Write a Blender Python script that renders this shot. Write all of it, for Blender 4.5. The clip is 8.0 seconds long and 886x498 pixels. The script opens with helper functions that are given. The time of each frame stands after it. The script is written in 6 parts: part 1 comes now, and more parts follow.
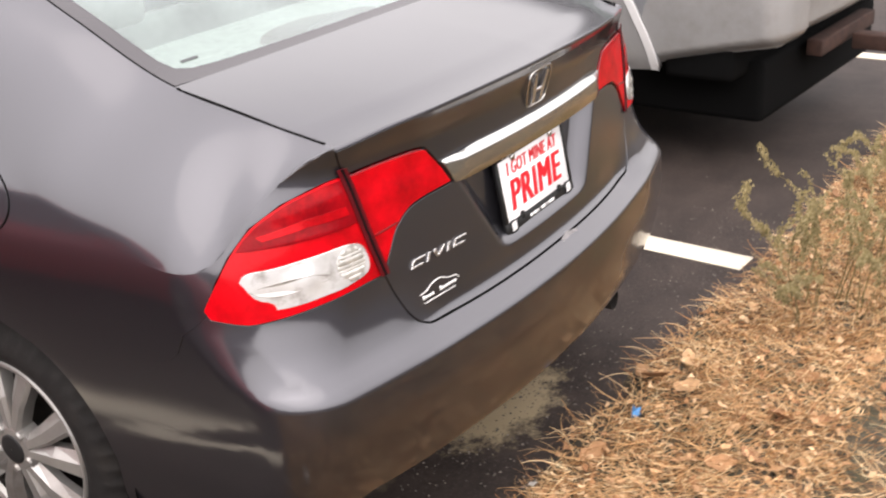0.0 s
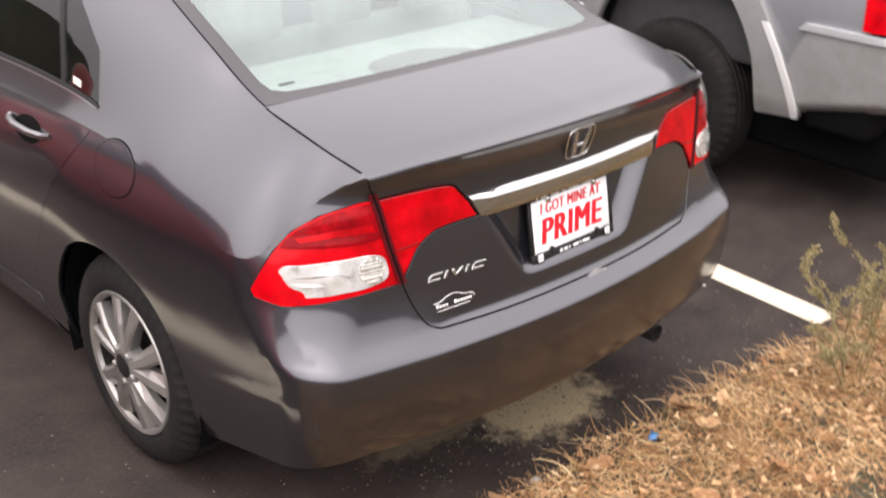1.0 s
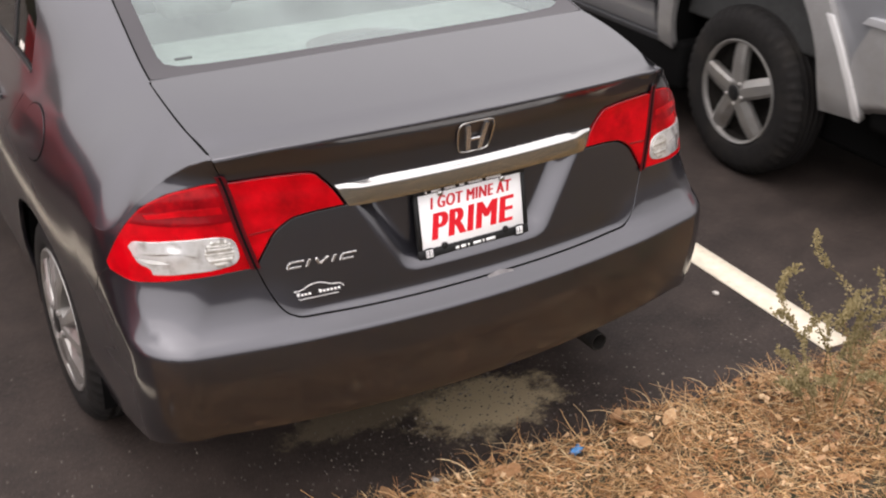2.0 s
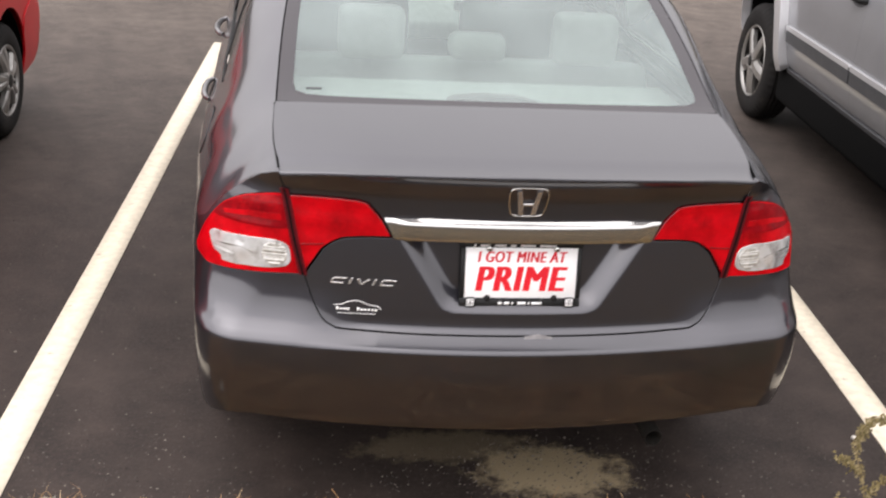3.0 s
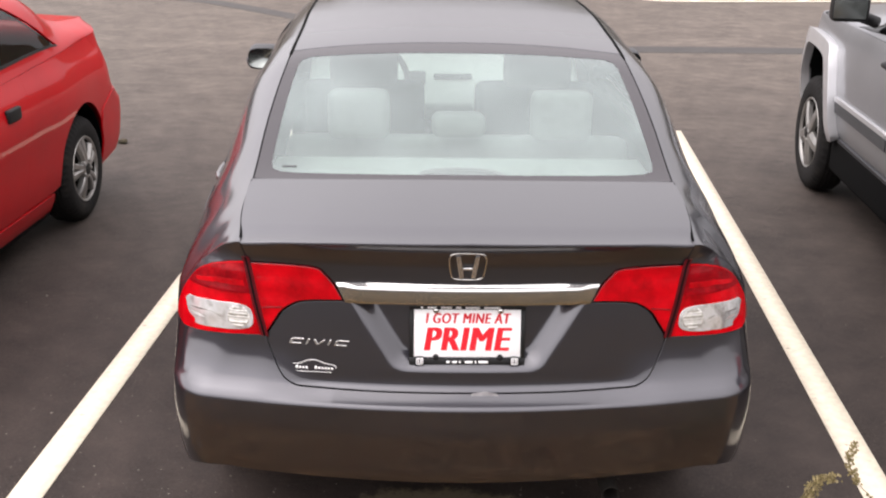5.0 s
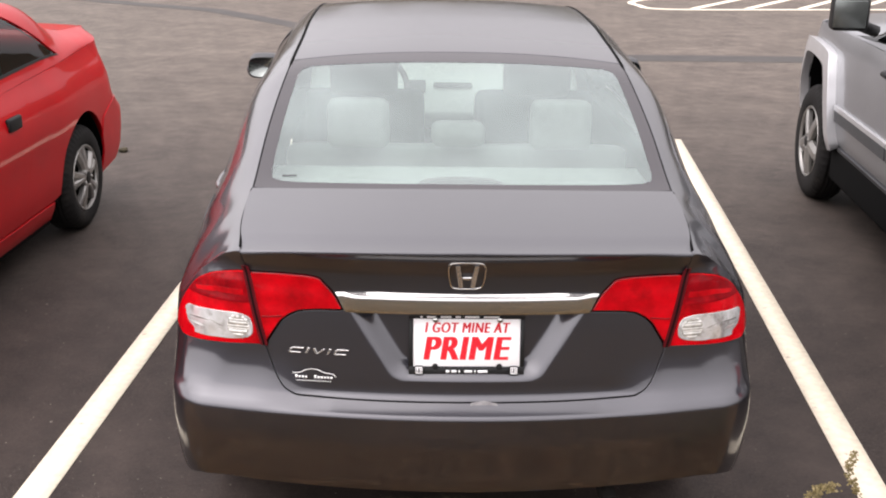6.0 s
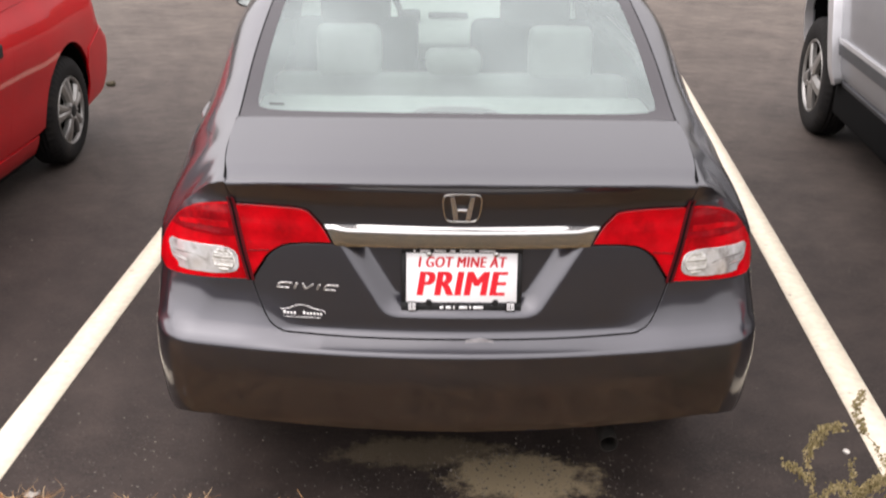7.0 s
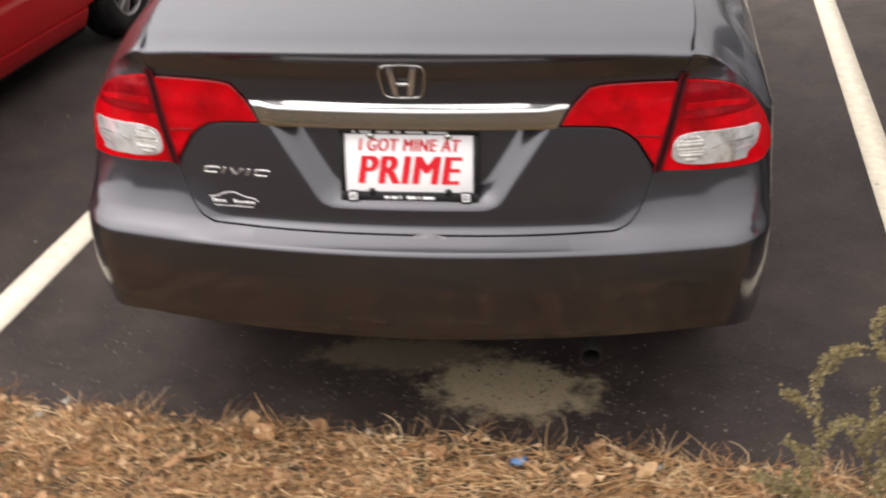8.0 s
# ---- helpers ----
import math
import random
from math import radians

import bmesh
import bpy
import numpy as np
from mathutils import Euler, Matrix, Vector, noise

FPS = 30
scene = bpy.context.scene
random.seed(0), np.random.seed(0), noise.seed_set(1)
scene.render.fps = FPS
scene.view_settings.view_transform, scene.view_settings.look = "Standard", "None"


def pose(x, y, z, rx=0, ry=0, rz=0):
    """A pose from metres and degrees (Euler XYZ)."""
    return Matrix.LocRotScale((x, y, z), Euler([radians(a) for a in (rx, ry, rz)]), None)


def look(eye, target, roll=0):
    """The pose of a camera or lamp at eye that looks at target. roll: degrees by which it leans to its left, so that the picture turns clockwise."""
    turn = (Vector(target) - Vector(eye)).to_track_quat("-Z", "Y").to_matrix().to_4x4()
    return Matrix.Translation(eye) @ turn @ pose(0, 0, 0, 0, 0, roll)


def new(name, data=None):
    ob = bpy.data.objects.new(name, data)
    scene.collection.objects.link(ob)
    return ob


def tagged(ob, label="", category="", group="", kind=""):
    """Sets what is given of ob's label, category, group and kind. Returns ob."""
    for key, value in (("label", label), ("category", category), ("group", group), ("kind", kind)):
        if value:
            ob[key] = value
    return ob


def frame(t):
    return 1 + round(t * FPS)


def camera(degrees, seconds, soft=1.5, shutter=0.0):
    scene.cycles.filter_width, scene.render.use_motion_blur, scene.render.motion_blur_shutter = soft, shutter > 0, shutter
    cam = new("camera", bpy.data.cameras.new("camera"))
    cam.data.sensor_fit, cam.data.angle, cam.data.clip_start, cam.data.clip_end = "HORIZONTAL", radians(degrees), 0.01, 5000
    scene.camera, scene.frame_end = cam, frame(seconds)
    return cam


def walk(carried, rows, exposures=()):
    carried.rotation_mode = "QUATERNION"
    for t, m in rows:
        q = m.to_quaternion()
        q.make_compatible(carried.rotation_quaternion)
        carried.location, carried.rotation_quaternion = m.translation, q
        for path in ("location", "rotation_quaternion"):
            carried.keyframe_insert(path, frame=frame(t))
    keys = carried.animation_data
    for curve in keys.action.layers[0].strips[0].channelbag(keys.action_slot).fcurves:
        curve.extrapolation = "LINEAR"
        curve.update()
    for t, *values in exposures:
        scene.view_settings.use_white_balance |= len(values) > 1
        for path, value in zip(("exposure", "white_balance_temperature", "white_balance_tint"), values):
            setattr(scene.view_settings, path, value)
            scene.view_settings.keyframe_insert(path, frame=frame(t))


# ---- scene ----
cam = camera(43.4, 8.0, soft=2.0, shutter=0.5)
PATH = [
    (0, (-2.105, -1.008, 1.648), (-0.568, -0.005, 0.854), -3.5),
    (0.5, (-2.129, -1.324, 1.821), (-0.699, -0.198, 0.99), -0.5),
    (1, (-2.085, -1.592, 1.917), (-0.828, -0.278, 1.083), 0.6),
    (1.2, (-2.006, -1.701, 1.885), (-0.786, -0.325, 1.098), 1.5),
    (2.3, (-1.101, -2.203, 1.95), (-0.397, -0.567, 1.042), 1.4),
    (2.5, (-0.945, -2.371, 1.945), (-0.432, -0.64, 1.085), 3.7),
    (3, (-0.63, -2.496, 1.985), (-0.338, -0.679, 1.201), 4.2),
    (3.5, (-0.354, -2.612, 2.003), (-0.173, -0.768, 1.25), 3.5),
    (4, (-0.135, -2.73, 2.024), (-0.075, -0.874, 1.283), 2.4),
    (4.5, (-0.142, -2.751, 2.038), (-0.036, -0.877, 1.348), 1.8),
    (5, (-0.149, -2.752, 2.04), (-0.098, -0.864, 1.383), 0.9),
    (5.2, (-0.15, -2.758, 2.046), (-0.102, -0.865, 1.403), 0.9),
    (6.3, (-0.145, -2.747, 2.043), (-0.092, -0.854, 1.398), 0.9),
    (6.5, (-0.147, -2.734, 2.036), (-0.088, -0.852, 1.361), 0.9),
    (7, (-0.139, -2.639, 1.98), (-0.08, -0.784, 1.236), 1.1),
    (7.5, (0.018, -2.478, 1.881), (-0.075, -0.667, 1.039), -3.1),
    (8, (0.377, -2.23, 1.832), (0.149, -0.481, 0.89), -2.0),
]
walk(cam, [(t, look(eye, target, roll)) for t, eye, target, roll in PATH],
     exposures=[(0.0, 0.96, 6700, 16), (0.5, 0.96, 6700, 16), (1.2, 0.84, 6660, 16), (2.3, 0.38, 6630, 16), (3.0, 0.51, 6580, 15), (4.5, 0.64, 6580, 17), (6.5, 0.64, 6580, 17), (7.2, 0.55, 6630, 16), (8.0, 0.45, 6680, 14)])

# ---------------------------------------------------------------- light
world = bpy.data.worlds.new("overcast_sky")
scene.world = world
world.use_nodes = True
wn = world.node_tree
sky = wn.nodes.new("ShaderNodeTexSky")
sky.sky_type, sky.sun_disc, sky.sun_elevation, sky.sun_rotation = "NISHITA", False, radians(58), radians(250)
sky.air_density, sky.dust_density, sky.ozone_density = 1.0, 4.0, 1.0
grey = wn.nodes.new("ShaderNodeHueSaturation")
grey.inputs["Saturation"].default_value = 0.08
wn.links.new(sky.outputs[0], grey.inputs["Color"])
cloud = wn.nodes.new("ShaderNodeMix")
cloud.data_type = "RGBA"
cloud.inputs[0].default_value = 0.88
# an even cloud cover: brighter overhead than at the horizon, and towards the veiled sun
way, axes = wn.nodes.new("ShaderNodeTexCoord"), wn.nodes.new("ShaderNodeSeparateXYZ")
wn.links.new(way.outputs["Generated"], axes.inputs[0])
height, veil, layer = wn.nodes.new("ShaderNodeMath"), wn.nodes.new("ShaderNodeMath"), wn.nodes.new("ShaderNodeVectorMath")
height.operation = veil.operation = "MULTIPLY_ADD"
height.inputs[1].default_value, height.inputs[2].default_value = 1.20, 0.43
wn.links.new(axes.outputs["Z"], height.inputs[0])
veil.inputs[1].default_value = -0.75
west = wn.nodes.new("ShaderNodeMath")
west.operation = "MINIMUM"
west.inputs[1].default_value = 0.0
wn.links.new(axes.outputs["X"], west.inputs[0])
wn.links.new(west.outputs[0], veil.inputs[0])
ahead = wn.nodes.new("ShaderNodeMath")
ahead.operation = "MULTIPLY_ADD"
ahead.inputs[1].default_value = -0.30
wn.links.new(axes.outputs["Y"], ahead.inputs[0])
wn.links.new(height.outputs[0], ahead.inputs[2])
wn.links.new(ahead.outputs[0], veil.inputs[2])
layer.operation = "SCALE"
layer.inputs[0].default_value = (3.64, 3.63, 3.66)
wn.links.new(veil.outputs[0], layer.inputs["Scale"])
wn.links.new(layer.outputs[0], cloud.inputs[7])
wn.links.new(grey.outputs[0], cloud.inputs[6])
wn.links.new(cloud.outputs[2], wn.nodes["Background"].inputs["Color"])
wn.nodes["Background"].inputs["Strength"].default_value = 0.36
sun = new("sun", bpy.data.lights.new("sun", "SUN"))
sun.data.energy, sun.data.angle, sun.data.color = 0.5, radians(65), (1.0, 0.95, 0.89)
sun.matrix_world = look((-5.0, -1.8, 8.5), (0, 0, 0))

# ---------------------------------------------------------------- materials
DIFFUSE_SCALE = 0.8


def material(name, colour, rough=0.5, metal=0.0, coat=0.0, coat_rough=0.03, grain=0.0, scale=40.0, bump=0.0, bump_scale=120.0, rough_var=0.0, ior=1.5, spec=0.5, stain=None, stain_scale=2.5, stain_range=(0.45, 0.7), fine=None):
    """A node material: a base colour with grain at two scales, stains, varied gloss and fine relief."""
    m = bpy.data.materials.new(name)
    m.use_nodes = True
    t = m.node_tree
    b = t.nodes["Principled BSDF"]
    if metal < 0.5:  # non-metals are made a fifth darker, which leaves reflections brighter beside them
        colour = tuple(c * DIFFUSE_SCALE for c in colour)
        stain = stain and tuple(c * DIFFUSE_SCALE for c in stain)
        fine = fine and (tuple(c * DIFFUSE_SCALE for c in fine[0]), *fine[1:])
    b.inputs["Base Color"].default_value = (*colour, 1)
    b.inputs["Roughness"].default_value, b.inputs["Metallic"].default_value = rough, metal
    b.inputs["Coat Weight"].default_value, b.inputs["Coat Roughness"].default_value = coat, coat_rough
    b.inputs["IOR"].default_value, b.inputs["Specular IOR Level"].default_value = ior, spec
    pos = t.nodes.new("ShaderNodeTexCoord").outputs["Object"]

    def noise_at(s, detail=4.0, rough_=0.6):
        n = t.nodes.new("ShaderNodeTexNoise")
        n.inputs["Scale"].default_value, n.inputs["Detail"].default_value, n.inputs["Roughness"].default_value = s, detail, rough_
        t.links.new(pos, n.inputs["Vector"])
        return n.outputs["Fac"]

    def ramp(fac, lo, hi, a, c):
        r = t.nodes.new("ShaderNodeMapRange")
        r.inputs[1].default_value, r.inputs[2].default_value, r.inputs[3].default_value, r.inputs[4].default_value = lo, hi, a, c
        t.links.new(fac, r.inputs[0])
        return r.outputs[0]

    def mix(fac, one, two, kind="MIX"):
        x = t.nodes.new("ShaderNodeMix")
        x.data_type, x.blend_type = "RGBA", kind
        for sock, val in ((x.inputs[0], fac), (x.inputs[6], one), (x.inputs[7], two)):
            if isinstance(val, bpy.types.NodeSocket):
                t.links.new(val, sock)
            else:
                sock.default_value = val if isinstance(val, float) else (*val, 1)
        return x.outputs[2]

    col = colour
    if grain:
        f = ramp(noise_at(scale), 0.3, 0.7, 1 - grain, 1 + grain)
        g = t.nodes.new("ShaderNodeCombineColor")
        for k in range(3):
            t.links.new(f, g.inputs[k])
        col = mix(1.0, col, g.outputs[0], "MULTIPLY")
    if fine:
        col = mix(ramp(noise_at(fine[1], 2.0), fine[2], fine[3], 0.0, 1.0), col, fine[0])
    if stain:
        col = mix(ramp(noise_at(stain_scale, 6.0, 0.65), *stain_range, 0.0, 1.0), col, stain)
    if isinstance(col, bpy.types.NodeSocket):
        t.links.new(col, b.inputs["Base Color"])
    if rough_var:
        t.links.new(ramp(noise_at(6.0, 5.0), 0.3, 0.7, max(0.02, rough - rough_var), min(1, rough + rough_var)), b.inputs["Roughness"])
    if bump:
        n = t.nodes.new("ShaderNodeBump")
        n.inputs["Strength"].default_value, n.inputs["Distance"].default_value = 1.0, bump
        t.links.new(noise_at(bump_scale, 3.0), n.inputs["Height"])
        t.links.new(n.outputs[0], b.inputs["Normal"])
    return m


def glass_material(name, tint, film=0.0, film_colour=(0.7, 0.78, 0.75), ior=1.5):
    """Thin tinted glass: clear, with a mirror gloss by Fresnel and, where it is dirty, a film of dust that also paints
    in sky haze.
    """
    m = bpy.data.materials.new(name)
    m.use_nodes = True
    t = m.node_tree
    for n in list(t.nodes):
        t.nodes.remove(n)
    out, mixer, dusty = t.nodes.new("ShaderNodeOutputMaterial"), t.nodes.new("ShaderNodeMixShader"), t.nodes.new("ShaderNodeMixShader")
    clear, shine, fres, dust = t.nodes.new("ShaderNodeBsdfTransparent"), t.nodes.new("ShaderNodeBsdfGlossy"), t.nodes.new("ShaderNodeFresnel"), t.nodes.new("ShaderNodeBsdfDiffuse")
    clear.inputs[0].default_value, dust.inputs[0].default_value = (*tint, 1), (*film_colour, 1)
    shine.inputs["Roughness"].default_value = 0.02
    fres.inputs["IOR"].default_value = ior
    if film:
        n, r, c = t.nodes.new("ShaderNodeTexNoise"), t.nodes.new("ShaderNodeMapRange"), t.nodes.new("ShaderNodeTexCoord")
        n.inputs["Scale"].default_value, n.inputs["Detail"].default_value = 3.0, 6.0
        t.links.new(c.outputs["Object"], n.inputs["Vector"])
        r.inputs[1].default_value, r.inputs[2].default_value, r.inputs[3].default_value, r.inputs[4].default_value = 0.35, 0.7, film * 0.8, film * 1.25
        t.links.new(n.outputs["Fac"], r.inputs[0])
        t.links.new(r.outputs[0], dusty.inputs[0])
    else:
        dusty.inputs[0].default_value = 0.0
    t.links.new(clear.outputs[0], dusty.inputs[1])
    t.links.new(dust.outputs[0], dusty.inputs[2])
    t.links.new(fres.outputs[0], mixer.inputs[0])
    t.links.new(dusty.outputs[0], mixer.inputs[1])
    t.links.new(shine.outputs[0], mixer.inputs[2])
    t.links.new(mixer.outputs[0], out.inputs[0])
    return m


PAINT = material("grey_metallic_paint", (0.044, 0.043, 0.051), 0.44, 0.95, 1.0, 0.11, grain=0.05, scale=900, stain=(0.048, 0.046, 0.053), stain_scale=1.6, stain_range=(0.52, 0.85))
PAINT.node_tree.nodes["Principled BSDF"].inputs["Coat IOR"].default_value = 1.66
RED_PAINT = material("red_car_paint", (0.47, 0.0015, 0.005), 0.5, 0.0, 0.55, 0.02, grain=0.08, scale=3, spec=0.1)
SILVER_PAINT = material("silver_metallic_paint", (0.215, 0.219, 0.230), 0.42, 0.5, 0.7, 0.08, grain=0.04, scale=4)
# paler than the body paint: stronger light on the tail put into colour
SILVER_LIT = material("lit_silver_plastic", (0.34, 0.335, 0.33), 0.42, 0.35, 0.5, 0.10, grain=0.05, scale=4, stain=(0.28, 0.27, 0.26), stain_scale=5)
BLACK = material("black_plastic", (0.012, 0.012, 0.012), 0.5, grain=0.2, scale=60, spec=0.25)
# dark joints; also undersides and hollows, whose shade is put into this colour
GAP = material("joint_and_shade", (0.003, 0.003, 0.003), 0.9, spec=0.08)
RUBBER = material("tyre_rubber", (0.012, 0.011, 0.0105), 0.8, grain=0.25, scale=30, bump=0.002, bump_scale=60, stain=(0.028, 0.024, 0.020), stain_scale=6, stain_range=(0.5, 0.8), spec=0.18)
ALLOY = material("painted_alloy", (0.30, 0.29, 0.275), 0.38, 0.75, grain=0.1, scale=12, stain=(0.22, 0.19, 0.16), stain_scale=9, stain_range=(0.55, 0.8))
CHROME = material("chrome", (0.54, 0.53, 0.51), 0.15, 1.0, rough_var=0.05)
LENS_RED = material("red_lamp_lens", (0.52, 0.002, 0.006), 0.22, 0.0, 0.12, 0.03, grain=0.25, scale=14, stain=(0.26, 0.002, 0.004), stain_scale=10.0, stain_range=(0.48, 0.70), spec=0.1)
LENS_BRAKE = material("dark_red_brake_lens", (0.22, 0.002, 0.005), 0.22, 0.0, 0.05, 0.03, grain=0.3, scale=22, stain=(0.36, 0.003, 0.006), stain_scale=16.0, stain_range=(0.50, 0.66), spec=0.1)
LENS_DARK = material("dark_lens_wall", (0.085, 0.003, 0.006), 0.3, grain=0.2, scale=20, spec=0.2)
LENS_DEEP = material("deep_red_lens_rim", (0.20, 0.002, 0.006), 0.08, 0.0, 0.6, 0.02, grain=0.2, scale=20)
LENS_WHITE = material("clear_reverse_lens", (0.66, 0.66, 0.65), 0.16, 0.5, 0.6, 0.02, grain=0.14, scale=22, stain=(0.33, 0.31, 0.29), stain_scale=20, stain_range=(0.50, 0.66))
BOWL = material("grey_bulb_bowl", (0.34, 0.33, 0.31), 0.25, 0.5, 0.5, grain=0.3, scale=50)
GLASS = glass_material("green_tinted_glass", (0.66, 0.76, 0.72))
# the film is dust plus the pale sky reflection, painted as haze
REAR_GLASS = glass_material("dusty_hazy_rear_glass", (0.68, 0.78, 0.75), 0.26, (0.47, 0.56, 0.545))
DARK_GLASS = glass_material("dark_side_glass", (0.40, 0.46, 0.43))
FRIT = material("glass_border", (0.040, 0.036, 0.040), 0.16, 0.0, 0.0, 0.02, spec=0.42)
WHITE = material("white_enamel", (1.08, 1.07, 1.06), 0.3)
RED_INK = material("red_print", (0.78, 0.008, 0.02), 0.35)
LINE_PAINT = material("worn_line_paint", (0.82, 0.73, 0.575), 0.7, grain=0.12, scale=25, stain=(0.42, 0.37, 0.29), stain_scale=18, stain_range=(0.62, 0.74), bump=0.002)
SOIL = material("needle_litter_soil", (0.062, 0.047, 0.027), 0.95, grain=0.45, scale=30, bump=0.02, bump_scale=40, stain=(0.045, 0.046, 0.020), stain_scale=2.2, stain_range=(0.5, 0.65))
SEAT = material("grey_seat_cloth", (0.30, 0.30, 0.28), 0.9, grain=0.15, scale=40)
SEAT_DARK = material("charcoal_trim", (0.035, 0.036, 0.035), 0.85, grain=0.2, scale=30)
SHELF = material("pale_shelf_felt", (0.55, 0.56, 0.52), 0.95, grain=0.15, scale=50)
BROWN_LENS = material("dull_brake_lamp", (0.20, 0.12, 0.10), 0.3)
PIPE = material("sooty_and_shaded_steel", (0.014, 0.012, 0.010), 0.8, 0.2, grain=0.4, scale=40, spec=0.2)
BADGE = material("dull_chrome_badge", (0.50, 0.49, 0.48), 0.25, 0.9, grain=0.25, scale=80)
HANDLE = material("bright_handle", (0.20, 0.195, 0.20), 0.3, 0.9, 0.5)
SCUFF = material("scuffed_paint", (0.20, 0.19, 0.19), 0.6, 0.3, grain=0.3, scale=60)
MIRROR = material("mirror_face", (0.20, 0.215, 0.205), 0.22, 0.9)
SILVER_TRIM = material("pale_flare_plastic", (0.54, 0.54, 0.55), 0.4, 0.6, 0.6, 0.08, grain=0.05, scale=5)
LIT_EDGE = material("lit_silver_edge", (0.72, 0.71, 0.70), 0.45, 0.2, 0.4, 0.1, grain=0.05, scale=5)
GREY_PLASTIC = material("weathered_grey_plastic", (0.055, 0.056, 0.060), 0.55, grain=0.15, scale=12, bump=0.0005, bump_scale=300)
BLUE_PLASTIC = material("blue_wrapper", (0.10, 0.34, 0.68), 0.4, grain=0.3, scale=80)
PAPER = material("weathered_paper", (0.62, 0.58, 0.52), 0.8, grain=0.2, scale=40)


def random_material(name, colours, rough=0.8, source="island", gloss=0.3):
    """A material whose pieces each take one colour of a row by chance."""
    m = bpy.data.materials.new(name)
    m.use_nodes = True
    t = m.node_tree
    b = t.nodes["Principled BSDF"]
    if source == "island":
        out = t.nodes.new("ShaderNodeNewGeometry").outputs["Random Per Island"]
    else:
        out = t.nodes.new("ShaderNodeObjectInfo").outputs["Random"]
    r = t.nodes.new("ShaderNodeValToRGB")
    colours = [tuple(v * DIFFUSE_SCALE for v in c) for c in colours]
    el = r.color_ramp.elements
    el[0].position, el[0].color = 0.0, (*colours[0], 1)
    el[1].position, el[1].color = 1.0, (*colours[-1], 1)
    for i, c in enumerate(colours[1:-1], 1):
        e = el.new(i / (len(colours) - 1))
        e.color = (*c, 1)
    n, mx = t.nodes.new("ShaderNodeTexNoise"), t.nodes.new("ShaderNodeMix")
    n.inputs["Scale"].default_value, n.inputs["Detail"].default_value = 60.0, 4.0
    mx.data_type, mx.blend_type = "RGBA", "OVERLAY"
    mx.inputs[0].default_value = 0.5
    t.links.new(t.nodes.new("ShaderNodeTexCoord").outputs["Object"], n.inputs["Vector"])
    t.links.new(out, r.inputs[0])
    t.links.new(r.outputs[0], mx.inputs[6])
    t.links.new(n.outputs["Fac"], mx.inputs[7])
    t.links.new(mx.outputs[2], b.inputs["Base Color"])
    b.inputs["Roughness"].default_value, b.inputs["Specular IOR Level"].default_value = rough, gloss
    return m


STRAW = random_material("dry_straw", [(0.16, 0.068, 0.026), (0.36, 0.172, 0.066), (0.50, 0.27, 0.11), (0.66, 0.42, 0.20), (0.28, 0.135, 0.056), (0.82, 0.61, 0.35), (0.48, 0.285, 0.13)], 0.7)
LEAF = random_material("dead_leaf", [(0.26, 0.125, 0.055), (0.36, 0.20, 0.095), (0.20, 0.09, 0.042), (0.46, 0.29, 0.15), (0.30, 0.155, 0.07)], 0.75, "object")
LITTER = random_material("leaf_crumbs", [(0.18, 0.075, 0.03), (0.38, 0.20, 0.09), (0.56, 0.36, 0.19), (0.28, 0.135, 0.06), (0.68, 0.48, 0.28), (0.40, 0.22, 0.105)], 0.8)
WEED = random_material("dry_weed", [(0.12, 0.09, 0.035), (0.19, 0.145, 0.06), (0.28, 0.21, 0.105), (0.09, 0.065, 0.025), (0.16, 0.13, 0.05)], 0.9)
SEED = random_material("dry_seed_head", [(0.17, 0.135, 0.055), (0.26, 0.205, 0.095), (0.35, 0.285, 0.15), (0.13, 0.10, 0.04), (0.22, 0.18, 0.075)], 0.9)
PEBBLE = random_material("grit", [(0.06, 0.055, 0.05), (0.14, 0.12, 0.10), (0.19, 0.165, 0.14), (0.05, 0.045, 0.04), (0.13, 0.11, 0.095), (0.05, 0.042, 0.036), (0.025, 0.02, 0.017), (0.24, 0.21, 0.18)], 0.8)


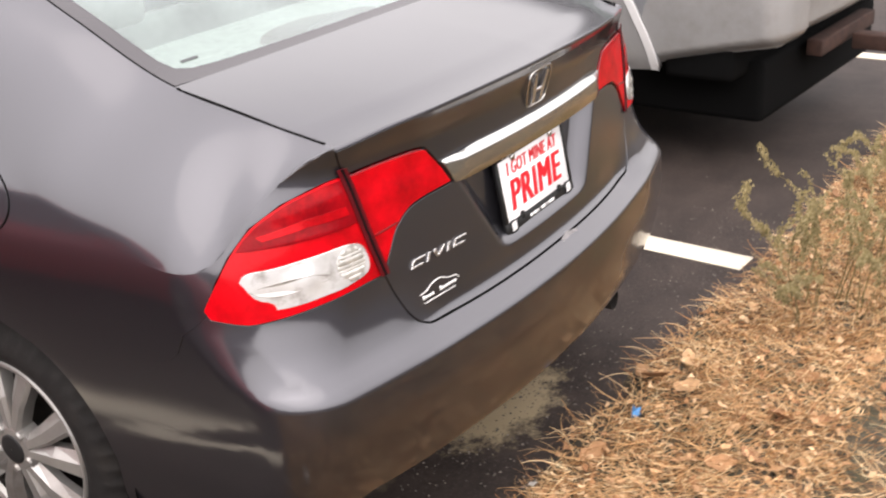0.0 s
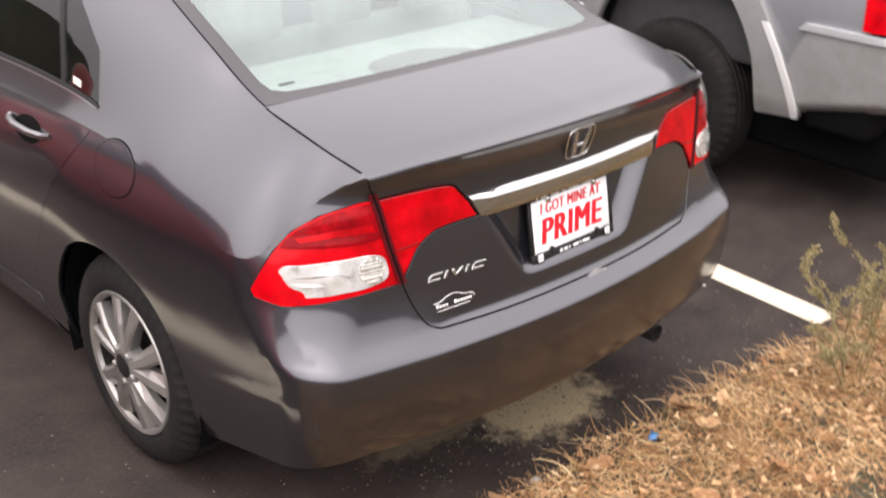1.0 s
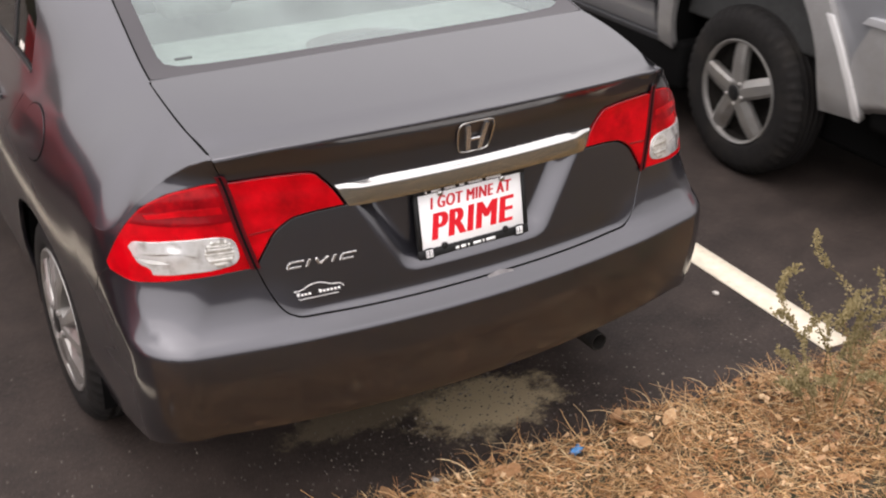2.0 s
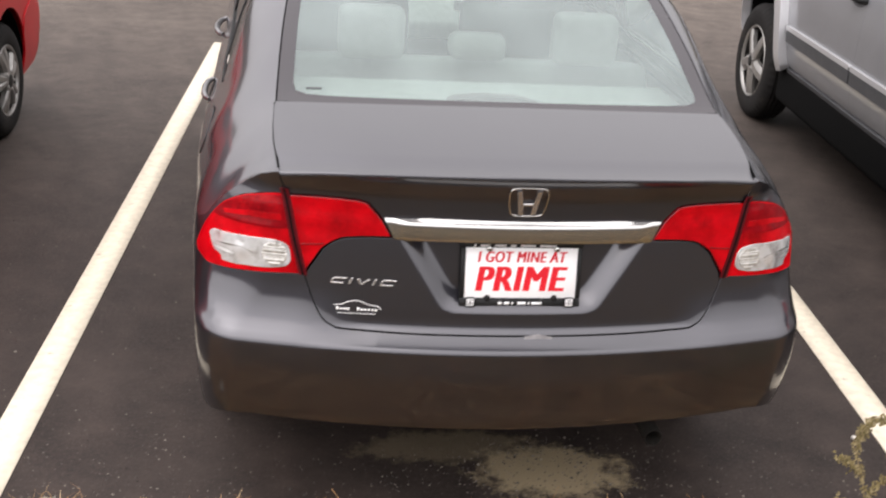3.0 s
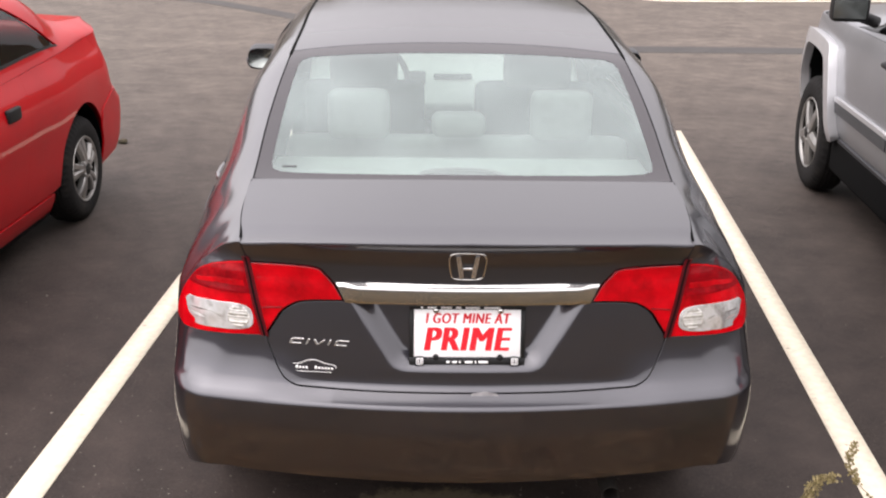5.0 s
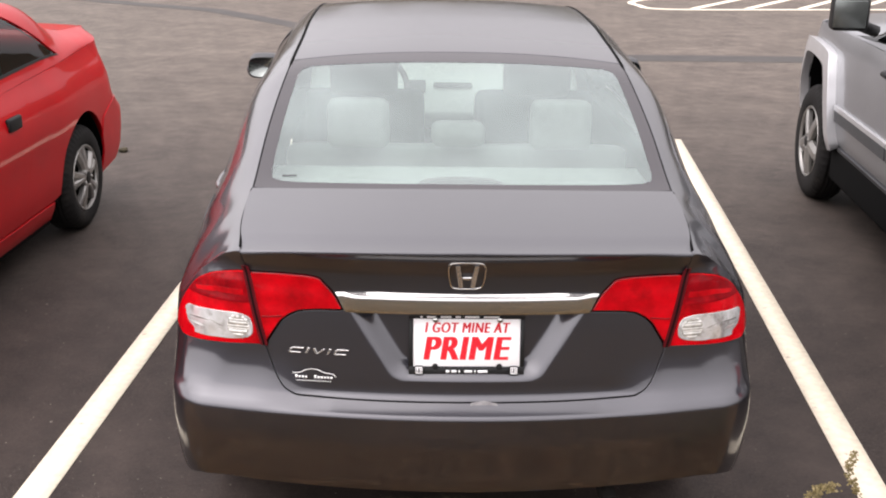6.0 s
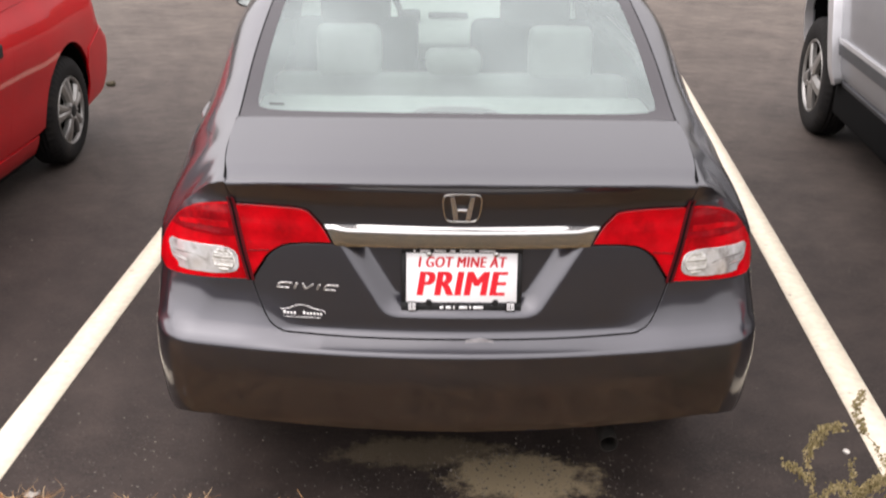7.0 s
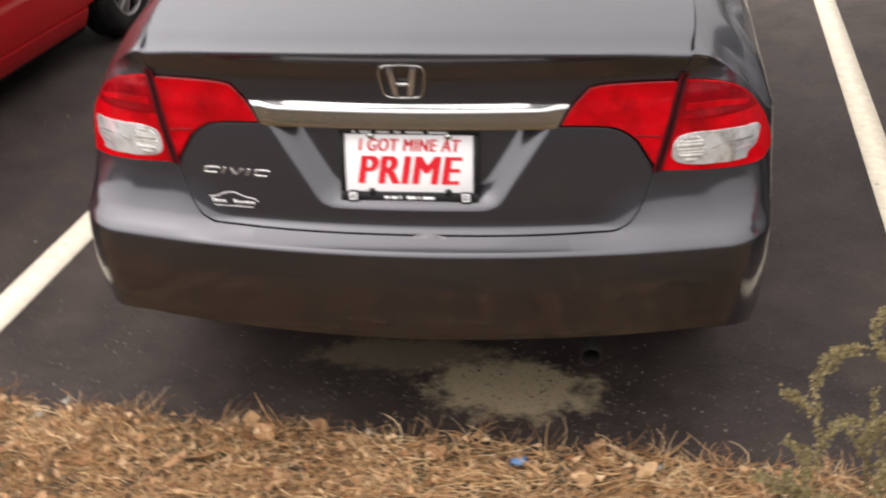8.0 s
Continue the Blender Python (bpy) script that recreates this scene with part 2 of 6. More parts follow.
def asphalt_material():
    """Old asphalt: dark binder with paler stone, wide patches of wear, a sheen painted into its far part, and a patch
    of washed-out sand under the car's tail.
    """
    m = material("asphalt", (0.0275, 0.0196, 0.0164), 0.74, grain=0.46, scale=60, bump=0.0014, bump_scale=190, stain=(0.0515, 0.0380, 0.0318), stain_scale=1.7, stain_range=(0.36, 0.76), fine=((0.13, 0.108, 0.092), 150, 0.60, 0.76), spec=0.27)
    t = m.node_tree
    b = t.nodes["Principled BSDF"]
    base = b.inputs["Base Color"].links[0].from_socket
    co = t.nodes.new("ShaderNodeTexCoord").outputs["Object"]
    # hand-sized mottling of the binder
    spots, level, mottle = (t.nodes.new(k) for k in ("ShaderNodeTexNoise", "ShaderNodeMapRange", "ShaderNodeVectorMath"))
    spots.inputs["Scale"].default_value, spots.inputs["Detail"].default_value, spots.inputs["Roughness"].default_value = 7.0, 7.0, 0.65
    t.links.new(co, spots.inputs["Vector"])
    level.inputs[1].default_value, level.inputs[2].default_value, level.inputs[3].default_value, level.inputs[4].default_value = 0.34, 0.66, 0.78, 1.22
    t.links.new(spots.outputs["Fac"], level.inputs[0])
    mottle.operation = "SCALE"
    t.links.new(base, mottle.inputs[0])
    t.links.new(level.outputs[0], mottle.inputs["Scale"])
    base = mottle.outputs[0]
    # asphalt beyond the bays is painted paler to stand for its grazing sheen
    split, wob, sum_, far_sheen, pale = (t.nodes.new(k) for k in ("ShaderNodeSeparateXYZ", "ShaderNodeTexNoise", "ShaderNodeMath", "ShaderNodeMapRange", "ShaderNodeMix"))
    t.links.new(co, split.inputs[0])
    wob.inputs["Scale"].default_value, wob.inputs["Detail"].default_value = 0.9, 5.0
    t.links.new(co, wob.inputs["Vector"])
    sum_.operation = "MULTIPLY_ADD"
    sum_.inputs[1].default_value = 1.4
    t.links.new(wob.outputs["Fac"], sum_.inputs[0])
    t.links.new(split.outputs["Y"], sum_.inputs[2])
    far_sheen.inputs[1].default_value, far_sheen.inputs[2].default_value, far_sheen.inputs[3].default_value, far_sheen.inputs[4].default_value = 2.5, 11.0, 0.0, 1.0
    t.links.new(sum_.outputs[0], far_sheen.inputs[0])
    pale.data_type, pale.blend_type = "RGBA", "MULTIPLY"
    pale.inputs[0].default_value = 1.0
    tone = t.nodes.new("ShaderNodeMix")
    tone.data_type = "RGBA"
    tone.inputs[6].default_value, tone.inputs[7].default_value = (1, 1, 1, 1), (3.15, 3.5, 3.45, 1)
    t.links.new(far_sheen.outputs[0], tone.inputs[0])
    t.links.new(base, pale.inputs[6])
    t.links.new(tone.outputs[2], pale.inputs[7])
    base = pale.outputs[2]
    warp = t.nodes.new("ShaderNodeTexNoise")
    warp.inputs["Scale"].default_value, warp.inputs["Detail"].default_value, warp.inputs["Roughness"].default_value = 9.0, 8.0, 0.75
    t.links.new(co, warp.inputs["Vector"])
    for centre, radii, top in (((0.225, 0.36), (0.25, 0.155), 1.0), ((-0.08, 0.50), (0.30, 0.10), 0.35)):
        mp = t.nodes.new("ShaderNodeMapping")
        mp.vector_type = "POINT"
        mp.inputs["Scale"].default_value = (1 / radii[0], 1 / radii[1], 1)
        mp.inputs["Location"].default_value = (-centre[0] / radii[0], -centre[1] / radii[1], 0)
        t.links.new(co, mp.inputs["Vector"])
        ln = t.nodes.new("ShaderNodeVectorMath")
        ln.operation = "LENGTH"
        t.links.new(mp.outputs[0], ln.inputs[0])
        add = t.nodes.new("ShaderNodeMath")
        add.operation = "MULTIPLY_ADD"
        t.links.new(warp.outputs["Fac"], add.inputs[0])
        add.inputs[1].default_value = 2.3
        t.links.new(ln.outputs["Value"], add.inputs[2])
        r = t.nodes.new("ShaderNodeMapRange")
        r.inputs[1].default_value, r.inputs[2].default_value, r.inputs[3].default_value, r.inputs[4].default_value = 1.85, 2.20, top, 0.0
        t.links.new(add.outputs[0], r.inputs[0])
        x = t.nodes.new("ShaderNodeMix")
        x.data_type = "RGBA"
        x.inputs[7].default_value = (0.265, 0.210, 0.130, 1)
        t.links.new(r.outputs[0], x.inputs[0])
        t.links.new(base, x.inputs[6])
        base = x.outputs[2]
    t.links.new(base, b.inputs["Base Color"])
    return m


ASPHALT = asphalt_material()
TAR = material("tar_seam", (0.040, 0.034, 0.030), 0.7, grain=0.3, scale=5)
WOODS = material("far_woods", (0.05, 0.045, 0.03), 0.95, grain=0.5, scale=0.4, stain=(0.10, 0.07, 0.035), stain_scale=0.15)
RIBBED = material("ribbed_reflector", (0.52, 0.51, 0.47), 0.2, 0.5, 0.6, grain=0.25, scale=60)

# ---------------------------------------------------------------- shape tools
def pchip(xs, ys, soft=0.0):
    """A smooth curve through the given knots; flat beyond its ends."""
    xs, ys = np.array(xs, float), np.array(ys, float)
    h, d = np.diff(xs), np.diff(ys) / np.diff(xs)
    m = np.zeros(len(xs))
    for i in range(1, len(xs) - 1):
        if d[i - 1] * d[i] > 0:
            w1, w2 = 2 * h[i] + h[i - 1], h[i] + 2 * h[i - 1]
            m[i] = (w1 + w2) / (w1 / d[i - 1] + w2 / d[i])
    m[0], m[-1] = d[0], d[-1]

    def one(q):
        q = np.clip(np.asarray(q, float), xs[0], xs[-1])
        i = np.clip(np.searchsorted(xs, q) - 1, 0, len(h) - 1)
        t = (q - xs[i]) / h[i]
        return ((1 + 2 * t) * (1 - t) ** 2 * ys[i] + t * (1 - t) ** 2 * h[i] * m[i]
                + t * t * (3 - 2 * t) * ys[i + 1] + t * t * (t - 1) * h[i] * m[i + 1])

    grid = np.linspace(xs[0] - soft, xs[-1] + soft, 3000)
    table = sum(one(grid + k * soft) for k in (-1, -0.6, -0.2, 0.2, 0.6, 1)) / 6 if soft else one(grid)
    return lambda q: np.interp(q, grid, table)


def knots(*pairs, soft=0.0):
    return pchip([p[0] for p in pairs], [p[1] for p in pairs], soft)


def step(q, lo, hi):
    t = np.clip((np.asarray(q, float) - lo) / (hi - lo), 0, 1)
    return t * t * (3 - 2 * t)


class Shell:
    """The outer skin of a car: a wrap round its sides and ends over the chart (a, z), and an upper skin over (a, v).
    a is the angle round the tail as far as the straight side, then a length along it, then the angle round the nose."""

    def __init__(self, length, tail, tail_corner, bow, side, taper, nose, rim, inner_y, inner_x, inner_z, corner=0.2, lean=1.0, blend=(0.40, 0.60), tuck=None, hollow=0.0):
        self.length, self.tail, self.tail_corner, self.bow, self.side, self.taper, self.nose = length, tail, tail_corner, bow, side, taper, nose
        self.rim, self.inner_y, self.inner_x, self.inner_z, self.lean, self.blend = rim, inner_y, inner_x, inner_z, lean, blend
        self.corner = corner if callable(corner) else (lambda z: corner)
        self.py, self.k = 1.2, 0.87
        self.hip = 0.022 if hollow else 0.0
        self.hollow, self.full = hollow, 1.0 if hollow else 0.0
        self.tuck = tuck or (lambda z: 0.0 * z)
        self.a1 = math.pi / 2 + (length - 2.4) / self.k
        self.a2 = self.a1 + math.pi / 2

    def back(self, x, z):
        mix = step(np.abs(x), *self.blend)
        return self.tail(z) * (1 - mix) + self.tail_corner(z) * mix + self.bow * (x / 0.6) ** 2

    def width(self, y, z):
        return self.side(z) - self.taper(y) - self.tuck(z) + self.hip * step(y, 0.55, 1.25) * step(z, 0.50, 0.80)

    def wrap(self, a, z):
        a, z = np.broadcast_arrays(np.asarray(a, float), np.asarray(z, float))
        s, b = np.sign(a), np.abs(a)
        head = b > self.a1
        th = np.where(head, self.a2 - b, np.minimum(b, math.pi / 2))
        dx, dy = np.sin(th), np.where(head, 1.0, -1.0) * np.cos(th)
        oy = np.where(head, self.length - self.py, self.py + np.maximum(0, b - math.pi / 2) * self.k)
        lo, hi, c = np.zeros_like(b), np.full_like(b, 1.9), self.corner(z)
        for _ in range(36):
            r = (lo + hi) / 2
            x, y = r * dx, oy + r * dy
            dr = np.where(head, (self.length - self.nose(z) - 0.16 * (x / 0.6) ** 2) - y, y - self.back(x, z))
            ds = self.width(y, z) - x
            out = np.maximum(0, 1 - dr / c) ** 2 + np.maximum(0, 1 - ds / c) ** 2 > 1
            hi, lo = np.where(out, r, hi), np.where(out, lo, r)
        return np.stack([s * r * dx, oy + r * dy, z], -1)

    def angle(self, x, y):
        """The chart's a of a point of the wrap."""
        x, y = float(x), float(y)
        if y < self.py:
            return math.atan2(x, self.py - y)
        if y > self.length - self.py:
            return math.copysign(self.a2 - math.atan2(abs(x), y - (self.length - self.py)), x)
        return math.copysign(math.pi / 2 + (y - self.py) / self.k, x)

    def rear(self, x, z):
        """The chart's a of a point of the tail, told by x and z."""
        a = np.linspace(0, 1.45, 240)
        return math.copysign(float(np.interp(abs(x), self.wrap(a, z)[:, 0], a)), x) if x else 0.0

    def flank(self, y, side=-1):
        """The chart's a of a place along the flank, told by y."""
        if self.py <= y <= self.length - self.py:
            return side * (math.pi / 2 + (y - self.py) / self.k)
        head = y > self.length - self.py
        a = np.linspace(self.a1, self.a2, 200) if head else np.linspace(0.0, math.pi / 2, 200)
        return side * float(np.interp(y, self.wrap(a, 0.7)[:, 1], a))

    def seam(self, y):
        y = np.asarray(y, float)
        return np.stack([self.inner_x(y), y, self.inner_z(y)], -1)

    def upper(self, a, v):
        """From the rim of the wrap (v 0) over the shoulder to the inner seam (v 1)."""
        a, v = np.broadcast_arrays(np.asarray(a, float), np.asarray(v, float))
        s, b = np.sign(a), np.abs(a)
        zr = self.rim(b)
        p0 = self.wrap(b, zr)
        t0 = p0 - self.wrap(b, zr - 0.02)
        t0 = t0 / np.linalg.norm(t0, axis=-1, keepdims=True)
        p3 = self.seam(self.inner_y(b))
        span = np.linalg.norm(p3 - p0, axis=-1, keepdims=True)
        flat = (p3 - p0) / np.maximum(span, 1e-6)
        soft = step(b, 0.68, 0.92)[..., None] * self.lean
        inward = np.array([-0.88, 0.0, 0.47])
        hollow = (step(b, 0.98, 1.26) * (1 - step(b, 1.26, 1.65)))[..., None] * self.hollow
        c1 = p0 + span * ((0.36 - 0.10 * self.full * (1 - step(b, 1.1, 1.5)[..., None])) * (1 - hollow) * (t0 * soft + flat * (1 - soft)) + 0.40 * hollow * inward)
        rise = np.stack([np.full_like(b, 0.30 + 0.12 * self.full), np.zeros_like(b), np.full_like(b, -0.30 + 0.13 * self.full)], -1) * (1 - 0.25 * hollow)
        high = step(p3[..., 2] - p0[..., 2], 0.12, 0.4)[..., None]
        c2 = p3 + span * (rise * high * 0.9 - flat * 0.30 * (1 - high) + np.array([0.05 + 0.03 * self.full, 0, -0.02 + 0.02 * self.full]) * (1 - high))
        w = v[..., None]
        p = (1 - w) ** 3 * p0 + 3 * w * (1 - w) ** 2 * c1 + 3 * w * w * (1 - w) * c2 + w ** 3 * p3
        return p * np.stack([s, np.ones_like(s), np.ones_like(s)], -1)

    def cap(self, x, y, crown):
        """The skin between the two inner seams: lid, glass, roof. x runs from -1 to 1."""
        x, y = np.broadcast_arrays(np.asarray(x, float), np.asarray(y, float))
        return np.stack([x * self.inner_x(y), y, self.inner_z(y) + crown(y) * (1 - np.abs(x) ** 2.2)], -1)


def saloon_shell(coupe=False):
    """The body of the grey saloon; the red coupe has a higher, squarer tail."""
    return Shell(
        4.55,
        tail=knots((0.20, 0.22), (0.30, 0.10), (0.345, 0.04), (0.378, 0.022), (0.45, 0.010), (0.55, 0.000), (0.611, 0.000), (0.616, 0.008), (0.629, 0.036), (0.634, 0.042), (0.640, 0.051),
                   (0.647, 0.062), (0.656, 0.0655), (0.70, 0.0705), (0.78, 0.079), (0.89, 0.091), (0.95, 0.099), (0.99, 0.098), (1.04, 0.080), (1.08, 0.052), (1.12, 0.04), soft=0.0035),
        tail_corner=knots((0.20, 0.20), (0.30, 0.07), (0.345, 0.035), (0.378, 0.020), (0.45, 0.006), (0.55, -0.004), (0.610, -0.002), (0.621, 0.006), (0.650, 0.038), (0.70, 0.062), (0.74, 0.072), (0.776, 0.077),
                          (0.88, 0.090), (0.95, 0.100), (0.99, 0.105), (1.04, 0.091), (1.12, 0.08), soft=0.004),
        bow=0.062,
        side=knots((0.15, 0.78), (0.20, 0.815), (0.30, 0.848), (0.42, 0.868), (0.55, 0.876), (0.68, 0.879), (0.78, 0.876), (0.86, 0.870), (0.90, 0.863), (0.94, 0.856), (0.98, 0.840), (1.02, 0.826), (1.08, 0.81), soft=0.02),
        taper=knots((-0.2, 0.056), (0.2, 0.025), (0.55, 0.008), (0.9, 0.0), (1.5, 0.004), (2.6, 0.004), (3.5, 0.0), (3.9, 0.02), (4.6, 0.12)),
        nose=knots((0.15, 0.15), (0.30, 0.02), (0.50, 0.0), (0.62, 0.03), (0.75, 0.12), (0.95, 0.30)),
        rim=knots((0.0, 1.11), (0.25, 1.11), (0.55, 1.10), (0.62, 1.09), (0.70, 1.075), (0.80, 1.065), (0.95, 1.055), (1.12, 1.05), (1.57, 1.035), (3.0, 0.975), (4.3, 0.88), (5.2, 0.74), (5.6, 0.70), (6.0, 0.68)) if coupe else knots((0.0, 1.078), (0.25, 1.071), (0.547, 1.042), (0.585, 1.030), (0.62, 1.008), (0.655, 0.978), (0.69, 0.942), (0.715, 0.910), (0.74, 0.876), (0.77, 0.854), (0.80, 0.848), (0.84, 0.853), (0.88, 0.864), (0.95, 0.890), (1.02, 0.917), (1.12, 0.950), (1.25, 0.975), (1.57, 0.985), (3.0, 0.955), (4.3, 0.88), (5.2, 0.74), (5.6, 0.70), (6.0, 0.68)),
        inner_y=knots((0.547, 0.181), (0.585, 0.211), (0.62, 0.241), (0.655, 0.272), (0.69, 0.312), (0.73, 0.360), (0.80, 0.43), (1.0, 0.585), (1.2, 0.78), (1.5708, 1.17), (1.95, 1.53), (3.0, 2.444), (4.5, 3.749), (4.8, 3.97), (5.2, 4.2), (5.5, 4.26), (6.0, 4.30)),
        inner_x=knots((0.1, 0.633), (0.159, 0.633), (0.35, 0.648), (0.53, 0.645), (0.80, 0.632), (1.0, 0.615), (1.2, 0.596), (1.5, 0.588), (2.0, 0.598), (2.5, 0.604), (2.85, 0.600), (3.2, 0.635), (3.7, 0.70), (4.0, 0.68), (4.3, 0.60), soft=0.03),
        inner_z=knots((0.1, 1.125 if coupe else 1.034), (0.159, 1.13 if coupe else 1.042), (0.35, 1.14 if coupe else 1.086), (0.53, 1.15 if coupe else 1.122), (0.80, 1.20 if coupe else 1.235), (1.0, 1.318), (1.2, 1.386), (1.5, 1.424), (2.0, 1.440), (2.5, 1.436), (2.85, 1.414), (3.2, 1.295), (3.7, 1.06), (4.0, 0.97), (4.3, 0.80), soft=0.03),
        corner=knots((0.30, 0.10), (0.60, 0.11), (0.70, 0.165), (0.78, 0.20), (1.1, 0.20)),
        tuck=knots((0.78, 0.0), (0.84, 0.002), (0.88, 0.006), (0.93, 0.013), (0.98, 0.017), (1.1, 0.02)), hollow=0.14)

# ---------------------------------------------------------------- building tools
def link(name, verts, faces, mat, parent=None, label="", normals=None, smooth=True):
    me = bpy.data.meshes.new(name)
    me.from_pydata([tuple(map(float, v)) for v in verts], [], [tuple(f) for f in faces])
    if smooth:
        me.polygons.foreach_set("use_smooth", [True] * len(me.polygons))
    if normals is not None:
        me.normals_split_custom_set_from_vertices([tuple(map(float, n)) for n in normals])
    me.materials.append(mat)
    ob = new(name, me)
    ob.parent = parent
    if label:
        ob["label"] = label
    return ob


def part(name, bm, mat, parent=None, label="", smooth=True):
    """One bmesh as one mesh object, under a thing or a part."""
    me = bpy.data.meshes.new(name)
    for f in bm.faces:
        f.smooth = smooth
    bm.normal_update()
    bm.to_mesh(me)
    bm.free()
    me.materials.append(mat)
    ob = new(name, me)
    ob.parent = parent
    if label:
        ob["label"] = label
    return ob


def thing(name, m, label, category, group="", kind=""):
    ob = new(name)
    ob.empty_display_size = 0.1
    ob.matrix_world = m
    return tagged(ob, label, category, group, kind)


def ends(poly, closed=True):
    return list(zip(poly, poly[1:] + (poly[:1] if closed else [])))


def densify(poly, gap):
    out = []
    for p, q in ends(poly):
        n = max(1, int(math.hypot(q[0] - p[0], q[1] - p[1]) / gap))
        out += [(p[0] + (q[0] - p[0]) * i / n, p[1] + (q[1] - p[1]) * i / n) for i in range(n)]
    return out


def curve2(points, n=6, closed=False):
    """A smooth line through the points of a chart."""
    pts = [np.array(p, float) for p in points]
    out, m = [], len(pts)
    for i in range(m if closed else m - 1):
        p1, p2 = pts[i], pts[(i + 1) % m]
        p0 = pts[i - 1] if closed or i else p1
        p3 = pts[(i + 2) % m] if closed or i + 2 < m else p2
        for k in range(n):
            t = k / n
            out.append(tuple(0.5 * (2 * p1 + (p2 - p0) * t + (2 * p0 - 5 * p1 + 4 * p2 - p3) * t * t + (3 * p1 - p0 - 3 * p2 + p3) * t ** 3)))
    if not closed:
        out.append(tuple(pts[-1]))
    return out


def inset(poly, d):
    area = sum(p[0] * q[1] - q[0] * p[1] for p, q in ends(poly))
    s = 1 if area > 0 else -1
    out, n = [], len(poly)
    for i in range(n):
        p0, p1, p2 = (np.array(poly[j % n], float) for j in (i - 1, i, i + 1))
        e1, e2 = p1 - p0, p2 - p1
        e1, e2 = e1 / (np.linalg.norm(e1) + 1e-9), e2 / (np.linalg.norm(e2) + 1e-9)
        m = np.array([-e1[1] - e2[1], e1[0] + e2[0]]) * s
        l = np.linalg.norm(m)
        m = m / l if l > 1e-6 else m
        out.append(tuple(p1 + m * d / max(0.5, l / 2)))
    return out


def inside(poly, x, y):
    """Which of the points lie inside the polygon."""
    c = np.zeros(x.shape, bool)
    for (x1, y1), (x2, y2) in ends(poly):
        if y1 != y2:
            c ^= ((y1 > y) != (y2 > y)) & (x < (x2 - x1) * (y - y1) / (y2 - y1) + x1)
    return c


def tiling(poly, gap, ratio=1.0):
    """Points and triangles that fill a polygon of a chart; ratio stretches its second axis."""
    from mathutils.geometry import delaunay_2d_cdt
    pts = [(p[0], p[1] * ratio) for p in poly]
    pts = densify(pts, gap)
    xs, ys = [p[0] for p in pts], [p[1] for p in pts]
    gx, gy = np.meshgrid(np.arange(min(xs), max(xs), gap), np.arange(min(ys), max(ys), gap))
    gx = gx + (np.arange(gx.shape[0]) % 2)[:, None] * gap / 2
    gx, gy = gx.ravel(), gy.ravel()
    keep = inside(inset(pts, gap * 0.45), gx, gy)
    allp = [Vector(p) for p in pts] + [Vector((a, b)) for a, b in zip(gx[keep], gy[keep])]
    n = len(pts)
    v, e, f, *_ = delaunay_2d_cdt(allp, [(i, (i + 1) % n) for i in range(n)], [], 1, 1e-6)
    return np.array([(p[0], p[1] / ratio) for p in v]), [tuple(t) for t in f], [(p[0], p[1] / ratio) for p in pts]


def skin(name, surf, poly, mat, parent, gap=0.03, ratio=1.0, seam=0.0018, depth=0.012, lift=0.0, flip=False, label="", more=None, eps=1e-3, relief=None, hold=None):
    """A panel: the piece of the surface inside the polygon, with turned-in edges. relief(uv, points, normals) may shift its points."""
    full = densify(poly, gap)
    poly = inset(full, seam) if seam else full
    if hold:
        poly = [f if hold(*f) else p for f, p in zip(full, poly)]

    def at(uv):
        u, v = uv[:, 0], uv[:, 1]

        def f(u_, v_):
            p = surf(u_, v_)
            return p if relief is None else p + relief(u_, v_, p)

        p = f(u, v)
        du, dv = f(u + eps, v) - f(u - eps, v), f(u, v + eps) - f(u, v - eps)
        n = np.cross(du, dv)
        n /= np.linalg.norm(n, axis=1, keepdims=True) + 1e-12
        return p, -n if flip else n

    uv, tris, edge = tiling(poly, gap, ratio)
    p, n = at(uv)
    p = p + n * lift
    a, b, c = p[[t[0] for t in tris]], p[[t[1] for t in tris]], p[[t[2] for t in tris]]
    face_n = np.cross(b - a, c - a)
    tris = [t if (fn @ n[t[0]]) > 0 else t[::-1] for t, fn in zip(tris, face_n)]
    verts, norms, faces = list(p), list(n), list(tris)
    ep, en = at(np.array(edge))
    ep = ep + en * lift
    m, k = len(edge), len(verts)
    area = sum(q[0] * r[1] - r[0] * q[1] for q, r in ends(edge))
    t = np.roll(ep, -1, 0) - np.roll(ep, 1, 0)
    side = np.cross(t, en)
    side /= np.linalg.norm(side, axis=1, keepdims=True) + 1e-12
    if (area > 0) == flip:
        side = -side
    mid = en * 0.7 + side * 0.7
    r = min(0.002, depth / 4)
    verts += list(ep) + list(ep - en * r + side * r * 0.6) + list(ep - en * depth + side * r * 0.6)
    norms += list(en) + list(side) + list(side)
    for i in range(m):
        j = (i + 1) % m
        for lo in (0, m):
            q = (k + lo + i, k + lo + j, k + lo + m + j, k + lo + m + i)
            faces.append(q if (area < 0) == (not flip) else q[::-1])
    if more is not None:
        mv, mn, mf = more
        off = len(verts)
        verts += list(mv)
        norms += list(mn)
        faces += [tuple(i + off for i in f) for f in mf]
    return link(name, verts, faces, mat, parent, label, norms)


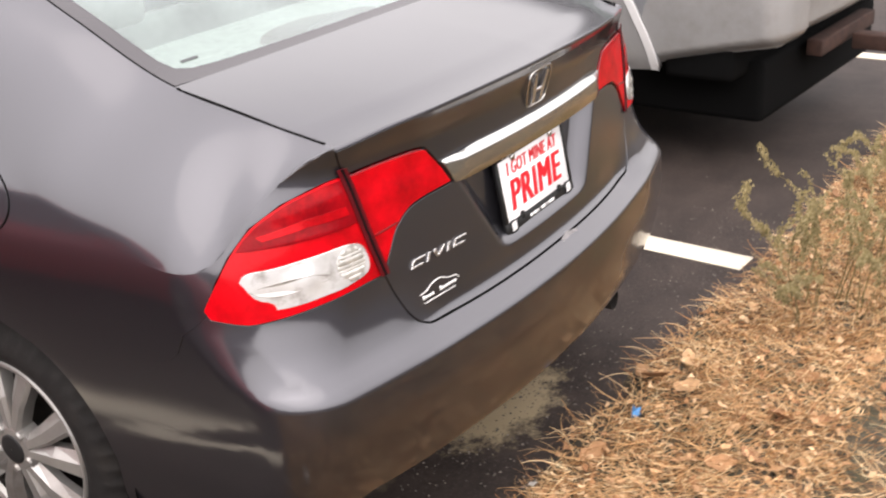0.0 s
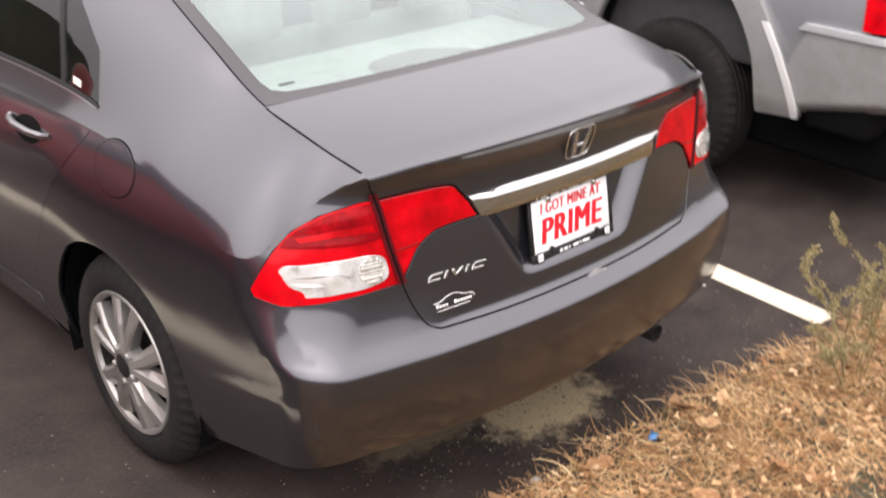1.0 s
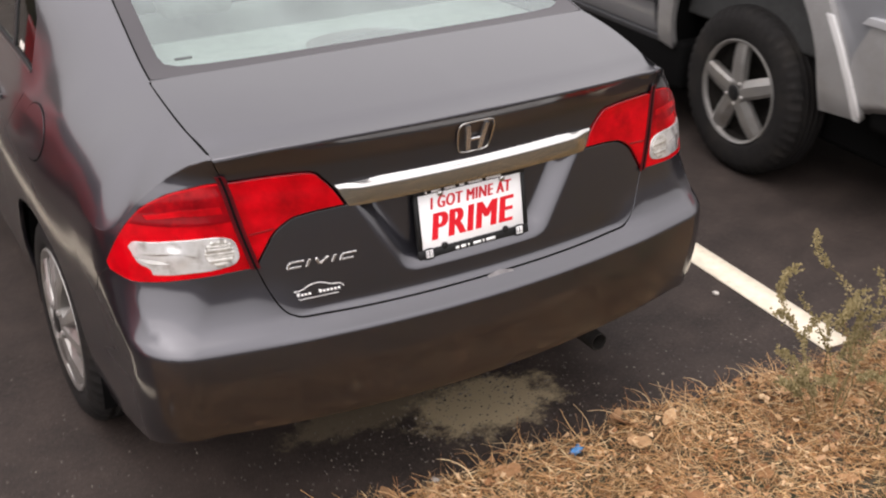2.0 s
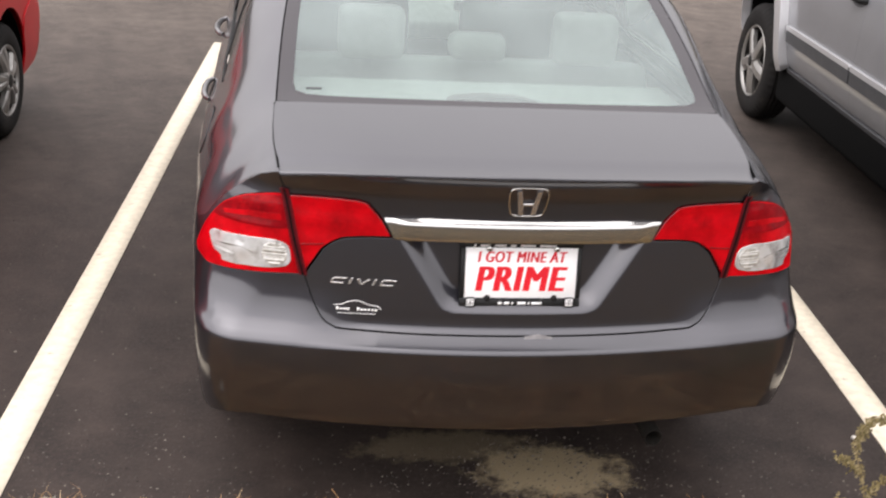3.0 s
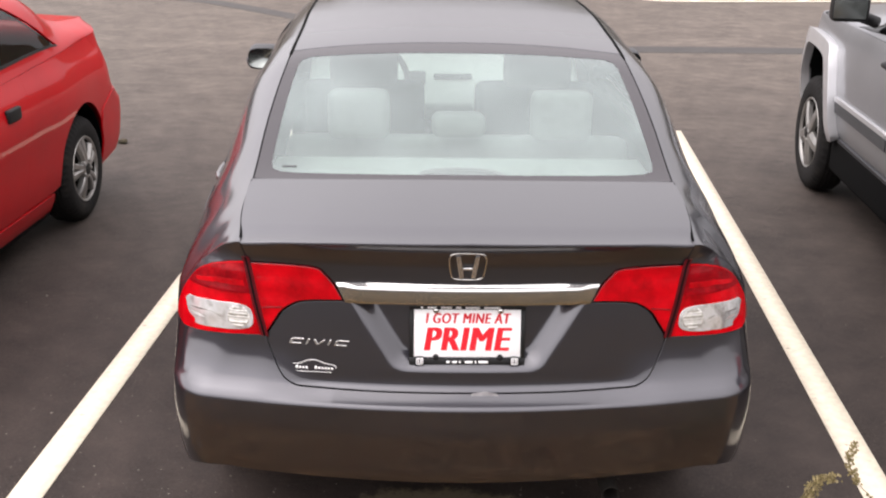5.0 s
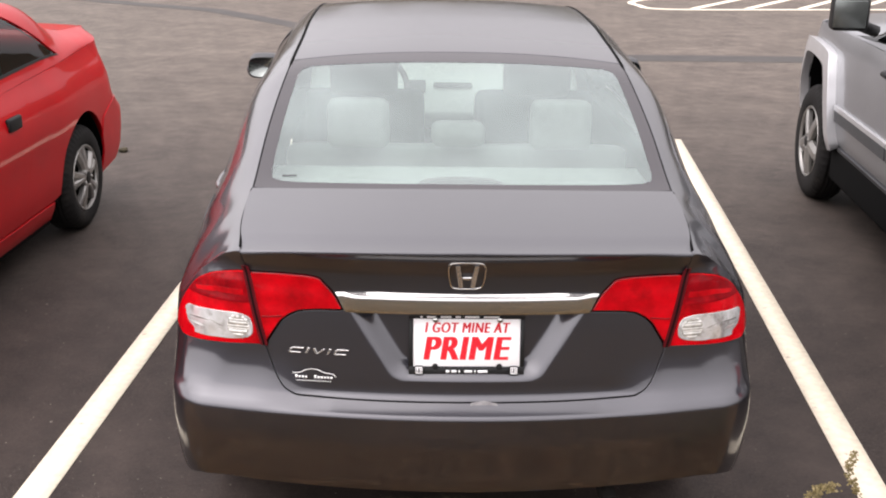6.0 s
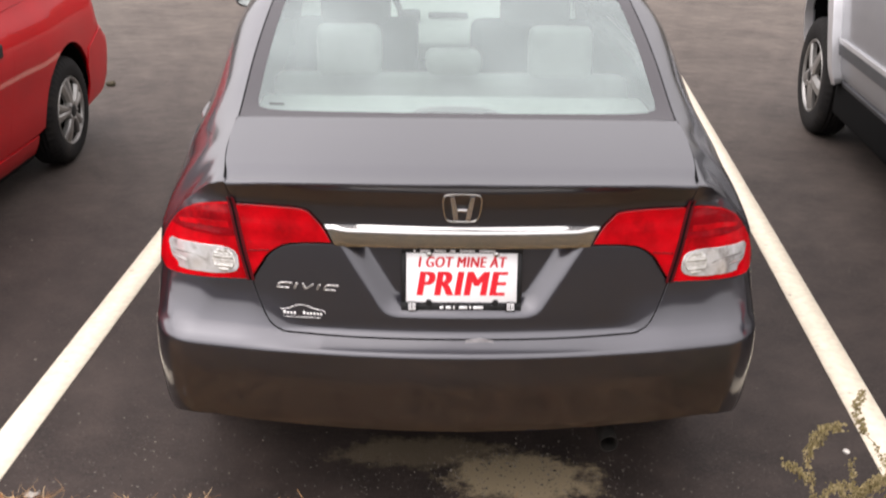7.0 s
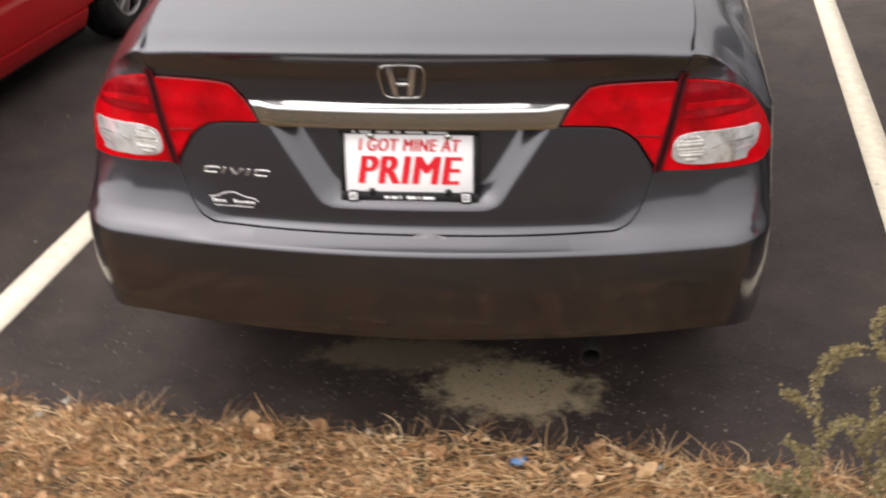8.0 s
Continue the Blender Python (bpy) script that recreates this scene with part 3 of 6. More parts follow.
def rounded_box(bm, size, centre=(0, 0, 0), bevel=0.01, segments=2, turn=None):
    ret = bmesh.ops.create_cube(bm, size=1.0)
    vs = ret["verts"]
    for v in vs:
        v.co = Vector((v.co.x * size[0], v.co.y * size[1], v.co.z * size[2]))
    es = list({e for v in vs for e in v.link_edges})
    if bevel:
        r = bmesh.ops.bevel(bm, geom=es, offset=bevel, segments=segments, profile=0.6, affect="EDGES")
        vs = list({v for f in r["faces"] for v in f.verts} | {v for v in vs if v.is_valid})
    m = Matrix.Translation(centre) @ (turn or Matrix())
    for v in vs:
        v.co = m @ v.co
    return vs


def lathe(bm, profile, n=48, axis="x", centre=(0, 0, 0)):
    """Turns a profile of (radius, along) round an axis."""
    rows = []
    for r, h in profile:
        row = []
        for i in range(n):
            c, s = math.cos(2 * math.pi * i / n) * r, math.sin(2 * math.pi * i / n) * r
            p = {"x": (h, c, s), "y": (c, h, s), "z": (c, s, h)}[axis]
            row.append(bm.verts.new(Vector(p) + Vector(centre)))
        rows.append(row)
    for a, b in zip(rows, rows[1:]):
        for i in range(n):
            bm.faces.new((a[i], a[(i + 1) % n], b[(i + 1) % n], b[i]))
    return rows


def tube(bm, points, radius, n=8, cap=True):
    """A round bar along points; radius may be a number or a list."""
    pts = [Vector(p) for p in points]
    rad = radius if isinstance(radius, (list, tuple)) else [radius] * len(pts)
    rows, up = [], Vector((0.13, 0.31, 0.94))
    for i, p in enumerate(pts):
        d = (pts[min(i + 1, len(pts) - 1)] - pts[max(i - 1, 0)]).normalized()
        s = d.cross(up)
        s = s.normalized() if s.length > 1e-4 else d.orthogonal().normalized()
        w = s.cross(d)
        rows.append([bm.verts.new(p + (s * math.cos(2 * math.pi * k / n) + w * math.sin(2 * math.pi * k / n)) * rad[i]) for k in range(n)])
    for a, b in zip(rows, rows[1:]):
        for k in range(n):
            bm.faces.new((a[k], a[(k + 1) % n], b[(k + 1) % n], b[k]))
    if cap:
        bm.faces.new(rows[0])
        bm.faces.new(rows[-1][::-1])
    return rows

# ---------------------------------------------------------------- ground


def sheet(name, fn, xs, ys, mat, label, category, kind="structure"):
    verts = [(x, y, fn(x, y)) for y in ys for x in xs]
    n = len(xs)
    faces = [(j * n + i, j * n + i + 1, (j + 1) * n + i + 1, (j + 1) * n + i) for j in range(len(ys) - 1) for i in range(n - 1)]
    return tagged(link(name, verts, faces, mat), label, category, kind=kind)


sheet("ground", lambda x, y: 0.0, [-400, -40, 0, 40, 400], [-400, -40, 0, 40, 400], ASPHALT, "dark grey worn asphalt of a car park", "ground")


def verge_edge(x):
    return 0.115 - 0.075 * x + 0.01 * math.sin(x * 3.1) + 0.03 * noise.noise((x * 4, 0, 0))


sheet("verge", lambda x, y: 0.008 + 0.035 * (1 - math.exp(-(verge_edge(x) - y) / 0.12)) + 0.02 * noise.noise((x * 3, y * 3, 4)) if y < verge_edge(x) - 0.02 else -0.02,
      list(np.arange(-9, 9.01, 0.06)), list(np.arange(-9, 1.0, 0.06)), SOIL, "bank of brown needle litter beside the asphalt", "verge")
for x0, y0, turn, far in ((-1.472, 0.25, -4.0, 5.75), (1.409, 0.03, -5.11, 6.06), (4.415, 0.0, -5.2, 6.0)):
    bm = bmesh.new()
    rounded_box(bm, (0.118, far, 0.004), (0, far / 2, 0.003), 0)
    ob = part("parking_line", bm, LINE_PAINT)
    ob.matrix_world = pose(x0, y0, 0, 0, 0, turn)
    tagged(ob, "worn off-white painted parking bay line on asphalt", "line", "bay lines")

# dark joints in the far asphalt and a hatched island
def strip(name, pts, width, mat, z, label, category, kind="structure"):
    pts = [Vector((x, y, 0)) for x, y in pts]
    vs, fs = [], []
    for i, p in enumerate(pts):
        d = (pts[min(i + 1, len(pts) - 1)] - pts[max(i - 1, 0)]).normalized()
        s_ = Vector((-d.y, d.x, 0)) * width / 2
        for q in (p + s_, p - s_):
            vs += [(q.x, q.y, 0.0), (q.x, q.y, z)]
    for i in range(len(pts) - 1):
        a, b = i * 4, (i + 1) * 4
        fs += [(a + 1, b + 1, b + 3, a + 3), (a, b, b + 1, a + 1), (a + 3, b + 3, b + 2, a + 2)]
    fs += [(0, 1, 3, 2), (len(vs) - 4, len(vs) - 2, len(vs) - 1, len(vs) - 3)]
    return tagged(link(name, vs, fs, mat, smooth=False), label, category, kind=kind)


strip("tar_joint", [(0.8, 10.15), (2.5, 10.26), (4.3, 10.27), (7.5, 10.20)], 0.46, TAR, 0.003, "dark tar-sealed joint in the asphalt", "joint")
strip("tar_joint", [(-5.6, 15.7), (-5.0, 15.3), (-3.2, 14.35), (-1.87, 12.85), (-1.3, 12.0)], 0.35, TAR, 0.003, "dark tar-sealed curved joint in the asphalt", "joint")
island = thing("hatched_island", pose(0, 0, 0), "pale painted hatched island on the asphalt", "marking", kind="structure")
edge_pts = curve2([(6.0, 18.2), (4.2, 17.0), (3.5, 16.3), (3.48, 15.75), (3.9, 15.22), (6.6, 15.45), (10.0, 15.8)], 6)
strip("border", edge_pts, 0.12, LINE_PAINT, 0.004, "", "").parent = island
for k in range(6):
    x = 4.3 + k * 0.9
    strip("hatch", [(x, 15.35 + k * 0.08), (x + 1.5, 17.3 + k * 0.1)], 0.12, LINE_PAINT, 0.005, "", "").parent = island

# an unseen far belt of woods, added to close the place and darken reflections
ring = [(42 * math.cos(t), 42 * math.sin(t)) for t in np.linspace(0, 2 * math.pi, 181)]
vs, fs = [], []
for i, (x, y) in enumerate(ring):
    h = (4.0 + 1.2 * step(y, 0.0, 30.0)) + 1.2 * noise.noise((math.cos(i * math.pi / 90) * 9, math.sin(i * math.pi / 90) * 9, 0)) + 1.0 * noise.noise((i * 0.9, 0, 0))
    vs += [(x, y, -0.5), (x * 1.02, y * 1.02, h * 0.6), (x * 1.06, y * 1.06, h)]
for i in range(180):
    a, b = i * 3, i * 3 + 3
    fs += [(a, b, b + 1, a + 1), (a + 1, b + 1, b + 2, a + 2)]
tagged(link("backdrop", vs, fs, WOODS), "unseen far belt of bare brown woods, added as a backdrop", "backdrop", kind="structure")

# ---------------------------------------------------------------- the grey saloon
SHELL = saloon_shell()
saloon = thing("saloon_car", pose(0, 0, 0), "dark grey metallic four-door saloon parked between white lines", "car")
WRAP = SHELL.wrap
LID_LOW = [(0.0, 0.638), (0.28, 0.638), (0.45, 0.641), (0.495, 0.649), (0.522, 0.671), (0.545, 0.716), (0.566, 0.776)]
SPLIT = [(0.566, 0.776), (0.590, 0.870), (0.613, 0.983), (0.624, 1.012), (0.632, 1.036)]
LAMP_IN = [(0.613, 0.983), (0.50, 0.986), (0.42, 0.982), (0.394, 0.963), (0.366, 0.930), (0.342, 0.890), (0.40, 0.888), (0.44, 0.885), (0.477, 0.877), (0.515, 0.852), (0.538, 0.819), (0.566, 0.776)]


def tail_chart(points, side=1):
    return [(SHELL.rear(side * x, z), z) for x, z in points]


def flank_chart(points, side=-1):
    return [(SHELL.flank(y, side), z) for y, z in points]


def both(half):
    """A closed outline from the half on the right of the middle, which starts and ends on it."""
    return half + [(-a, z) for a, z in half[::-1] if abs(a) > 1e-6]


low = tail_chart(curve2(LID_LOW, 5))
split = tail_chart(curve2(SPLIT, 3))
lamp_in = tail_chart(LAMP_IN)
rim_line = [(a, float(SHELL.rim(a)) - 0.006) for a in np.linspace(0, split[-1][0], 14)]
lid_half = low[:-1] + curve2(lamp_in[5:][::-1], 4)[:-1] + curve2(lamp_in[:6][::-1], 3)[:-1] + split[6:-1] + [(split[-1][0], float(SHELL.rim(split[-1][0])) - 0.006)] + rim_line[::-1][1:]


def pocket(a, z, p):
    """The recess round the number plate."""
    wide = 0.205 + (z - 0.70) * 0.62
    side, base = (wide - np.abs(p[..., 0])) * 0.85, (z - 0.697) * 1.5
    d = np.minimum(-np.log(np.exp(-70 * np.clip(side, -0.3, 0.3)) + np.exp(-70 * np.clip(base, -0.3, 0.3))) / 70 + 0.004, 0.93 - z)
    return np.stack([np.zeros_like(z), 0.040 * step(d, -0.004, 0.058), np.zeros_like(z)], -1)


def facets(a, z, p):
    """Fine optics inside a lamp lens."""
    return np.stack([0 * z, 0.00025 * np.sin(z * 420), 0 * z], -1)


EDGE = knots((0.40, 0.650), (0.50, 0.655), (0.58, 0.645), (0.61, 0.630), (0.63, 0.632), (0.655, 0.663), (0.68, 0.684), (0.715, 0.696), (0.75, 0.706), (0.83, 0.725), (0.90, 0.74))


def ridge(a, z, p):
    """The fold at the rear corner, from the bumper up into the lamp."""
    d = (np.abs(a) - EDGE(z)) * 1.1
    h = 0.0085 * step(z, 0.60, 0.66) * (1 - step(z, 0.77, 0.90)) + 0.0025 * step(z, 0.36, 0.44) * (1 - step(z, 0.56, 0.64))
    k = h * np.exp(-np.sqrt(d * d + 0.00003) / 0.05)
    return np.stack([np.sign(a) * 0.78 * k, -0.62 * k, 0 * k], -1)


# lid top with its rounded edge
def lid_top():
    verts, norms, faces = [], [], []
    xs = np.linspace(-1, 1, 61)
    half = abs(split[-1][0])
    rows = []
    a = xs * half
    zr = SHELL.rim(np.abs(a))
    low_p = WRAP(a, zr - 0.006)
    n_low = np.stack([np.sin(a) * 0.3, -np.ones_like(a), -0.25 * np.ones_like(a)], -1)
    front = np.stack([xs * 0.645, 0.486 + 0.04 * np.abs(xs) ** 2.5, 1.134 - 0.012 * np.abs(xs) ** 2.2], -1)
    top_p = WRAP(a, zr) + np.stack([0 * a, 0.006 + 0 * a, 0 * a], -1)
    for k in range(5):
        t = k / 4 * math.pi / 2
        rows.append((low_p + (top_p - low_p) * np.stack([0 * a, 1 - math.cos(t) + 0 * a, math.sin(t) + 0 * a], -1), t))
    for t in np.linspace(0, 1, 25)[1:]:
        q = top_p + (front - top_p) * t
        q[:, 2] += 0.007 * math.sin(math.pi * t) - 0.004 * math.sin(math.pi * min(1, t * 5)) * (t < 0.2)
        q[:, 0] = top_p[:, 0] + (front[:, 0] - top_p[:, 0]) * t + xs * 0.008 * math.sin(math.pi * t)
        rows.append((q, 2))
    m = len(xs)
    pts = np.array([r[0] for r in rows])
    du, dv = np.gradient(pts, axis=1), np.gradient(pts, axis=0)
    nn = np.cross(du, dv)
    nn /= np.linalg.norm(nn, axis=-1, keepdims=True) + 1e-12
    if nn[-1, 30, 2] < 0:
        nn = -nn
    verts = pts.reshape(-1, 3)
    norms = nn.reshape(-1, 3)
    faces = [(j * m + i, j * m + i + 1, (j + 1) * m + i + 1, (j + 1) * m + i) for j in range(len(rows) - 1) for i in range(m - 1)]
    return verts, norms, faces


lid = skin("trunk_lid", WRAP, both(lid_half), PAINT, saloon, 0.007, 1.0, seam=0.0028, relief=pocket, more=lid_top())

for s in (1, -1):
    poly = [(s * a, z) for a, z in curve2(lamp_in[:6], 4)[:-1] + curve2(lamp_in[5:], 4)[:-1] + split[:7][:-1]]
    half_lamp = skin("lid_lamp", WRAP, poly, LENS_DEEP, saloon, 0.02, seam=0.0035, lift=0.003, label="red tail lamp half on the lid")
    skin("lens", WRAP, inset(densify(poly, 0.012), 0.005), LENS_RED, half_lamp, 0.012, seam=0, depth=0.004, lift=0.0048, relief=facets, label="bright red lens")
    for z0, z1, x0, x1 in ((0.862, 0.865, 0.515, 0.572),):
        skin("lens_rib", WRAP, [(s * a, z) for a, z in tail_chart([(x0, z0), (x1, z0 - 0.006), (x1, z1 - 0.006), (x0, z1)])], LENS_DEEP, half_lamp, 0.02, seam=0, depth=0.002, lift=0.0068)

LAMP_OUT = [(0.643, 0.982), (0.680, 0.974), (0.726, 0.958), (0.773, 0.925), (0.808, 0.878), (0.830, 0.832), (0.846, 0.784)]
LAMP_LOW = [(0.843, 0.766), (0.811, 0.756), (0.765, 0.760), (0.713, 0.767), (0.640, 0.773), (0.570, 0.776)]
WHITE_IN = [(0.809, 0.822), (0.806, 0.790), (0.785, 0.778), (0.740, 0.781), (0.690, 0.786), (0.630, 0.791), (0.604, 0.803), (0.600, 0.824), (0.609, 0.850), (0.640, 0.861), (0.695, 0.860), (0.765, 0.852), (0.798, 0.846)]
for s in (1, -1):
    outer = split[:7] + curve2([split[6]] + tail_chart(LAMP_OUT), 4)[1:] + curve2(tail_chart(LAMP_LOW), 4)[:-1]
    lamp = skin("tail_lamp", WRAP, [(s * a, z) for a, z in outer], LENS_RED, saloon, 0.014, seam=0.0030, lift=0.003, relief=ridge, label="red tail lamp wrapping round the corner")
    brake = [q for q in inset(densify(outer, 0.012), 0.006) if q[1] > 0.884]
    skin("brake_lens", WRAP, [(s * a, z) for a, z in brake], LENS_BRAKE, lamp, 0.012, seam=0, depth=0.004, lift=0.0048, relief=lambda a, z, p: facets(a, z, p) + ridge(a, z, p), label="darker red brake lens")
    skin("lens_band", WRAP, [(s * a, z) for a, z in tail_chart([(0.622, 0.914), (0.70, 0.913), (0.765, 0.901), (0.770, 0.909), (0.70, 0.927), (0.626, 0.930)])], LENS_RED, lamp, 0.012, seam=0, depth=0.002, lift=0.0062, relief=ridge, label="brighter red band in the brake lens")
    skin("reverse_lens", WRAP, [(s * a, z) for a, z in curve2(tail_chart(WHITE_IN), 4, True)], LENS_WHITE, lamp, 0.008, seam=0, depth=0.008, lift=0.0065, label="clear white reverse lamp lens", relief=lambda a, z, p: np.stack([0 * z, -0.004 * np.exp(-((z - 0.822) / 0.02) ** 2) * np.exp(-((np.abs(p[..., 0]) - 0.735) / 0.04) ** 2) + 0.0009 * np.sin(np.abs(p[..., 0]) * 95 + z * 60), 0 * z], -1))
    disc = [(0.640 + 0.031 * math.cos(t), 0.826 + 0.029 * math.sin(t)) for t in np.linspace(0, 2 * math.pi, 25)[:-1]]
    skin("bulb_reflector", WRAP, [(s * a, z) for a, z in tail_chart(disc)], RIBBED, lamp, 0.0035, seam=0, depth=0.003, lift=0.0085, label="ribbed round reflector", relief=lambda a, z, p: np.stack([0 * z, 0.0011 * np.sin(z * 760), 0 * z], -1))
    bowl = [(0.676, 0.815), (0.70, 0.829), (0.74, 0.832), (0.78, 0.826), (0.798, 0.814), (0.778, 0.802), (0.73, 0.804), (0.70, 0.808)]
    skin("bulb_bowl", WRAP, [(s * a, z) for a, z in curve2(tail_chart(bowl), 4, True)], BOWL, lamp, 0.005, seam=0, depth=0.002, lift=0.0088, label="grey bulb bowl behind the clear lens", relief=lambda a, z, p: np.stack([0 * z, 0.003 * np.cos((z - 0.816) * 140), 0 * z], -1))
    for half_w, mat_, up_, nm in ((0.0085, LENS_DARK, 0.0066, "lens_wall"), (0.0022, GAP, 0.0074, "lamp_joint")):
        band = [(a - half_w, z) for a, z in split[:8]] + [(a + half_w, z) for a, z in split[:8][::-1]]
        skin(nm, WRAP, [(s * a, z) for a, z in band], mat_, lamp, 0.01, seam=0, depth=0.002, lift=up_)

# rear bumper
ARCH_Y, ARCH_Z, ARCH_R = 0.985, 0.305, 0.37


def arch(y0, y1, n=14, cy=ARCH_Y, r=ARCH_R):
    t0, t1 = math.acos((y0 - cy) / r), math.acos((y1 - cy) / r)
    return [(cy + r * math.cos(t0 + (t1 - t0) * i / n), ARCH_Z + r * math.sin(t0 + (t1 - t0) * i / n)) for i in range(n + 1)]


side_seam = tail_chart([(0.843, 0.774)]) + flank_chart([(0.375, 0.73), (0.395, 0.69), (0.43, 0.664), (0.50, 0.651), (0.60, 0.643), (0.70, 0.637), (0.812, 0.632)], 1)
arch_low = [(SHELL.flank(y, 1), z) for y, z in arch(0.812, 0.622, 10)]
bottom = [(SHELL.flank(y, 1), z) for y, z in [(0.63, 0.225), (0.505, 0.262), (0.385, 0.295), (0.28, 0.325)]] + tail_chart([(0.765, 0.372), (0.69, 0.380), (0.60, 0.376), (0.45, 0.372), (0.20, 0.368), (0.0, 0.366)])
bump_half = low + curve2(tail_chart(LAMP_LOW)[::-1], 3)[1:] + side_seam + arch_low[1:] + bottom


def crease(a, z, p):
    """A pressed ledge along the bumper's flank, and the fold at its corner."""
    d = z - (0.593 - 0.207 * p[..., 1])
    k = step(p[..., 1], 0.13, 0.26) * (0.35 + 0.65 * (1 - step(p[..., 1], 0.30, 0.75))) * step(d, -0.026, 0.020) * (1 - step(d, 0.04, 0.40))
    k = 0.0024 * k + 0.0015 * step(p[..., 1], 0.40, 0.62) * np.clip(d / 0.14, 0, 1)
    return np.stack([-np.sign(a) * k, np.zeros_like(z), np.zeros_like(z)], -1) + ridge(a, z, p)


bumper = skin("rear_bumper", WRAP, both(bump_half), PAINT, saloon, 0.015, seam=0.0008, relief=crease)

# quarter panels
DOOR_Y = [(1.03, 0.985), (1.05, 0.96), (1.109, 0.90), (1.20, 0.80), (1.303, 0.69), (1.40, 0.56), (1.461, 0.46), (1.52, 0.33)]
for s in (1, -1):
    rim = [(a, float(SHELL.rim(a))) for a in np.linspace(split[-1][0], SHELL.flank(1.03, 1), 60)]
    door = flank_chart(DOOR_Y, 1)[1:]
    arch_up = [(SHELL.flank(y, 1), z) for y, z in arch(1.345, 0.812, 20)]
    half = split[6:-1] + rim + door + flank_chart([(1.50, 0.24), (1.345, 0.22)], 1) + arch_up + side_seam[::-1][1:] + tail_chart([(0.843, 0.776)] + LAMP_OUT[::-1][1:])
    up = [(a, 0.0) for a in np.linspace(split[-1][0], SHELL.flank(1.03, 1), 30)] + [(SHELL.flank(1.03, 1), 0.15), (SHELL.flank(1.10, 1), 0.45), (SHELL.flank(1.42, 1), 0.86), (SHELL.flank(1.42, 1), 1.0), (split[-1][0], 1.0)]
    skin("quarter_panel", WRAP, [(s * a, z) for a, z in half], PAINT, saloon, 0.018, seam=0.0008, relief=ridge, hold=lambda a, z: abs(z - float(SHELL.rim(abs(a)))) < 0.004, label="grey rear quarter panel")
    skin("rear_pillar", SHELL.upper, [(s * a, v) for a, v in up], PAINT, saloon, 0.018, 0.4, seam=0.0, label="grey rear roof pillar and shoulder")

# doors, wings and sills of the saloon
FRONT_Y = 3.67
ON_RIM = lambda a, z: abs(z - float(SHELL.rim(abs(a)))) < 0.004


def side_x(y, z):
    return float(SHELL.wrap(SHELL.flank(y, 1), z)[0])


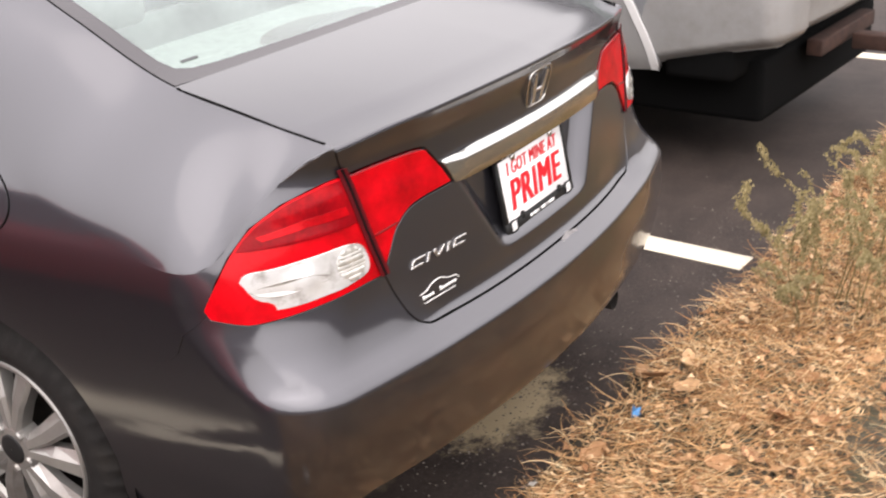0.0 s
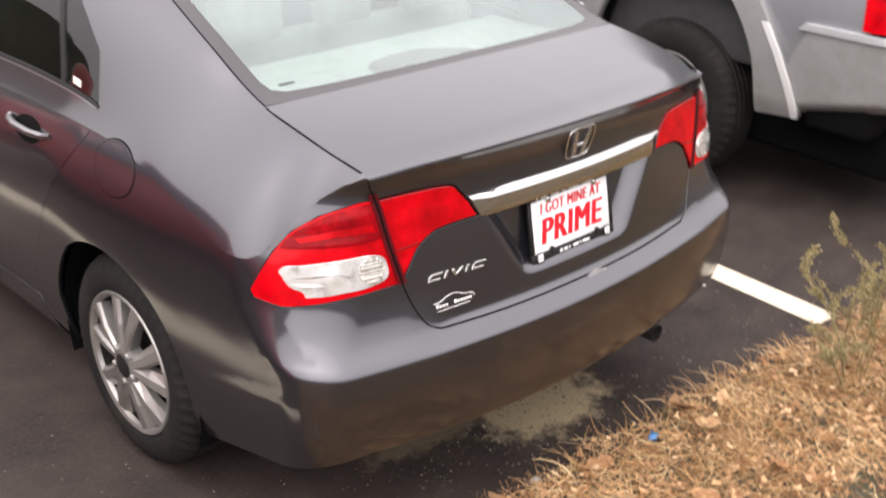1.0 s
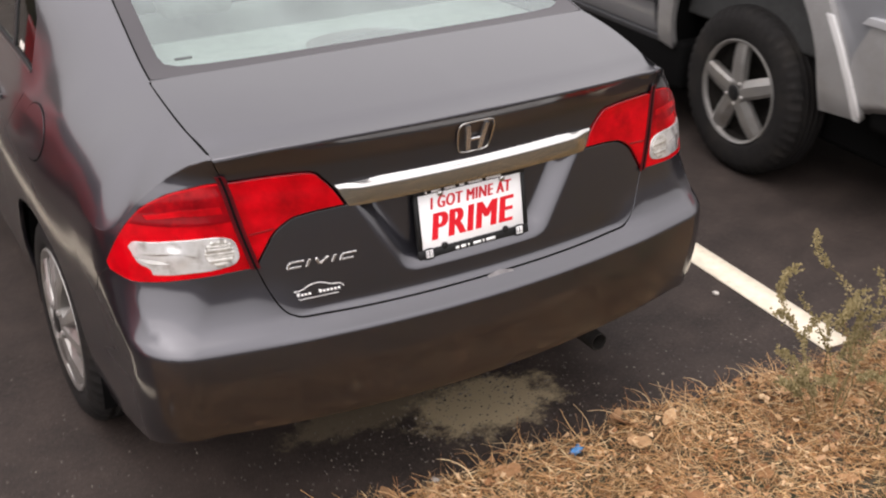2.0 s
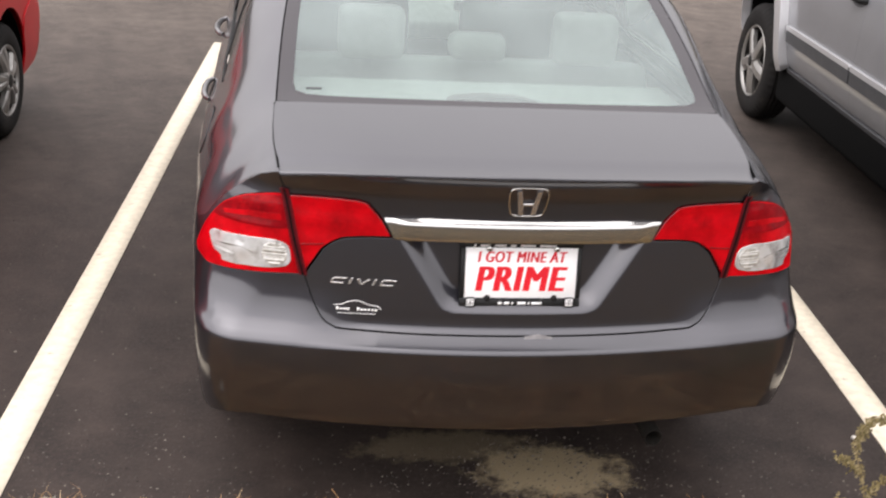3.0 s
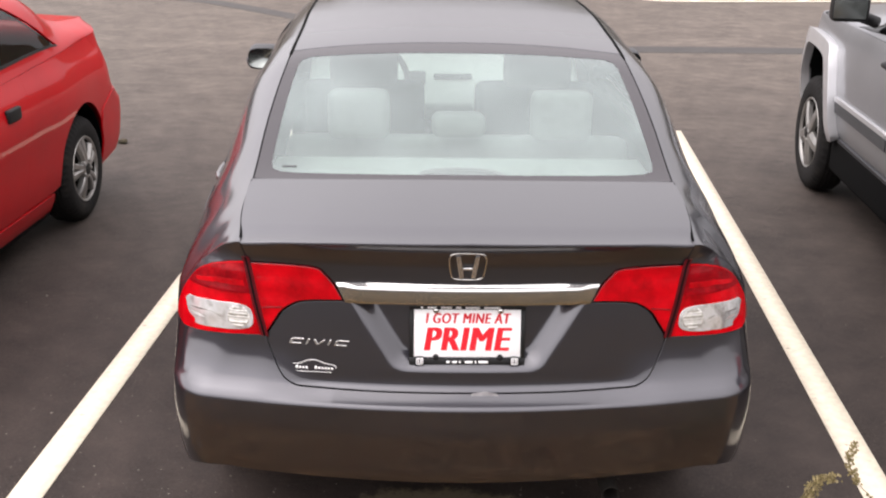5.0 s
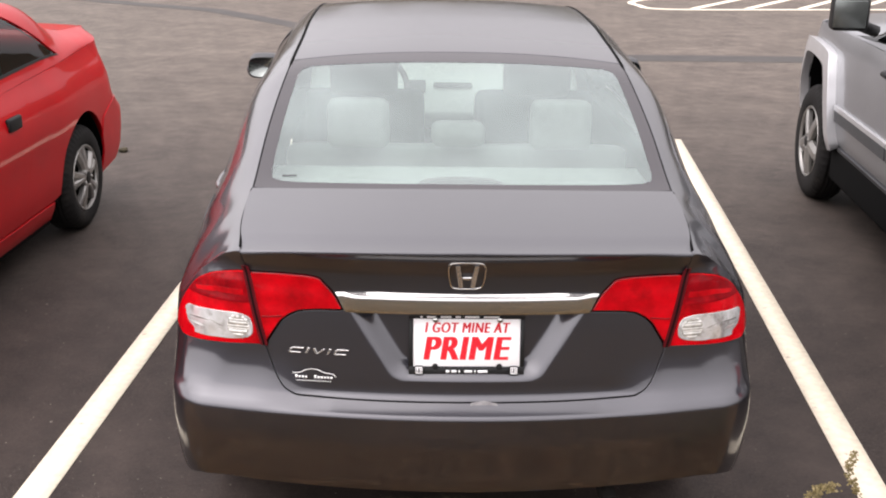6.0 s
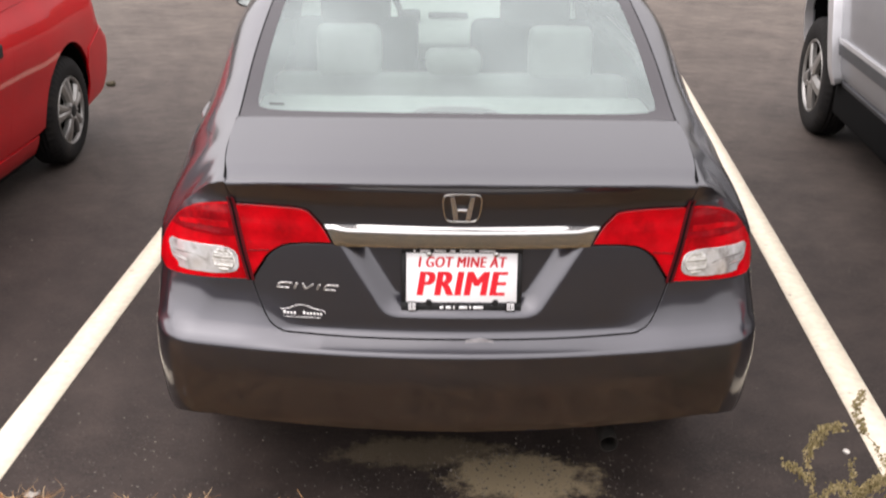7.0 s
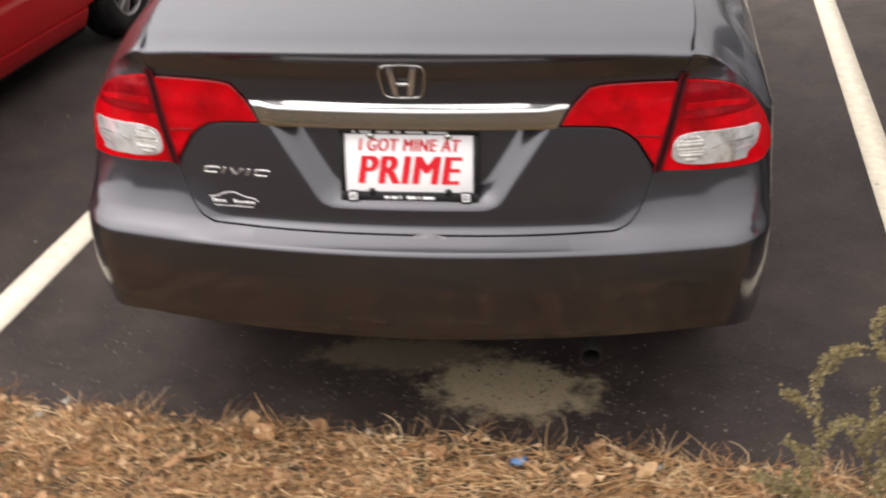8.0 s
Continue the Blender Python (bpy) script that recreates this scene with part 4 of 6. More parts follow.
for s in (1, -1):
    F = lambda pts: [(s * a, z) for a, z in flank_chart(pts, 1)]
    rim_at = lambda y0, y1: [(y, float(SHELL.rim(SHELL.flank(y, 1))) ) for y in np.linspace(y0, y1, 10)]
    rear_door = skin("rear_door", WRAP, F(DOOR_Y[1:] + [(2.08, 0.33)] + rim_at(2.08, 1.035)), PAINT, saloon, 0.05, seam=0.0032, hold=ON_RIM)
    front_door = skin("front_door", WRAP, F([(2.08, 0.33), (3.18, 0.33)] + rim_at(3.22, 2.08)), PAINT, saloon, 0.05, seam=0.0032, hold=ON_RIM)
    skin("sill", WRAP, F([(1.53, 0.325), (1.50, 0.19), (3.26, 0.19), (3.22, 0.325)]), PAINT, saloon, 0.05)
    wing_arch = [(FRONT_Y + 0.37 * math.cos(t), 0.305 + 0.37 * math.sin(t)) for t in np.linspace(math.pi * 1.04, -0.1, 20)]
    skin("front_wing", WRAP, F([(3.22, 0.33), (3.27, 0.26)] + wing_arch + [(4.12, 0.40), (4.15, 0.66)] + rim_at(4.15, 3.22)), PAINT, saloon, 0.05, seam=0.0032, hold=ON_RIM)
    U = lambda pts: [(s * SHELL.flank(y, 1), v) for y, v in pts]
    skin("belt_strip", SHELL.upper, U([(1.03, 0.0), (3.45, 0.0), (3.45, 0.15), (1.03, 0.15)]), PAINT, saloon, 0.06, 0.6, seam=0)
    skin("rear_quarter_light", SHELL.upper, U([(1.04, 0.16), (1.22, 0.16), (1.36, 0.80), (1.10, 0.45)]), DARK_GLASS, rear_door, 0.05, 0.6, lift=-0.004)
    skin("side_window", SHELL.upper, U([(1.25, 0.16), (2.05, 0.16), (2.05, 0.85), (1.45, 0.85), (1.39, 0.80)]), DARK_GLASS, rear_door, 0.06, 0.6, lift=-0.004)
    skin("side_window", SHELL.upper, U([(2.13, 0.16), (3.20, 0.16), (3.05, 0.55), (2.80, 0.85), (2.13, 0.85)]), DARK_GLASS, front_door, 0.06, 0.6, lift=-0.004)
    skin("door_pillar", SHELL.upper, U([(2.05, 0.15), (2.13, 0.15), (2.13, 0.86), (2.05, 0.86)]), BLACK, saloon, 0.06, 0.6, seam=0)
    skin("window_divider", SHELL.upper, U([(1.222, 0.15), (1.244, 0.15), (1.394, 0.83), (1.364, 0.80)]), BLACK, rear_door, 0.06, 0.6, seam=0)
    skin("trim_line", SHELL.upper, U([(1.04, 0.134), (3.25, 0.134), (3.25, 0.142), (1.04, 0.142)]), HANDLE, saloon, 0.06, 0.6, seam=0, lift=0.002)
    skin("belt_trim", SHELL.upper, U([(1.03, 0.145), (3.25, 0.145), (3.25, 0.163), (1.03, 0.163)]), BLACK, saloon, 0.06, 0.6, seam=0, lift=0.003)
    skin("roof_rail", SHELL.upper, U([(1.42, 0.86), (2.80, 0.85), (3.05, 0.55), (3.20, 0.16), (3.45, 0.15), (3.76, 0.15), (3.76, 1.0), (1.42, 1.0)]), PAINT, saloon, 0.06, 0.6, seam=0)
    skin("wing_top", SHELL.upper, U([(3.45, 0.0), (4.2, 0.0), (4.2, 1.0), (3.76, 1.0), (3.76, 0.15), (3.45, 0.15)]), PAINT, saloon, 0.06, 0.6, seam=0)
    # handle over a flat near-black disc, the shade of its cup painted in
    cy, cz = 1.37, 0.915
    ring = [(cy + 0.085 * math.cos(t), cz - 0.006 + 0.036 * math.sin(t)) for t in np.linspace(0, 2 * math.pi, 20)[:-1]]
    skin("handle_disc", WRAP, F(ring), GAP, rear_door, 0.03, seam=0, depth=0.004, lift=0.001)
    bm = bmesh.new()
    hx = side_x(cy, cz)
    tube(bm, [(s * (hx + d), cy + dy, cz + dz) for d, dy, dz in ((0.000, -0.130, 0.002), (0.012, -0.10, 0.0), (0.022, -0.05, 0.0), (0.024, 0.04, 0.002), (0.016, 0.09, 0.006), (0.0, 0.115, 0.01))], [0.007, 0.010, 0.011, 0.011, 0.010, 0.007], 10)
    part("door_handle", bm, HANDLE, rear_door, "bright grey pull handle")
    bm = bmesh.new()
    tube(bm, [(s * (side_x(2.42, 0.9) + d), 2.42 + dy, 0.905 + dz) for d, dy, dz in ((0.0, -0.15, 0.002), (0.014, -0.12, 0.0), (0.030, -0.05, 0.0), (0.033, 0.04, 0.002), (0.022, 0.11, 0.006), (0.0, 0.145, 0.01))], [0.009, 0.012, 0.013, 0.013, 0.012, 0.009], 10)
    part("door_handle", bm, HANDLE, front_door)
    # door mirror
    bm = bmesh.new()
    vs = rounded_box(bm, (0.185, 0.12, 0.125), (0, 0, 0), 0.056, 5)
    for v in vs:
        v.co.x *= 1 - 0.15 * (v.co.z > 0)
        v.co = Vector((s * (0.915 + v.co.x), 2.93 + v.co.y, 1.092 + v.co.z))
    tube(bm, [(s * 0.78, 2.99, 1.02), (s * 0.87, 2.95, 1.03)], 0.03, 8)
    house = part("door_mirror", bm, GREY_PLASTIC, saloon, "dark grey door mirror with dark glass")
    bm = bmesh.new()
    oval = [(s * 0.912 + 0.080 * math.copysign(abs(math.cos(t)) ** 0.6, math.cos(t)), 1.094 + 0.048 * math.copysign(abs(math.sin(t)) ** 0.6, math.sin(t))) for t in np.linspace(0, 2 * math.pi, 33)[:-1]]
    face = [bm.verts.new((x, 2.866 + (z - 1.094) * 0.12, z)) for x, z in oval]
    back = [bm.verts.new((x, 2.880 + (z - 1.094) * 0.12, z)) for x, z in oval]
    bm.faces.new(face)
    for i in range(len(face)):
        bm.faces.new((face[i - 1], face[i], back[i], back[i - 1]))
    part("mirror_glass", bm, MIRROR, house)

# filler flap on the near flank
for grow, mat_, lift, nm in ((1.0, GAP, 0.0006, "flap_gap"), (0.955, PAINT, 0.0022, "filler_flap")):
    ring = [(0.888 + 0.098 * grow * math.cos(t), 0.918 + 0.070 * grow * math.sin(t)) for t in np.linspace(0, 2 * math.pi, 30)[:-1]]
    skin(nm, WRAP, flank_chart(ring, -1), mat_, saloon, 0.02, seam=0, depth=0.002, lift=lift)

# roof, glass, bonnet, nose
CROWN = knots((0.4, 0.012), (0.53, 0.012), (1.3, 0.018), (2.0, 0.030), (2.85, 0.030), (3.7, 0.05), (4.3, 0.03))
CAP = lambda x, y: SHELL.cap(x, y, CROWN)
LX = list(np.linspace(-0.99, 0.99, 25))
glass_low = [(x, 0.492 + 0.040 * abs(x) ** 2.5) for x in LX]
glass_top = [(x, 1.298 - 0.058 * abs(x) ** 2.5) for x in LX]


clear_low = [(x * 0.925, 0.535 + 0.028 * abs(x) ** 2.5) for x in np.linspace(-1, 1, 13)]
clear_top = [(x * 0.925, 1.197 - 0.022 * abs(x) ** 2.5) for x in np.linspace(-1, 1, 13)]
k1, k2 = clear_low[0], clear_low[-1]
clear = ([(k1[0], k1[1] + 0.05), (k1[0] + 0.012, k1[1] + 0.016), (k1[0] + 0.06, k1[1] - 0.001)] + clear_low[1:-1] + [(k2[0] - 0.06, k2[1] - 0.001), (k2[0] - 0.012, k2[1] + 0.016), (k2[0], k2[1] + 0.05)]
         + [(clear_top[-1][0], clear_top[-1][1] - 0.06), (clear_top[-1][0] - 0.012, clear_top[-1][1] - 0.02), (clear_top[-1][0] - 0.06, clear_top[-1][1] + 0.004)] + clear_top[::-1][1:-1]
         + [(clear_top[0][0] + 0.06, clear_top[0][1] + 0.004), (clear_top[0][0] + 0.012, clear_top[0][1] - 0.02), (clear_top[0][0], clear_top[0][1] - 0.06)])
rear_window = skin("rear_window", CAP, clear, REAR_GLASS, saloon, 0.05, seam=0, depth=0.003, lift=-0.001, label="dusty green-tinted rear window")
for s in (1, -1):
    inner_low = sorted([p for p in clear if p[1] < 0.85 and s * p[0] >= -1e-6], key=lambda p: (abs(p[0]), p[1]))
    inner_top = sorted([p for p in clear if p[1] >= 0.85 and s * p[0] >= -1e-6], key=lambda p: (abs(p[0]), -p[1]))
    outer_low = [p for p in glass_low if s * p[0] >= -1e-6]
    outer_top = [p for p in glass_top if s * p[0] >= -1e-6]
    outer_low.sort(key=lambda p: abs(p[0]))
    outer_top.sort(key=lambda p: abs(p[0]))
    ringp = outer_low + outer_top[::-1] + inner_top + inner_low[::-1]
    skin("window_border", CAP, ringp, FRIT, rear_window, 0.03, seam=0, depth=0.003, label="dark fritted border of the rear window")
skin("roof", CAP, [(x, y + 0.006) for x, y in glass_top] + [(0.99, 2.0), (0.99, 2.86), (-0.99, 2.86), (-0.99, 2.0)], PAINT, saloon, 0.05, depth=0.01)
skin("windscreen", CAP, [(-0.98, 2.88), (0.98, 2.88), (0.98, 3.72), (-0.98, 3.72)], GLASS, saloon, 0.06, seam=0, depth=0.004)
skin("bonnet", CAP, [(-0.985, 3.74), (0.985, 3.74), (0.985, 4.28), (-0.985, 4.28)], PAINT, saloon, 0.06)
nose_half = [(SHELL.a2 - 0.001, 0.25)] + [(SHELL.flank(y, 1), z) for y, z in [(4.02, 0.22), (4.06, 0.40), (4.16, 0.66)]] + [(a, float(SHELL.rim(a)) - 0.002) for a in np.linspace(SHELL.flank(4.2, 1), SHELL.a2 - 0.001, 8)]
for s in (1, -1):
    skin("front_bumper", WRAP, [(s * a, z) for a, z in nose_half], PAINT, saloon, 0.05, seam=0)
    pts = [tuple(SHELL.seam(y) * np.array([s, 1, 1]) + np.array([-s * 0.004, 0, -0.003])) for y in np.linspace(0.50, 2.85, 50)]
    bm = bmesh.new()
    tube(bm, pts, [0.0028 if p[1] < 1.2 else 0.0075 for p in pts], 6)
    part("roof_moulding", bm, GAP, saloon, "black rubber roof moulding")
    pts = [tuple(SHELL.seam(y) * np.array([s, 1, 1]) + np.array([-s * 0.001, 0, -0.0008])) for y in np.linspace(0.188, 0.52, 20)]
    bm = bmesh.new()
    tube(bm, pts, 0.0032, 6)
    part("lid_gutter", bm, GAP, saloon)

skin("glass_mark", CAP, [(-0.868, 0.585), (-0.80, 0.583), (-0.80, 0.590), (-0.868, 0.592)], GREY_PLASTIC, rear_window, 0.02, seam=0, depth=0.001, lift=0.001)
skin("scuff", WRAP, tail_chart([(0.010, 0.632), (0.09, 0.630), (0.085, 0.637), (0.05, 0.642), (0.012, 0.638)]), SCUFF, bumper, 0.01, seam=0, depth=0.001, lift=0.0009, label="scratches on top of the bumper")
skin("window_sticker", SHELL.upper, [(-SHELL.flank(y, 1), v) for y, v in ((1.145, 0.185), (1.19, 0.185), (1.195, 0.222), (1.15, 0.222))], PAPER, saloon, 0.03, seam=0, depth=0.001, lift=-0.003, label="small white sticker in the quarter light")

# dark inside of the body behind the joints, with open wheel arches
av = np.linspace(-SHELL.a2, SHELL.a2, 240)
zv = np.linspace(0.36, 1.0, 30)
verts, faces, ok = [], [], []
for z in zv:
    zz = np.minimum(z * np.ones_like(av), SHELL.rim(np.abs(av)) - 0.03)
    p = WRAP(av, zz)
    c = np.array([0, 1.0, 0]) * np.clip(p[:, 1:2], 0.9, 3.6)
    d = p - c
    d[:, 2] = 0
    d /= np.linalg.norm(d, axis=1, keepdims=True)
    q = p - d * (0.075 if 0.66 < z < 0.93 else 0.03)
    verts += list(q)
    ok += [all(math.hypot(y - w, zz_ - 0.305) > 0.375 for w in (ARCH_Y, FRONT_Y)) for y, zz_ in zip(p[:, 1], zz)]
n = len(av)
for j in range(len(zv) - 1):
    for i in range(n - 1):
        f = (j * n + i, j * n + i + 1, (j + 1) * n + i + 1, (j + 1) * n + i)
        if all(ok[k] for k in f) or not any(0.55 < verts[k][1] < 1.45 or 3.2 < verts[k][1] < 4.1 for k in f):
            faces.append(f)
link("inner_shell", verts, faces, GAP, saloon)
# near-black floor with a wide lower slab, added to darken the ground beneath
bm = bmesh.new()
rounded_box(bm, (1.40, 3.6, 0.06), (0, 2.45, 0.27), 0.01)
rounded_box(bm, (1.62, 1.80, 0.10), (0, 2.33, 0.24), 0.02)
part("underbody_shade", bm, GAP, saloon)
# boot floor and silencer are unseen, added to darken the space behind the bumper
bm = bmesh.new()
rounded_box(bm, (1.36, 0.60, 0.03), (0, 0.50, 0.40), 0.01)
part("boot_floor", bm, GAP, saloon)
bm = bmesh.new()
rounded_box(bm, (0.62, 0.26, 0.15), (0.22, 0.46, 0.31), 0.06, 4)
part("silencer", bm, PIPE, saloon, "near-black silencer box added under the tail")
for cy in (ARCH_Y, FRONT_Y):
    for s in (1, -1):
        bm = bmesh.new()
        rows = []
        for x in (0.50, 0.845):
            rows.append([bm.verts.new((s * x, cy + 0.372 * math.cos(t), 0.305 + 0.372 * math.sin(t))) for t in np.linspace(-0.3, math.pi + 0.3, 24)])
        for a, b in zip(*[zip(r, r[1:]) for r in rows]):
            bm.faces.new((a[0], a[1], b[1], b[0]))
        bm.faces.new(rows[0])
        part("arch_liner", bm, GAP, saloon)


# wheels
def blade(bm, r0, r1, w0, w1, x0, x1, thick, ang, lean=0.0):
    """One spoke, from radius r0 to r1 at an angle, in the plane across x."""
    vs = []
    for r, w, x in ((r0, w0, x0), ((r0 + r1) / 2, (w0 + w1) / 2 * 1.05, x0 + (x1 - x0) * 0.45 + 0.004), (r1, w1, x1)):
        a = ang + lean * (r - r0) / (r1 - r0)
        c, s_ = math.cos(a), math.sin(a)
        row = []
        for dw, dx in ((-0.5, -thick), (-0.5, -0.016), (-0.12, 0.0), (0.34, 0.002), (0.5, -0.006), (0.5, -thick)):
            row.append(bm.verts.new((x + dx, r * c - dw * w * s_, r * s_ + dw * w * c)))
        vs.append(row)
    for a, b in zip(vs, vs[1:]):
        for i in range(5):
            bm.faces.new((a[i], a[i + 1], b[i + 1], b[i]))
    bm.faces.new(vs[0][::-1])
    bm.faces.new(vs[-1])


def wheel(parent, side, x, y, r, rim_r, width, spokes, spin=0.0, rim_mat=None, label=""):
    """A wheel at the flank: x is its outer face; spokes are rows of (offset, lean, inner width, outer width)."""
    m = pose(x, y, r) @ (Matrix() if side > 0 else Matrix.Diagonal((-1, 1, 1, 1)))
    bm = bmesh.new()
    n = 144
    prof = [(rim_r - 0.012, -0.030), (rim_r + 0.004, -0.004), (rim_r + 0.022, 0.002), (r - 0.055, 0.004), (r - 0.030, -0.004), (r - 0.010, -0.020), (r, -0.040)]
    for g in range(4):
        h = -0.040 - (width - 0.08) * (g + 0.5) / 4
        prof += [(r, h + 0.006), (r - 0.008, h + 0.004), (r - 0.008, h - 0.004), (r, h - 0.006)]
    prof += [(r, -width + 0.04), (r - 0.02, -width + 0.012), (rim_r, -width)]
    rows = lathe(bm, prof, n)
    for k, row in enumerate(rows):
        if k in (4, 5, 6):
            for i, v in enumerate(row):
                if i % 3 == 0:
                    v.co.y *= 1 - 0.011 / r
                    v.co.z *= 1 - 0.011 / r
    if side < 0:
        bmesh.ops.scale(bm, vec=(-1, 1, 1), verts=bm.verts)
        bmesh.ops.reverse_faces(bm, faces=bm.faces)
    hub = new("wheel")
    hub.parent, hub.matrix_basis = parent, pose(x, y, r)
    if label:
        hub["label"] = label
    part("tyre", bm, RUBBER, hub, "black rubber tyre with worn tread")
    bm = bmesh.new()
    lathe(bm, [(rim_r + 0.004, -0.008), (rim_r + 0.001, 0.000), (rim_r - 0.003, 0.001), (rim_r - 0.012, -0.004), (rim_r - 0.016, -0.016)], 64)
    for k in range(5):
        for off, lean, w0, w1 in spokes:
            blade(bm, 0.045, rim_r - 0.008, w0, w1, 0.010, -0.006, 0.035, spin + 2 * math.pi * k / 5 + off, lean)
    lathe(bm, [(0.065, -0.03), (0.062, 0.006), (0.050, 0.012), (0.034, 0.013), (0.030, 0.008), (0.001, 0.009)], 32)
    for k in range(5):
        lathe(bm, [(0.011, -0.01), (0.011, 0.014), (0.007, 0.018), (0.0005, 0.018)], 8, centre=(0, 0.052 * math.cos(spin + 0.63 + 2 * math.pi * k / 5), 0.052 * math.sin(spin + 0.63 + 2 * math.pi * k / 5)))
    if side < 0:
        bmesh.ops.scale(bm, vec=(-1, 1, 1), verts=bm.verts)
        bmesh.ops.reverse_faces(bm, faces=bm.faces)
    part("rim", bm, rim_mat or ALLOY, hub, "silver five-spoke alloy rim", smooth=False)
    sx = 1 if side > 0 else -1
    bm = bmesh.new()
    lathe(bm, [(0.036, 0.004 * sx), (0.036, 0.0145 * sx), (0.030, 0.0165 * sx), (0.001, 0.0175 * sx)], 24)
    part("hub_cap", bm, BLACK, hub, "dark grey hub cap")
    # barrel and disc are near-black: the shade behind the spokes, painted
    bm = bmesh.new()
    lathe(bm, [(rim_r - 0.015, -0.014 * sx), (rim_r - 0.020, -0.04 * sx), (rim_r - 0.024, -width * 0.8 * sx)], 48)
    part("rim_barrel", bm, PIPE, hub, "inside of the rim, its shade painted near-black")
    bm = bmesh.new()
    lathe(bm, [(rim_r - 0.02, -0.06 * sx), (0.14, -0.07 * sx), (0.135, -0.09 * sx), (0.001, -0.09 * sx)], 32)
    part("brake_disc", bm, PIPE, hub)
    return hub


TWIN = [(0.19, 0.09, 0.032, 0.064), (-0.19, -0.09, 0.032, 0.064)]
for cy in (0.965, FRONT_Y):
    for s in (1, -1):
        wheel(saloon, s, s * 0.858, cy, 0.316, 0.212, 0.205, TWIN, 0.35)

# number plate, frame, emblem, bar, letters
tilt = math.degrees(math.atan2(0.027, 0.15))
PLATE = pose(0, 0.107, 0.790, 90 - tilt, 0, 0)


def flat_ring(bm, w, h, bw, depth, top=None, low=None):
    """A flat rectangular frame in the plane of the plate."""
    top, low = top or bw, low or bw
    for cx, cz, sx, sz in ((0, h / 2 - top / 2, w, top), (0, -h / 2 + low / 2, w, low), (-w / 2 + bw / 2, (low - top) / 2, bw, h - top - low), (w / 2 - bw / 2, (low - top) / 2, bw, h - top - low)):
        rounded_box(bm, (sx, sz, depth), (cx, cz, 0), min(0.0015, bw / 4), 1)


def words(name, text, size, width, at, mat, parent, shear=0.0, bold=0.0, lift=0.001, squeeze=1.0, heavy=0.0):
    """Raised lettering, fitted to a width, its middle at a place of the parent's plane."""
    cu = bpy.data.curves.new(name, "FONT")
    cu.body, cu.size, cu.shear, cu.offset, cu.extrude = text, size, shear, bold, 0.0006
    cu.align_x, cu.align_y, cu.space_character = "CENTER", "CENTER", 1.12
    tmp = new(name + "_curve", cu)
    me = bpy.data.meshes.new_from_object(tmp.evaluated_get(bpy.context.evaluated_depsgraph_get()))
    bpy.data.objects.remove(tmp)
    bpy.data.curves.remove(cu)
    xs = [v.co.x for v in me.vertices]
    ys = [v.co.y for v in me.vertices]
    k, mx, my = width / (max(xs) - min(xs)), (max(xs) + min(xs)) / 2, (max(ys) + min(ys)) / 2
    if heavy:
        one, parts_ = me.copy(), bmesh.new()
        for n, dx in enumerate((-heavy, 0.0, heavy)):
            one2 = one.copy()
            one2.transform(Matrix.Translation((dx / k, 0, n * 0.0003)))
            parts_.from_mesh(one2)
            bpy.data.meshes.remove(one2)
        parts_.to_mesh(me)
        parts_.free()
        bpy.data.meshes.remove(one)
    for v in me.vertices:
        v.co = Vector(((v.co.x - mx) * k + at[0], (v.co.y - my) * squeeze + at[1], v.co.z + lift))
    me.materials.clear()
    me.materials.append(mat)
    ob = new(name, me)
    ob.parent = parent
    return ob


holder = new("plate_assembly")
holder.parent, holder.matrix_basis = saloon, PLATE
holder["label"] = "white dealer plate in a black frame"
bm = bmesh.new()
rounded_box(bm, (0.300, 0.152, 0.002), (0, 0.001, 0.001), 0.0008, 1)
part("dealer_plate", bm, WHITE, holder, "white plate with red printed slogan")
bm = bmesh.new()
flat_ring(bm, 0.324, 0.178, 0.0125, 0.010, 0.015, 0.027)
part("plate_frame", bm, BLACK, holder, "black plastic plate frame")
words("slogan_upper", "I GOT MINE AT", 0.036, 0.236, (0.002, 0.049, 0), RED_INK, holder, 0.18, 0.0, 0.0022, 1.16, 0.0014)
words("slogan_lower", "PRIME", 0.075, 0.238, (0.002, -0.010, 0), RED_INK, holder, 0.18, 0.0, 0.0022, 1.28, 0.0044)
for x in (-0.088, 0.092):
    for y in (0.071, -0.062):
        bm = bmesh.new()
        lathe(bm, [(0.0085, 0.0), (0.0085, 0.004), (0.006, 0.006), (0.0005, 0.006)], 12, "z", (x, y, 0.003))
        part("plate_screw", bm, CHROME if y > 0 else BLACK, holder)
for x in (-0.133, 0.133):
    bm = bmesh.new()
    rounded_box(bm, (0.026, 0.026, 0.003), (x, -0.073, 0.004), 0.006, 2)
    part("frame_badge", bm, BLACK, holder)
    bm = bmesh.new()
    flat_ring(bm, 0.019, 0.019, 0.0025, 0.002)
    for dx in (-0.0035, 0.0035):
        rounded_box(bm, (0.003, 0.012, 0.002), (dx, 0, 0), 0)
    bmesh.ops.translate(bm, vec=(x, -0.073, 0.0062), verts=bm.verts)
    part("frame_mark", bm, WHITE, holder)
random.seed(4)
x = -0.058
for wid in (0.010, 0.014, 0.004, 0.0, 0.022, 0.004, 0.027):
    if wid:
        bm = bmesh.new()
        rounded_box(bm, (wid, 0.007, 0.001), (x + wid / 2, -0.0760, 0.0056), 0)
        part("frame_print", bm, WHITE, holder)
    x += wid + 0.006
x = -0.130
